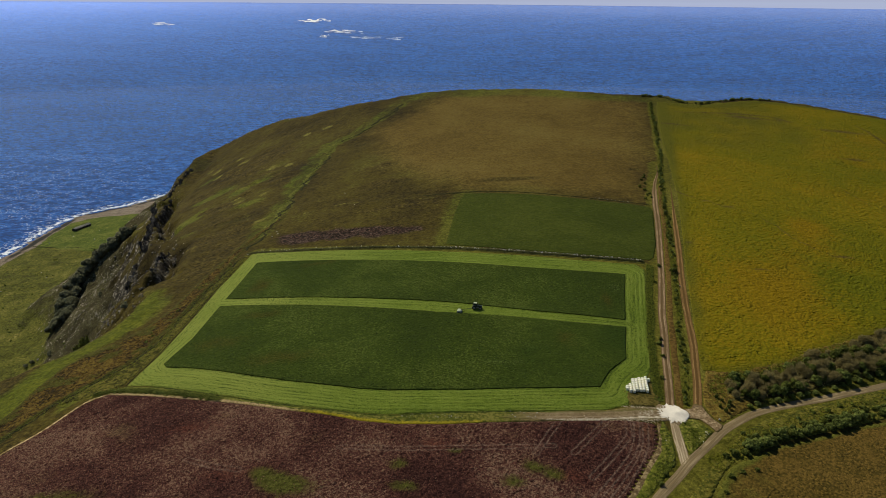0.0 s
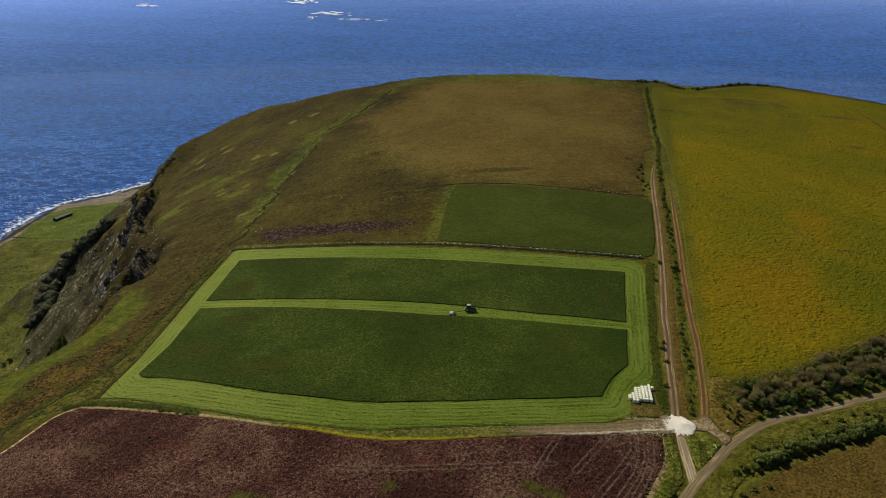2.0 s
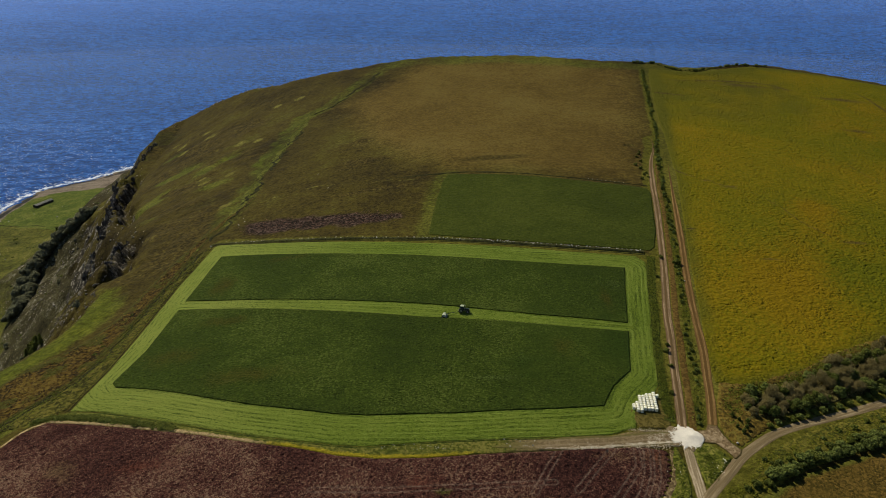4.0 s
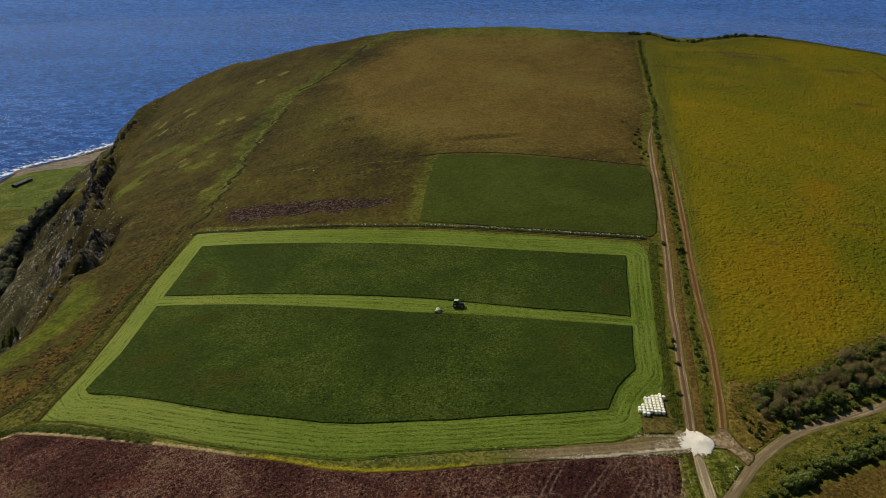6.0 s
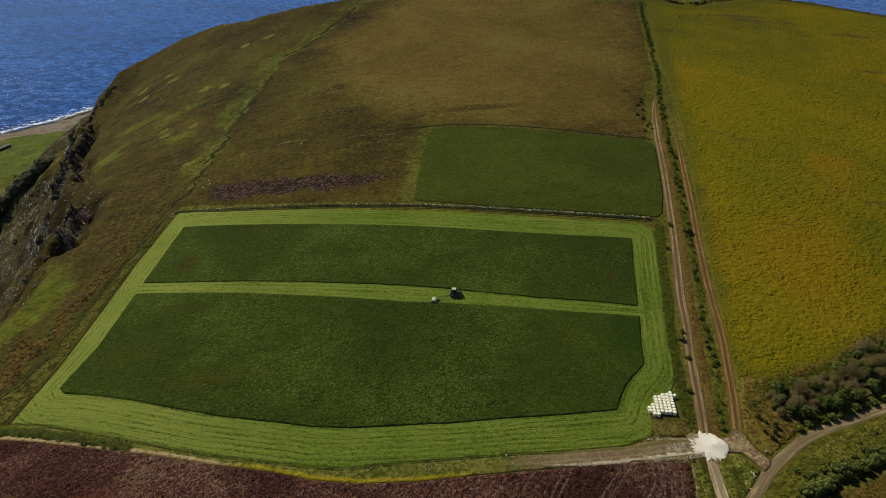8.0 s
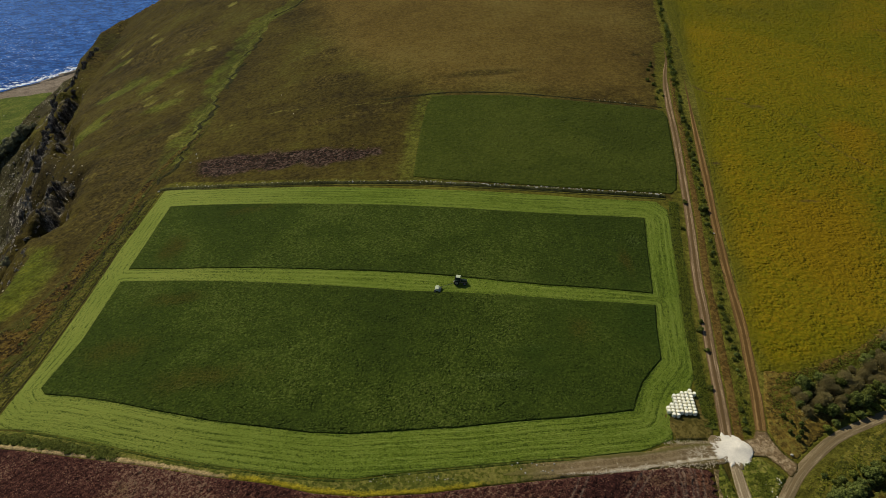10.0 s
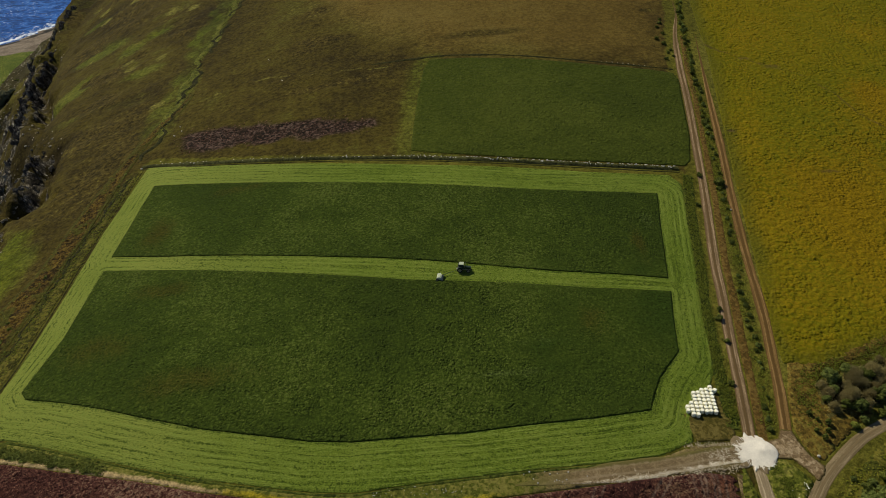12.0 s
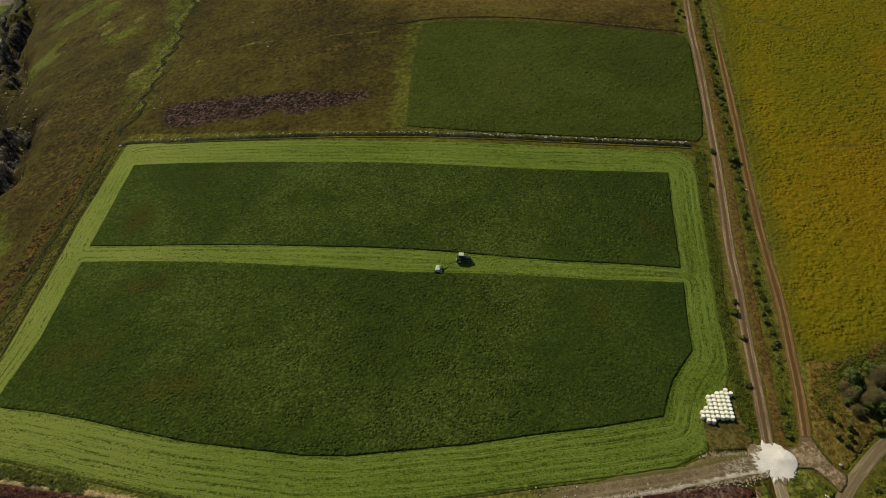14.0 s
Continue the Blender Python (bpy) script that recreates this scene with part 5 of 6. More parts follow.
GORSE = [make_bush("gorse_bush", 1.5, 2.0, LEAF_DARK, 41, "dark gorse bush on the far cliff edge", 45, 6, 0.3)]
GORSE[0]["group"] = "gorse along the far cliff edge"
for x, y in along([(170, 600.5), (186, 600), (199, 588.5), (217, 589), (236, 599), (247, 604.5), (262, 612), (285, 615)], 2.6, 0.9):
    stand(GORSE[0], x, y, RNG.uniform(0.4, 1.1))

# scrub and conifers under the cliff
SCRUB = [make_tree("scrub_tree", 6.5, 4.0, LEAF_SCRUB, 51, "dark scrub tree at the foot of the cliff", 0, 240, 10, 0.42),
         make_tree("scrub_tree", 5.5, 3.6, LEAF_SCRUB, 52, "dark scrub tree at the foot of the cliff", 0.6, 240, 10, 0.42)]
for k in SCRUB:
    k["group"] = "scrub under the cliff"
SCRUB_LINE = [(-312, 512), (-316, 525), (-320, 541), (-324, 560), (-321, 574), (-311, 583), (-302, 590), (-288, 586), (-280, 590)]
for off, size in ((0, 1.35), (6, 1.15), (-5, 1.0)):
    for x, y in along([(p[0] + off, p[1] + 0.3 * off) for p in SCRUB_LINE], 2.4, 2.2):
        stand(SCRUB[RNG.choice([0, 1])], x, y, size * RNG.uniform(0.75, 1.2), 0.5, False)
for x, y in ((-298.4, 473.4), (-296, 470), (-300, 477), (-321, 478), (-318, 481), (-266, 501), (-268, 505), (-167, 337), (-168, 340), (-262, 432), (-236, 398), (-228, 372), (-216, 350)):
    stand(SCRUB[1], x, y, RNG.uniform(0.35, 0.6), 0.3, False)


def make_conifer():
    tree = tagged(new("conifer"), "small dark conifer on the shore grass", "tree", "young conifers by the shore")
    rng = np.random.default_rng(61)
    part("trunk", rod(bmesh.new(), (0, 0, -0.3), (0, 0, 6), 0.12, 0.03), BARK, tree)
    h = rng.uniform(0.08, 1, 260)
    a, r = rng.uniform(0, 2 * math.pi, 260), 1.7 * (1 - h) * rng.uniform(0.5, 1, 260) + 0.1
    crown = new("crown", leaf_mesh("crown", np.stack([r * np.cos(a), r * np.sin(a), h * 6.4], 1), 0.5, rng, LEAF_DARK, 0.8))
    crown.parent = tree
    return tree


fir = make_conifer()
for x, y in along([(-244, 412), (-236, 402), (-226, 389), (-215, 376), (-209, 369)], 3.0, 2.0):
    stand(fir, x, y, RNG.uniform(0.6, 1.1), 0.2, False)
for k in range(9):
    stand(fir, -392 + k * 3.4 + RNG.uniform(-1, 1), 741 + k * 1.4 + RNG.uniform(-2, 2), RNG.uniform(0.7, 1.15), 0.2, False)


# ---- rough vegetation too fine to count ----
def weeds(name, places, leaf, label, size=0.2, tall=0.6, per=9, seed=0, category="weeds", flat=1.3):
    rng = np.random.default_rng(seed)
    p = np.repeat(np.array(places), per, 0)
    p = p + rng.normal(size=p.shape) * 0.45
    z = plateau(p[:, 0], p[:, 1]) + rng.uniform(0.05, 1, len(p)) ** 1.5 * tall
    ob = new(name, leaf_mesh(name, np.stack([p[:, 0], p[:, 1], z], 1), size, rng, leaf, flat))
    return tagged(ob, label, category, kind="stuff")


def low_clumps():
    """Dark rushes and low scrub dotted over the shore grass and the lower talus."""
    rng = np.random.default_rng(44)
    p = rng.uniform((-480, 380), (-240, 740), (2600, 2))
    z, s, inland, above = height(p[:, 0], p[:, 1])
    thick = np.where(above < 6, 0.30 * ease(inland, 24, 50) * ease(765 - p[:, 1], 0, 10) + 0.5 * ease(470 - p[:, 1], -30, 30), 0.22) * ease(fbm(p[:, 0], p[:, 1], 22, 3, 19), 0.38, 0.62)
    keep = (s > 30) & (rng.uniform(size=len(p)) < thick)
    c = np.column_stack([p[keep], z[keep]])
    wide = rng.uniform(0.25, 1.0, len(c)) ** 2 * 1.8 + 0.3
    q = np.repeat(np.arange(len(c)), 14)
    d = rng.normal(size=(len(q), 3))
    d /= np.linalg.norm(d, axis=1)[:, None]
    d[:, 2] = np.abs(d[:, 2])
    pts = c[q] + d * wide[q][:, None] * np.array([1, 1, 0.7]) * rng.uniform(0.6, 1, (len(q), 1))
    return tagged(new("low_scrub", leaf_mesh("low_scrub", pts, 0.42, rng, LEAF_DARK, 0.5, d)), "dark low scrub dotted over the shore grass", "scrub", kind="stuff")


low_clumps()
BLOOM = plain("white_petals", (0.72, 0.70, 0.60), 0.8, 0.1, 4)


def make_flowers():
    rng = np.random.default_rng(15)
    p = np.concatenate([np.array((84.6, 187.5)) + rng.normal(size=(16, 2)) * (0.35, 0.5), np.array((81.5, 184.5)) + rng.normal(size=(9, 2)) * (1.2, 1.2), np.array((68.5, 180)) + rng.normal(size=(7, 2)) * (1.5, 4)])
    z = plateau(p[:, 0], p[:, 1]) + rng.uniform(0.45, 0.8, len(p))
    return tagged(new("white_flowers", leaf_mesh("white_flowers", np.column_stack([p, z]), 0.11, rng, BLOOM, 1.5)), "white flowers on the grass triangle", "flowers", kind="stuff")


make_flowers()


def strip(line, half, count, seed):
    rng = np.random.default_rng(seed)
    pts = spline(line, 1.0)
    k = rng.integers(0, len(pts) - 1, count)
    return pts[k] + rng.uniform(-half, half, (count, 2))


def scatter(outline, count, seed, inset=0.3):
    """Random places inside an outline."""
    rng, p = np.random.default_rng(seed), np.array(outline)
    q = rng.uniform(p.min(0), p.max(0), (count * 2, 2))
    return q[outside(q[:, 0], q[:, 1], outline) < -inset][:count]


weeds("tall_weeds", strip([(97.5, 303), (91.5, 283), (86.5, 262), (81.8, 244), (78.3, 228), (75.6, 214), (74, 204)], 1.5, 800, 1), WEED, "dense dark green weeds between field and track", 0.12, 0.55, 14, 1)
weeds("bramble_growth", strip([(-124, 218.5), (-116.6, 219.4), (-106, 216.6), (-95, 213), (-82.5, 208.6), (-74, 205.4)], 1.0, 520, 9), LEAF_DARK, "dark green bramble leaves along the verge", 0.16, 0.6, 9, 9, "brambles", 0.9)
weeds("track_weeds", strip([(82.6, 203), (86.4, 214.5), (89.3, 225.7), (91.6, 236), (94.2, 247.6), (98.7, 262), (100.6, 271.3), (103.9, 284.7), (107, 298), (112, 318), (118, 345), (123.8, 370.8), (128.2, 388.7), (134.6, 415.8), (139.9, 437.6), (146.7, 461.4), (150.7, 482), (160, 525), (172, 585)], 1.5, 1700, 2), WEED, "rough green weeds between the two tracks", 0.12, 0.4, 11, 2)
weeds("corner_weeds", strip([(79, 192.5), (80.5, 189), (78.5, 184), (79, 182), (81, 189.5), (80, 187)], 1.0, 90, 3), WEED, "green weeds on the triangle between tracks", 0.12, 0.45, 14, 3)
weeds("roadside_weeds", strip([(70.8, 187), (68, 175), (60.5, 164.5), (53, 154)], 1.1, 90, 4), WEED, "green weeds beside the spur track", 0.12, 0.5, 16, 4)
weeds("hedge_weeds", strip([(82, 174.5), (90, 181), (97, 187), (106, 192), (119, 197.5), (134, 204), (151, 211), (176, 222)], 2.6, 420, 5), WEED_BRIGHT, "bright green rough growth between road and hedge", 0.13, 0.5, 15, 5)
weeds("wood_underbrush", scatter(WOOD, 2800, 10), LEAF_BROWN, "brown and green brush filling the small wood", 0.11, 1.8, 14, 10, "brush", 0.9)
weeds("wood_edge_weeds", strip([(95, 203), (97, 214), (104, 219), (122, 224), (143, 236), (170, 249)], 2.6, 900, 6), WEED, "rough green growth at the wood edge", 0.13, 0.5, 12, 6)


HEATHER_TUFT = foliage("heather_tuft_twigs", (0.030, 0.012, 0.008), (0.260, 0.155, 0.110))
weeds("patch_heather", scatter(PURPLE_PATCH, 260, 27, -1.5), HEATHER_TUFT, "dark purple brown heather on the moor", 0.22, 0.3, 2, 27, "heather", 0.9)
weeds("ditch_rushes", strip([(a - 2.6, b) for a, b in BURN[3:12]], 2.3, 420, 28), LEAF_DARK, "dark green rush clumps beside the moor ditch", 0.22, 0.5, 3, 28, "rushes", 1.4)
weeds("ditch_growth", strip(SLOPE_DITCH, 1.5, 420, 33), LEAF_DARK, "dark rough growth along the slope ditch", 0.15, 0.5, 7, 33, "rushes", 1.0)
weeds("field_edge_growth", strip([(a + 3.0, b) for a, b in SLOPE_DITCH[3:]], 2.4, 700, 35), WEED, "rough dark green grass clumps beside the hay field", 0.12, 0.35, 6, 35, "grass", 1.0)
weeds("slope_growth", scatter(HEATHER_SLOPE, 1500, 34), LEAF_RUST, "rusty brown heather clumps on the slope", 0.16, 0.6, 5, 34, "heather", 0.8)
weeds("heather_tufts", scatter(PLOUGHED, 9000, 24), HEATHER_TUFT, "brown clumps of cut heather", 0.13, 0.45, 2, 24, "heather", 0.3)

# ---- stone bank behind the hay field ----
STRAW = turf("dry_straw_grass", [(0, (0.17, 0.125, 0.05)), (0.5, (0.32, 0.24, 0.115)), (1, (0.48, 0.375, 0.205))], 0.1, 0.8, 2.6, 0.6, 0.3, contrast=0.55)
ribbon("straw_strip", [(-119.5, 217.6), (-126, 213.6), (-132.6, 199), (-141, 186.5), (-153, 160)], 0.7, 0.12, STRAW, 0.0, 0.5, 5, 0.6, "dry straw coloured grass strip at the field edge", 21)
BANK = turf("bank_turf", [(0, (0.034, 0.036, 0.012)), (1, (0.085, 0.085, 0.030))], 0.2, 0.9, 4, 0.9, 0.4)


def make_bank():
    pts = spline(WALL_LINE, 0.9)
    t = np.gradient(pts, axis=0)
    t /= np.linalg.norm(t, axis=1)[:, None]
    nrm = np.stack([t[:, 1], -t[:, 0]], 1)
    u = np.linspace(-1, 1, 9)
    wide = 0.9 + 0.5 * fbm(pts[:, 0], pts[:, 1], 9, 3, 71)
    x, y = pts[:, 0, None] + nrm[:, 0, None] * wide[:, None] * u, pts[:, 1, None] + nrm[:, 1, None] * wide[:, None] * u
    rise = (0.55 + 0.5 * fbm(pts[:, 0], pts[:, 1], 5, 3, 72))[:, None] * (1 - u * u)[None]
    z = plateau(x, y) + rise * (0.8 + 0.5 * fbm(x, y, 0.9, 2, 73)) - 0.06
    bank = tagged(mesh_object("stone_bank", np.stack([x.ravel(), y.ravel(), z.ravel()], 1), grid_faces(9, len(pts)), BANK), "low turf bank with pale stones along a hay field", "field bank", kind="structure")
    shapes = []
    for s in range(5):
        bm = bmesh.new()
        bmesh.ops.create_icosphere(bm, subdivisions=1, radius=0.32)
        r = random.Random(s)
        for v in bm.verts:
            v.co = Vector((v.co.x * r.uniform(0.8, 1.4), v.co.y * r.uniform(0.7, 1.2), v.co.z * r.uniform(0.5, 1.0)))
        me = bpy.data.meshes.new("stone")
        bm.to_mesh(me)
        bm.free()
        me.materials.append(STONE)
        shapes.append(me)
    r = random.Random(5)
    for k, p in enumerate(pts[:-1]):
        many = 3 if p[0] > 0 else (1 if r.random() < 0.5 else 0)
        for _ in range(many):
            if r.random() < 0.72:
                x, y = p[0] + r.uniform(-0.7, 0.7), p[1] + r.uniform(-0.35, 0.9)
                ob = new("stone", r.choice(shapes))
                ob.matrix_basis = pose(x, y, ground_z(x, y) + r.uniform(0.45, 0.75), r.uniform(0, 30), r.uniform(0, 30), r.uniform(0, 360)) @ Matrix.Scale(r.uniform(0.5, 1.25), 4)
                ob.parent = bank
    return shapes


STONES = make_bank()
r = random.Random(9)
LOOSE = [(-103.3, 349.7, 1.4), (-95, 372, 1.4), (-94.1, 379.7, 1.2), (-92.5, 375, 1.0), (105.5, 284, 1.2), (91.3, 195.1, 1.3), (-96, 352, 0.8), (-61, 428, 0.9), (-52, 402, 1.0)] + [(88 + 2.2 * k, 385.6 - 0.62 * k, 0.55 + 0.12 * (k % 3)) for k in range(9)]
LOOSE += [(r.uniform(-14, 8), r.uniform(190.8, 193), r.uniform(0.22, 0.5)) for _ in range(38)] + [(r.uniform(20, 36), r.uniform(191.5, 194.6), r.uniform(0.4, 0.8)) for _ in range(14)]
for x, y, s in LOOSE:
    ob = tagged(new("field_stone", r.choice(STONES)), "pale loose field stone lying in the grass", "stone", "loose field stones")
    ob.matrix_basis = pose(x, y, ground_z(x, y) + 0.1 * s + 0.15, r.uniform(0, 25), 0, r.uniform(0, 360)) @ Matrix.Scale(s, 4)

for x, y, s in ((-452, 812, 2.2), (-431, 836, 1.6), (-420, 800, 2.6), (-398, 790, 1.8), (-470, 790, 2.0), (-405, 822, 1.5), (-440, 770, 2.0), (-425, 690, 2.4), (-412, 676, 1.8), (-438, 640, 2.2), (-402, 612, 1.7)):
    ob = tagged(new("boulder", r.choice(STONES)), "pale boulder lying on the shore grass", "rock", "boulders on the shore grass")
    ob.matrix_basis = pose(x, y, land(x, y) + 0.1 * s, r.uniform(0, 25), 0, r.uniform(0, 360)) @ Matrix.Scale(s, 4)

# ---- bales in white wrap ----
WRAP = plain("white_bale_wrap", (0.88, 0.85, 0.66), 0.35, 0.08, 2.5, specular=0.5, bump=0.15)
WRAP_TOP = plain("bale_end_wrap", (0.90, 0.88, 0.74), 0.4, 0.08, 3.5, specular=0.5, bump=0.15)


def make_bale():
    bale = tagged(new("hay_bale"), "round hay bale in cream white plastic wrap", "bale", "wrapped bales by the track")
    prof = [(0.44, 0.0), (0.49, 0.05), (0.515, 0.2), (0.525, 0.5), (0.515, 0.82), (0.49, 0.98), (0.43, 1.06)]
    sides, rng = 20, random.Random(3)
    bm = bmesh.new()
    rings = [[bm.verts.new((rr * math.cos(2 * math.pi * k / sides) * (1 + rng.uniform(-0.015, 0.015)), rr * math.sin(2 * math.pi * k / sides) * (1 + rng.uniform(-0.015, 0.015)), z)) for k in range(sides)] for rr, z in prof]
    for lo, hi in zip(rings, rings[1:]):
        for k in range(sides):
            bm.faces.new((lo[k], lo[(k + 1) % sides], hi[(k + 1) % sides], hi[k]))
    bm.faces.new(rings[0][::-1])
    part("wrap", bm, WRAP, bale, smooth=True)
    bm = bmesh.new()
    outer = [bm.verts.new((0.435 * math.cos(2 * math.pi * k / sides), 0.435 * math.sin(2 * math.pi * k / sides), 1.055)) for k in range(sides)]
    inner = [bm.verts.new((0.25 * math.cos(2 * math.pi * k / sides), 0.25 * math.sin(2 * math.pi * k / sides), 1.10 + rng.uniform(-0.015, 0.015))) for k in range(sides)]
    mid = bm.verts.new((0, 0, 1.09))
    for k in range(sides):
        bm.faces.new((outer[k], outer[(k + 1) % sides], inner[(k + 1) % sides], inner[k]))
        bm.faces.new((inner[k], inner[(k + 1) % sides], mid))
    part("end_cap", bm, WRAP_TOP, bale, "pleated white film end", True)
    return bale


bale, first = make_bale(), True
for col, lo, hi in ((0, 0, 7), (1, 0, 6), (2, 0, 6), (3, 0, 5), (4, -1, 5), (5, -1, 2), (6, 0, 1), (-1, 6, 6)):
    for row in range(lo, hi + 1):
        x, y = 70.84 - 1.12 * col + 0.14 * row + RNG.uniform(-0.03, 0.03), 207.3 + 0.11 * col + 1.03 * row + 0.12 * (col % 2) + RNG.uniform(-0.03, 0.03)
        m = pose(x, y, ground_z(x, y) + 0.18, 0, 0, RNG.uniform(0, 360))
        if first:
            bale.matrix_basis, first = m, False
        else:
            copy_thing(bale, m)

# ---- tractor and trailed mower ----
PAINT = plain("dark_green_paint", (0.012, 0.030, 0.016), 0.35, 0.15, 2, specular=0.5)
WHITE_PAINT = plain("pale_green_white_paint", (0.44, 0.48, 0.34), 0.4, 0.08, 2, specular=0.5)
RUBBER = plain("tyre_rubber", (0.018, 0.018, 0.018), 0.85, 0.2, 6)
GLASS = plain("tinted_cab_glass", (0.02, 0.03, 0.035), 0.08, 0.05, 2, specular=0.8, bump=0.0)
STEEL = plain("worn_grey_steel", (0.30, 0.30, 0.29), 0.5, 0.25, 3, 0.6)


def make_wheel(parent, name, at, radius, wide, label=""):
    bm = bmesh.new()
    prof = [(radius * 0.62, -wide / 2), (radius * 0.93, -wide / 2), (radius, -wide * 0.3), (radius, wide * 0.3), (radius * 0.93, wide / 2), (radius * 0.62, wide / 2)]
    n = 24
    rings = [[bm.verts.new((rr * (1.03 if k % 2 and 1 < j < 4 else 1) * math.cos(2 * math.pi * k / n), w, rr * math.sin(2 * math.pi * k / n))) for k in range(n)] for j, (rr, w) in enumerate(prof)]
    for lo, hi in zip(rings, rings[1:] + rings[:1]):
        for k in range(n):
            bm.faces.new((lo[k], lo[(k + 1) % n], hi[(k + 1) % n], hi[k]))
    tyre = part(name, bm, RUBBER, parent, label)
    tyre.matrix_basis = pose(*at)
    bm = bmesh.new()
    rod(bm, (0, -wide * 0.35, 0), (0, wide * 0.35, 0), radius * 0.62, sides=16)
    rod(bm, (0, -wide * 0.5, 0), (0, wide * 0.5, 0), radius * 0.18, sides=10)
    part("rim", bm, STEEL, tyre, "grey steel rim")


def make_tractor():
    t = tagged(new("tractor"), "dark green tractor with white cab roof in the hay field", "tractor")
    part("hood", box(box(bmesh.new(), (1.9, 0.9, 0.75), (1.15, 0, 1.25), 0.1, 0.92), (0.2, 0.8, 0.6), (2.1, 0, 1.15), 0.05), PAINT, t)
    part("chassis", box(box(bmesh.new(), (3.6, 0.6, 0.5), (0.3, 0, 0.75), 0.05), (0.5, 1.6, 0.25), (1.55, 0, 0.65), 0.04), STEEL, t, "grey chassis and axle")
    part("cab", box(bmesh.new(), (1.55, 1.5, 0.7), (-0.55, 0, 1.35), 0.08), PAINT, t)
    part("cab_window", box(bmesh.new(), (1.45, 1.42, 0.85), (-0.55, 0, 2.1), 0.06, 0.9), GLASS, t, "dark tinted cab glass")
    part("cab_roof", box(bmesh.new(), (1.4, 1.35, 0.16), (-0.6, 0, 2.6), 0.07), WHITE_PAINT, t, "white cab roof")
    for sy in (-1, 1):
        for px, py in ((0.12, 0.66), (-1.2, 0.66)):
            part("cab_post", rod(bmesh.new(), (px, sy * py, 1.6), (px * 0.9 - 0.05, sy * py * 0.92, 2.56), 0.05), PAINT, t)
        part("fender", box(bmesh.new(), (1.5, 0.5, 0.12), (-0.95, sy * 0.98, 1.68), 0.05, 0.85), PAINT, t)
        make_wheel(t, "rear_wheel", (-0.95, sy * 0.98, 0.82), 0.82, 0.5)
        make_wheel(t, "front_wheel", (1.55, sy * 0.88, 0.58), 0.58, 0.38)
        part("headlight", box(bmesh.new(), (0.06, 0.2, 0.14), (2.22, sy * 0.25, 1.35), 0.02), WHITE_PAINT, t, "clear headlight")
    part("exhaust", rod(bmesh.new(), (0.5, 0.48, 1.5), (0.5, 0.48, 2.5), 0.06), STEEL, t, "steel exhaust pipe")
    part("hitch", box(bmesh.new(), (0.6, 0.5, 0.2), (-1.75, 0, 0.6), 0.03), STEEL, t, "steel hitch")
    return t


def make_mower():
    m = tagged(new("trailed_mower"), "pale trailed mower hitched behind the tractor", "mower")
    part("canopy", box(box(bmesh.new(), (1.5, 2.3, 0.6), (0, 0, 0.75), 0.12, 0.85), (0.7, 2.1, 0.18), (0, 0, 1.1), 0.05), WHITE_PAINT, m, "pale canopy over the blades")
    part("cutter_bar", box(bmesh.new(), (0.7, 2.5, 0.2), (0.85, 0, 0.35), 0.05), STEEL, m, "grey cutter bar")
    part("skirt", box(bmesh.new(), (0.1, 2.4, 0.5), (1.15, 0, 0.5), 0.03), PAINT, m, "dark rubber skirt")
    part("drawbar", rod(bmesh.new(), (0.6, 0.5, 0.8), (5.0, 3.75, 0.66), 0.10, 0.08), PAINT, m, "dark steel drawbar")
    for sy in (-1, 1):
        make_wheel(m, "wheel", (-0.5, sy * 1.25, 0.4), 0.4, 0.25)
    return m


HEAD = -11
for thing, x, y in ((make_tractor(), 14.9, 261.3), (make_mower(), 7.6, 258.7)):
    thing.matrix_basis = pose(x, y, ground_z(x, y) + 0.14, 0, 0, HEAD)

# ---- loose rock on the cliff and talus ----
def make_rocks():
    rng, v, f = np.random.default_rng(33), [], []
    bm = bmesh.new()
    bmesh.ops.create_icosphere(bm, subdivisions=1, radius=1)
    base = np.array([p.co[:] for p in bm.verts])
    tri = np.array([[p.index for p in q.verts] for q in bm.faces])
    bm.free()
    p = np.column_stack([rng.uniform(-345, -140, 30000), rng.uniform(275, 720, 30000)])
    z, s, _, above = height(p[:, 0], p[:, 1])
    odds = np.where(s < 30, 0.14, 0.22) * (s > -5) * (above > 4) * (fbm(p[:, 0], p[:, 1], 26, 3, 91) > 0.44)
    odds = np.maximum(odds, 0.9 * np.exp(-((near_line(p[:, 0], p[:, 1], [(-252, 523), (-283, 560), (-296, 550), (-300, 535), (-275, 464)])[0] / 7) ** 2)))
    keep = rng.uniform(size=len(p)) < odds
    total = 0
    for (x, y), h, near in zip(p[keep], z[keep], s[keep]):
        r = rng.uniform(0.22, 0.62) * (1.35 if near < 26 else 1.15) * (1.9 if rng.uniform() < 0.06 else 1.0)
        shape = base * rng.uniform(0.6, 1.3, base.shape) * r * np.array([1, 1, 0.75])
        f.append(tri + total)
        total += len(base)
        v.append(shape + (x, y, h - 0.25 * r))
    return tagged(mesh_object("loose_rock", np.concatenate(v), np.concatenate(f), CRAG, smooth=False), "grey rocks and boulders on the cliff and talus", "rocks", kind="stuff")


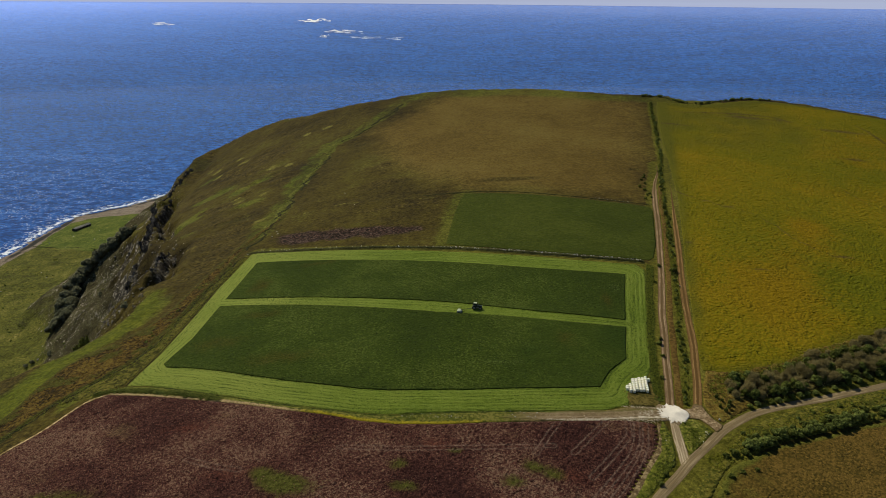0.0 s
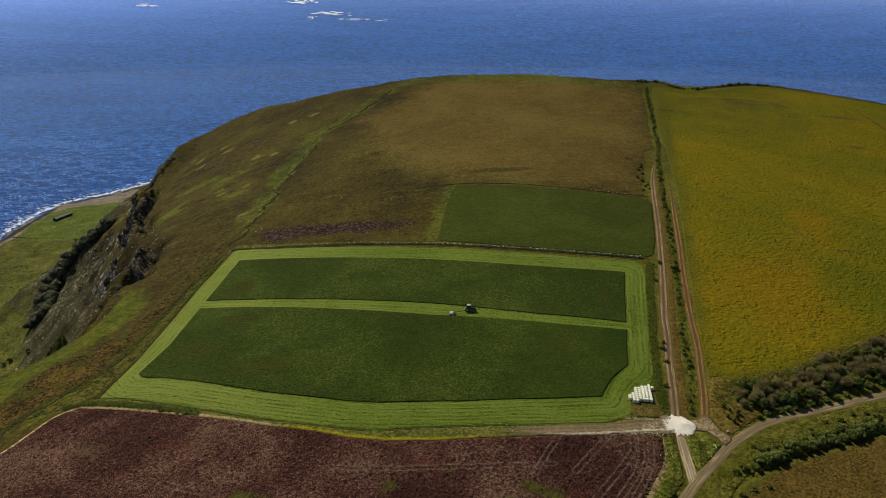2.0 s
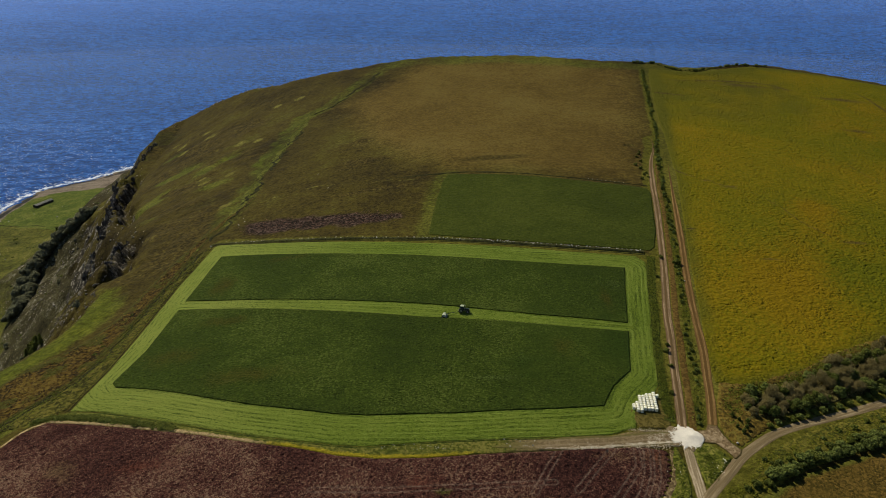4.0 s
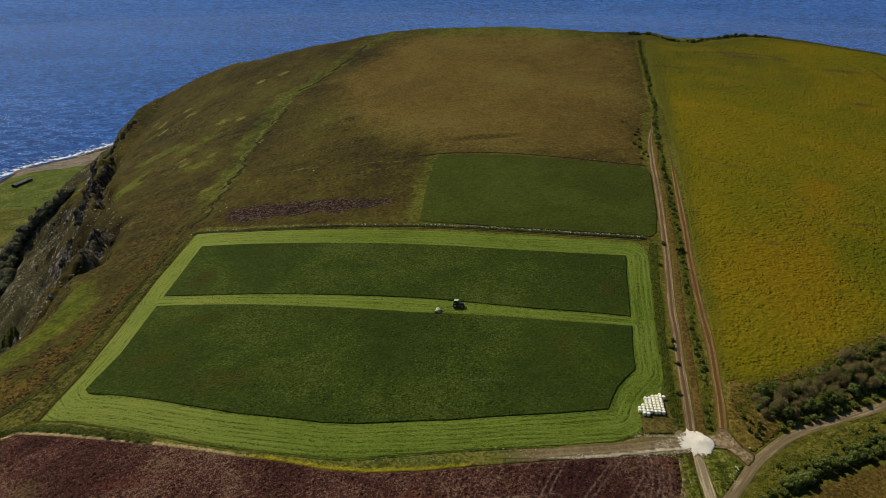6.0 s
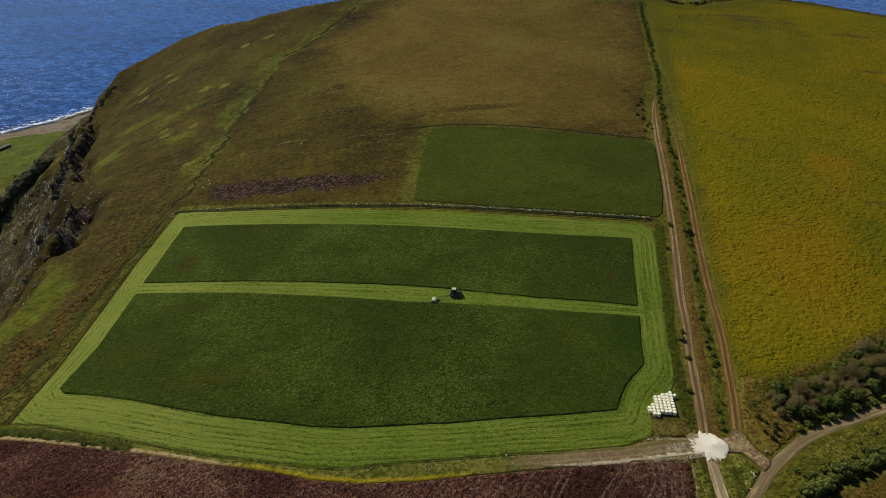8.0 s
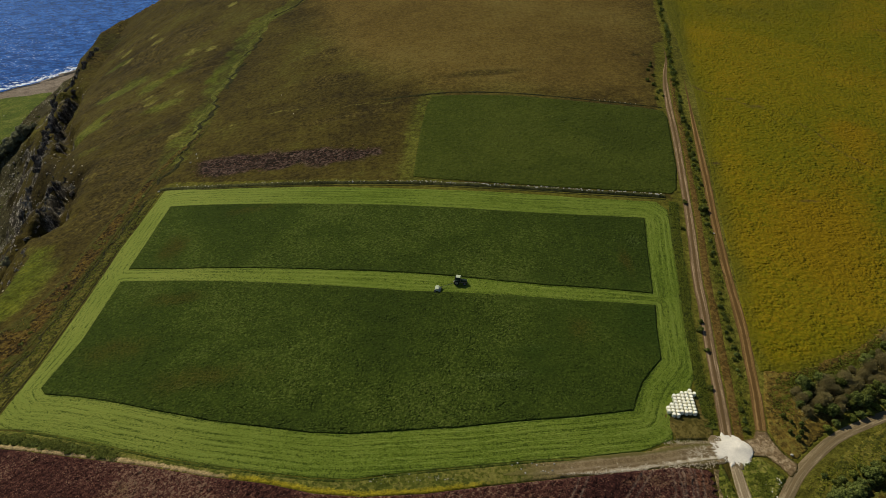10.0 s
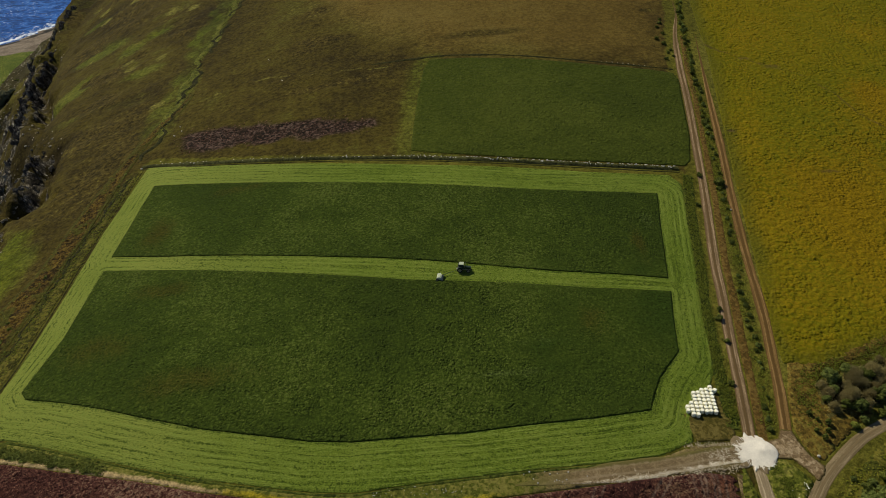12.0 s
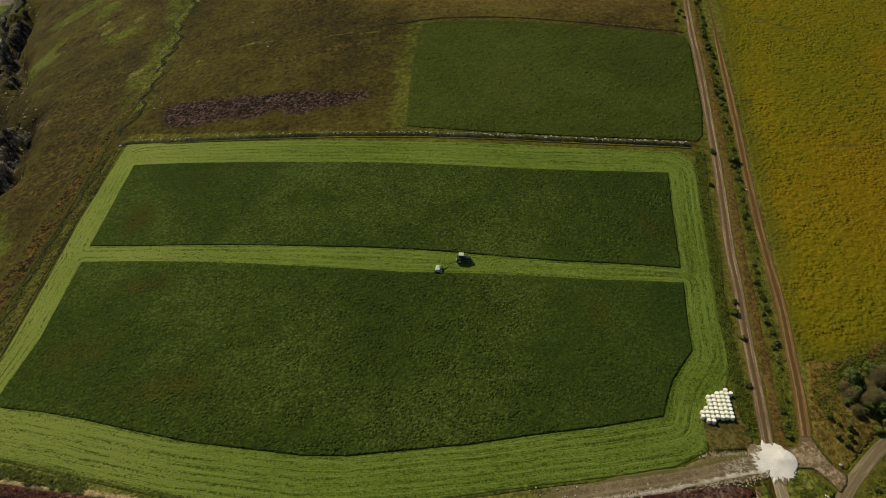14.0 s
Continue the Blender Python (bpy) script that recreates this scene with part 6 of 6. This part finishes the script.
crag = Nodes("crag_rock")
CRAG = crag.done(crag.mix(1.0, crag.ramp(crag.island(), [(0.0, (0.080, 0.068, 0.048)), (0.5, (0.190, 0.165, 0.125)), (1.0, (0.46, 0.41, 0.33))]), crag.ramp(crag.noise(0.9, 4, 0.7), [(0.3, (0.5, 0.5, 0.5)), (0.7, (1.2, 1.2, 1.2))]), "MULTIPLY"), 0.9, crag.bump(crag.noise(2.0, 4), 0.5, 0.2))
crag = Nodes("dark_crag_rock")
CRAG_DARK = crag.done(crag.mix(1.0, crag.ramp(crag.math("ADD", crag.math("MULTIPLY", crag.random(), 0.5), crag.math("MULTIPLY", crag.noise(0.5, 5, 0.7), 0.5)), [(0.2, (0.050, 0.043, 0.039)), (0.5, (0.100, 0.087, 0.075)), (0.8, (0.34, 0.31, 0.26))]), crag.ramp(crag.noise(1.4, 4, 0.7), [(0.3, (0.5, 0.5, 0.5)), (0.7, (1.2, 1.2, 1.2))]), "MULTIPLY"), 0.9, crag.bump(crag.noise(1.2, 4), 0.8, 0.5))
make_rocks()


def make_outcrop(seed):
    """A rib of upright, broken rock blocks."""
    rng = random.Random(seed)
    crop = tagged(new("rock_outcrop"), "pale broken rock outcrop on the cliff edge", "rock", "outcrops on the cliff edge")
    for _ in range(16):
        bm = bmesh.new()
        w, d, h = rng.uniform(0.6, 1.8), rng.uniform(0.6, 1.5), rng.uniform(1.2, 4.0)
        box(bm, (w, d, h), (0, 0, 0), 0.0, rng.uniform(0.5, 0.9))
        for v in bm.verts:
            v.co += Vector((rng.uniform(-0.25, 0.25), rng.uniform(-0.25, 0.25), rng.uniform(-0.5, 0.5)))
        bmesh.ops.transform(bm, verts=bm.verts, matrix=pose(rng.uniform(-1.8, 1.8), rng.uniform(-4.5, 4.5), rng.uniform(-0.6, 1.0), rng.uniform(-14, 14), rng.uniform(-22, 8), rng.uniform(0, 90)))
        part("rock", bm, CRAG, crop)
    return crop


def make_crag(seed):
    """A jagged stretch of rock wall: tall leaning slabs, broken at the top."""
    rng = random.Random(seed)
    wall = tagged(new("rock_crag"), "dark jagged rock wall of the sea cliff", "cliff rock", "crags along the cliff")
    for _ in range(18):
        bm = bmesh.new()
        w, d, h = rng.uniform(1.2, 3.6), rng.uniform(1.0, 3.0), rng.uniform(3.0, 9.0)
        box(bm, (w, d, h), (0, 0, h * 0.25), 0.0, rng.uniform(0.35, 0.85))
        bmesh.ops.subdivide_edges(bm, edges=bm.edges[:], cuts=1)
        for v in bm.verts:
            v.co += Vector((rng.uniform(-0.4, 0.4), rng.uniform(-0.4, 0.4), rng.uniform(-0.7, 0.7)))
        bmesh.ops.transform(bm, verts=bm.verts, matrix=pose(rng.uniform(-3.5, 3.0), rng.uniform(-5.5, 5.5), rng.uniform(-2.0, 0.5), rng.uniform(-12, 12), rng.uniform(-24, 4), rng.uniform(0, 90)))
        part("slab", bm, CRAG_DARK, wall)
    return wall


OUTCROPS = [make_outcrop(s) for s in range(3)]
CRAGS = [make_crag(s + 20) for s in range(3)]
crop_at = random.Random(8)
RIBS = (([(-164.5, 404), (-162, 387), (-159.7, 372), (-158, 361), (-158.5, 353), (-160, 346)], 2.6, 0.42), ([(-155.8, 335), (-152, 327), (-151, 320)], 2.6, 0.6), ([(-222, 455), (-219, 441)], 5, 0.9), ([(-212, 486), (-204, 462), (-200, 447), (-205, 443)], 4, 0.8),
        ([(-214, 438), (-212, 430)], 3, 0.8), ([(-211, 442), (-206, 434)], 4, 0.7), ([(-232, 456), (-228, 446)], 4, 0.8), ([(-194, 380), (-199, 374), (-202, 372)], 4, 0.8), ([(-186, 350), (-179, 346), (-174, 334)], 4, 0.7), ([(-196, 361), (-200, 370)], 4, 0.7),
        ([(-156, 322), (-155, 316)], 3, 0.5), ([(-151, 368), (-156, 367)], 3, 0.35), ([(-200, 422), (-208, 436)], 4, 0.8), ([(-178, 395), (-190, 415), (-200, 428)], 6, 0.8), ([(-160, 312), (-157, 300)], 5, 0.5), ([(-176, 372), (-182, 392)], 5, 0.7), ([(-170, 352), (-175, 366)], 5, 0.6))
CLIFF = (([(-254, 600), (-248, 578), (-240, 556), (-232, 534), (-223, 510), (-214, 486), (-206, 464), (-201, 446)], 3.4, 0.66), ([(-243, 602), (-240, 588), (-236, 572), (-229, 548), (-220, 520), (-210, 488)], 5, 0.5), ([(-243, 664), (-244, 645), (-245, 620), (-248, 602)], 2.6, 0.52), ([(-212, 470), (-207, 452), (-208, 440), (-208, 430)], 5, 0.6), ([(-170, 412), (-167.5, 396), (-163.5, 376), (-161, 360)], 5, 0.36))
for line, gap, size, kinds in [(*r, OUTCROPS) for r in RIBS] + [(*r, CRAGS) for r in CLIFF]:
    for p in spline(line, gap):
        x, y = p[0] + crop_at.uniform(-1.5, 1.5), p[1] + crop_at.uniform(-2, 2)
        kind, m = crop_at.choice(kinds), pose(x, y, land(x, y) - 0.2, 0, 0, crop_at.uniform(-30, 30)) @ Matrix.Scale(size * crop_at.uniform(0.7, 1.3), 4)
        if kind.get("placed"):
            copy_thing(kind, m)
        else:
            kind["placed"], kind.matrix_basis = 1, m

# ---- moor ditch and field boundary ----
# Near black: shade down in a ditch is painted in; the strips lie flat.
DITCH = turf("ditch_in_shade", [(0, (0.013, 0.014, 0.005)), (1, (0.036, 0.035, 0.011))], 0.2, 0.9, 3, 0.6, 0.3)
for k, bit in enumerate(([(-105.5, 357), (-103, 366), (-101.2, 374.4)], BURN[3:5], [(-99.5, 404), (-97.5, 429), (-97, 446)], [(-96, 455), (-93, 473.5), (-91.6, 488)], [(-90, 500), (-86, 525)], [(-79, 557), (-68, 564), (-60, 577)], [(-57, 581), (-43, 605), (-34, 622)])):
    bit = [(a + 1.3 * math.sin(0.55 * b + k) + 1.6 * math.sin(0.17 * b + 2 * k), b) for a, b in spline(bit, 3.0)]
    tagged(ribbon("moor_ditch", bit, 1.2, 0.26, DITCH, 0.0, 0.5, 5, 0.9, "narrow dark ditch winding up the moor", 8 + k), group="stretches of moor ditch")
ribbon("ditch_grass", [(a - 2.4 + 1.5 * math.sin(0.19 * b) + 0.8 * math.sin(0.47 * b), b) for a, b in spline(BURN[3:12], 4.0)], 2.0, 0.14, turf("marsh_grass", [(0, (0.046, 0.052, 0.009)), (0.5, (0.086, 0.092, 0.015)), (1, (0.136, 0.138, 0.026))], 0.15, 0.5, 1.6, 1.0, 1.0, contrast=0.6), 0.0, 0.5, 7, 0.98, "pale green rushes along the moor ditch", 41)
ribbon("slope_ditch", [(a + 0.8 * math.sin(0.4 * b) + 0.5 * math.sin(1.1 * b), b) for a, b in spline(SLOPE_DITCH, 2.0)], 0.85, 0.12, DITCH, 0.0, 0.5, 5, 0.98, "dark narrow ditch between heather and grass", 14)
ribbon("boundary_ditch", [(-30, 402), (14, 402.2), (31, 400.3), (51, 396), (72, 389.8), (91.5, 384), (108, 379.6), (117, 377)], 0.8, 0.14, DITCH, 0.0, 0.5, 5, 0.9, "dark overgrown ditch behind the pasture", 9)
ribbon("field_ditch", [(-114.6, 222), (-113.4, 231), (-111, 244.4), (-108.8, 272), (-106.8, 308.6), (-102, 350.5)], 0.32, 0.10, DITCH, 0.0, 0.5, 5, 0.5, "dark narrow ditch beside the hay field", 10)
ribbon("bank_ditch", [(p[0], p[1] - 1.9) for p in WALL_LINE], 0.32, 0.11, DITCH, 0.0, 0.5, 5, 0.4, "dark narrow ditch below the stone bank", 12)

def low_ribbon(name, line, half, label):
    pts = spline(line, 3.0)
    x, y = np.repeat(pts[:, 0], 3), (pts[:, 1, None] + np.array([-half, 0, half])[None] * (0.6 + 0.8 * fbm(pts[:, 0], pts[:, 1], 9, 2, 5))[:, None]).ravel()
    z = height(x, y)[0] + np.tile([0.05, 0.5, 0.05], len(pts))
    return tagged(mesh_object(name, np.column_stack([x, y, z]), grid_faces(3, len(pts)), DITCH), label, "field bank", kind="structure")


low_ribbon("shore_bank", [(-486, 783), (-479, 780), (-444, 769.5), (-431, 771), (-400, 762), (-385, 757)], 1.0, "dark low bank across the shore grass")

# ---- lime heap where the tracks meet ----
heap_rng, HEAP = random.Random(12), []
for k in range(110):
    a = 2 * math.pi * k / 110
    calm = ease(math.cos(a - 0.1), -0.1, 0.6)
    reach = 1.0 + (1 - calm) * heap_rng.choice((-0.22, -0.12, 0.0, 0.12, 0.3)) * heap_rng.uniform(0.5, 1.3)
    HEAP.append((77.0 + 4.8 * math.cos(a) * reach, 196.7 + 3.4 * math.sin(a) * reach * (1.25 if abs(math.sin(a)) > 0.8 else 1)))
dust = Nodes("lime_dust")
veil = dust.math("ADD", dust.attr("thick"), dust.math("MULTIPLY", dust.math("SUBTRACT", dust.math("ADD", dust.math("MULTIPLY", dust.noise(0.9, 4, 0.7), 0.6), dust.math("MULTIPLY", dust.noise(3.0, 4, 0.75), 0.4)), 0.5), 2.4))
DUST = dust.done(dust.mix(dust.span(veil, 0.40, 0.66), dust.ramp(dust.noise(1.5, 4, 0.7), [(0.3, (0.150, 0.108, 0.056)), (0.7, (0.240, 0.182, 0.106))]), (0.68, 0.63, 0.54)), 0.95, dust.bump(dust.noise(2.5, 4, 0.7), 0.5, 0.2), specular=0.1)
APRON = [(76.0 + (5.6 + 1.5 * math.sin(3 * a + 1) + 0.8 * math.sin(7 * a)) * math.cos(a), 196.2 + (4.2 + 0.9 * math.sin(4 * a) + 0.5 * math.sin(9 * a + 2)) * math.sin(a)) for a in [2 * math.pi * k / 60 for k in range(60)]]
tagged(patch("lime_dust", APRON, 0.4, 0.14, DUST, lumps(1.2, 0.12, 83, fade=1.5), 0.1, {"thick": lambda x, y, d: np.clip(d / 4.0, 0, 0.8)}), "lime dust trodden into the ground where tracks meet", "ground", kind="structure")
tagged(patch("lime_mound", HEAP, 0.25, 0.19, LIME, lambda x, y, d: 0.6 * np.exp(-(((x - 79) / 2.4) ** 2 + ((y - 197.2) / 1.9) ** 2)) * (0.7 + 0.6 * fbm(x, y, 1.5, 3, 82)) + 0.12 * fbm(x, y, 0.8, 3, 81) * np.clip(d, 0, 1), 0.15),
       "pile of white lime spilled where tracks meet", "pile")


def make_strokes(name, strokes, material, label, category, lift=0.17):
    """Thin ragged strokes lying on the ground: (x, y, direction, length, width)."""
    rng, v, f = np.random.default_rng(17), [], []
    for x, y, turn, length, wide in strokes:
        ux, uy, base, n = math.cos(turn), math.sin(turn), len(v), 4
        for side in (-1, 1):
            for k in range(n):
                t = k / (n - 1)
                w = side * wide * (1 - t) ** 0.7 * rng.uniform(0.6, 1.2) + 0.01 * side
                px, py = x + ux * length * t - uy * w, y + uy * length * t + ux * w
                v.append((px, py, ground_z(px, py) + lift + 0.03 * math.sin(3.1 * t)))
        f += [[base + k, base + k + 1, base + n + k + 1, base + n + k] for k in range(n - 1)]
    return tagged(mesh_object(name, v, f, material, smooth=False), label, category, kind="stuff")


spill = random.Random(18)
splash = []
for k in range(130):
    a = radians(spill.uniform(70, 320))
    q = spill.uniform(0.7, 1.12)
    splash.append((77.0 + 4.8 * math.cos(a) * q, 196.7 + 3.6 * math.sin(a) * q, a + spill.uniform(-0.3, 0.3), spill.uniform(0.2, 0.8) * (1.6 if abs(a - 3.1) < 0.5 else 1), spill.uniform(0.06, 0.15)))
make_strokes("lime_splash", splash, LIME, "white lime splashed out over the tracks", "lime", 0.22)
dusty = plain("dusty_lime", (0.42, 0.355, 0.25), 0.95, 0.35, 1.5)
edge = [(spill.uniform(60, 74), 198.7 + spill.gauss(0, 0.35), radians(spill.uniform(60, 125)), spill.uniform(0.3, 0.9), spill.uniform(0.03, 0.07)) for _ in range(110)]
edge += [(x, 192.6 + 0.045 * (x - 60) + spill.gauss(0, 0.55), radians(spill.uniform(0, 360)), spill.uniform(0.25, 0.8), spill.uniform(0.05, 0.13)) for x in (spill.triangular(38, 73, 70) for _ in range(260))]
make_strokes("lime_spill", edge, dusty, "pale straw scattered along the lane edge", "straw", 0.21)

# ---- long shed by the shore ----
ROOF = plain("weathered_grey_roof", (0.22, 0.22, 0.21), 0.7, 0.3, 0.8)
WALL_DARK = plain("dark_shed_wall", (0.035, 0.033, 0.03), 0.8, 0.3, 0.8)


def make_shed():
    s = tagged(new("shed"), "long low grey shed on the shore grass", "shed")
    n, w, h = 25.0, 6.0, 3.0
    part("wall", box(bmesh.new(), (n, w, h), (0, 0, h / 2)), WALL_DARK, s, "dark boarded walls")
    for sy in (-1, 1):
        bm = bmesh.new()
        c = [bm.verts.new(p) for p in ((-n / 2 - 0.4, sy * (w / 2 + 0.4), h - 0.15), (n / 2 + 0.4, sy * (w / 2 + 0.4), h - 0.15), (n / 2 + 0.4, 0, h + 1.0), (-n / 2 - 0.4, 0, h + 1.0))]
        bmesh.ops.solidify(bm, geom=[bm.faces.new(c)], thickness=0.15)
        part("roof", bm, ROOF, s, "weathered grey sheet roof")
    for k in range(4):
        part("door", box(bmesh.new(), (3.0, 0.12, 2.3), (-9 + 6 * k, -w / 2 - 0.07, 1.15), 0.02), BARK, s, "brown shed door")
    s.matrix_basis = pose(-459.3, 848, land(-459.3, 848) - 0.2, 0, 0, 72)
    return s


make_shed()

# ---- breaking waves far out ----
FOAM = plain("white_foam", (0.85, 0.87, 0.88), 0.8, 0.08, 0.02)


def make_breaker(x, y, wide, deep, seed):
    rng, v, f = np.random.default_rng(seed), [], []
    for _ in range(16):
        cx, cy, n = x + rng.normal() * wide * 0.35, y + rng.normal() * deep * 0.4, 9
        rx, ry, base = wide * rng.uniform(0.06, 0.25), deep * rng.uniform(0.05, 0.16), len(v)
        for k in range(n):
            a, q = 2 * math.pi * k / n, rng.uniform(0.5, 1.2)
            v.append((cx + rx * q * math.cos(a), cy + ry * q * math.sin(a)))
        f.append(list(range(base, base + n)))
    p = np.array(v)
    far = np.clip((np.hypot(p[:, 0], p[:, 1]) - 2500) / 2400, 0, 1)
    z = SEA_LEVEL + 238 * (1.25 * far - 0.25 * far * far) * far**0.35 + 2.5
    return tagged(mesh_object("breaking_wave", np.column_stack([p, z]), f, FOAM, smooth=False), "white foam of waves breaking on a reef", "wave foam", kind="stuff")


for k, (x, y, w, d) in enumerate(((-1441, 3748, 90, 60), (-712, 4048, 120, 170), (-513, 3717, 150, 90), (-326, 3554, 150, 40), (-577, 3569, 40, 50))):
    make_breaker(x, y, w, d, k)
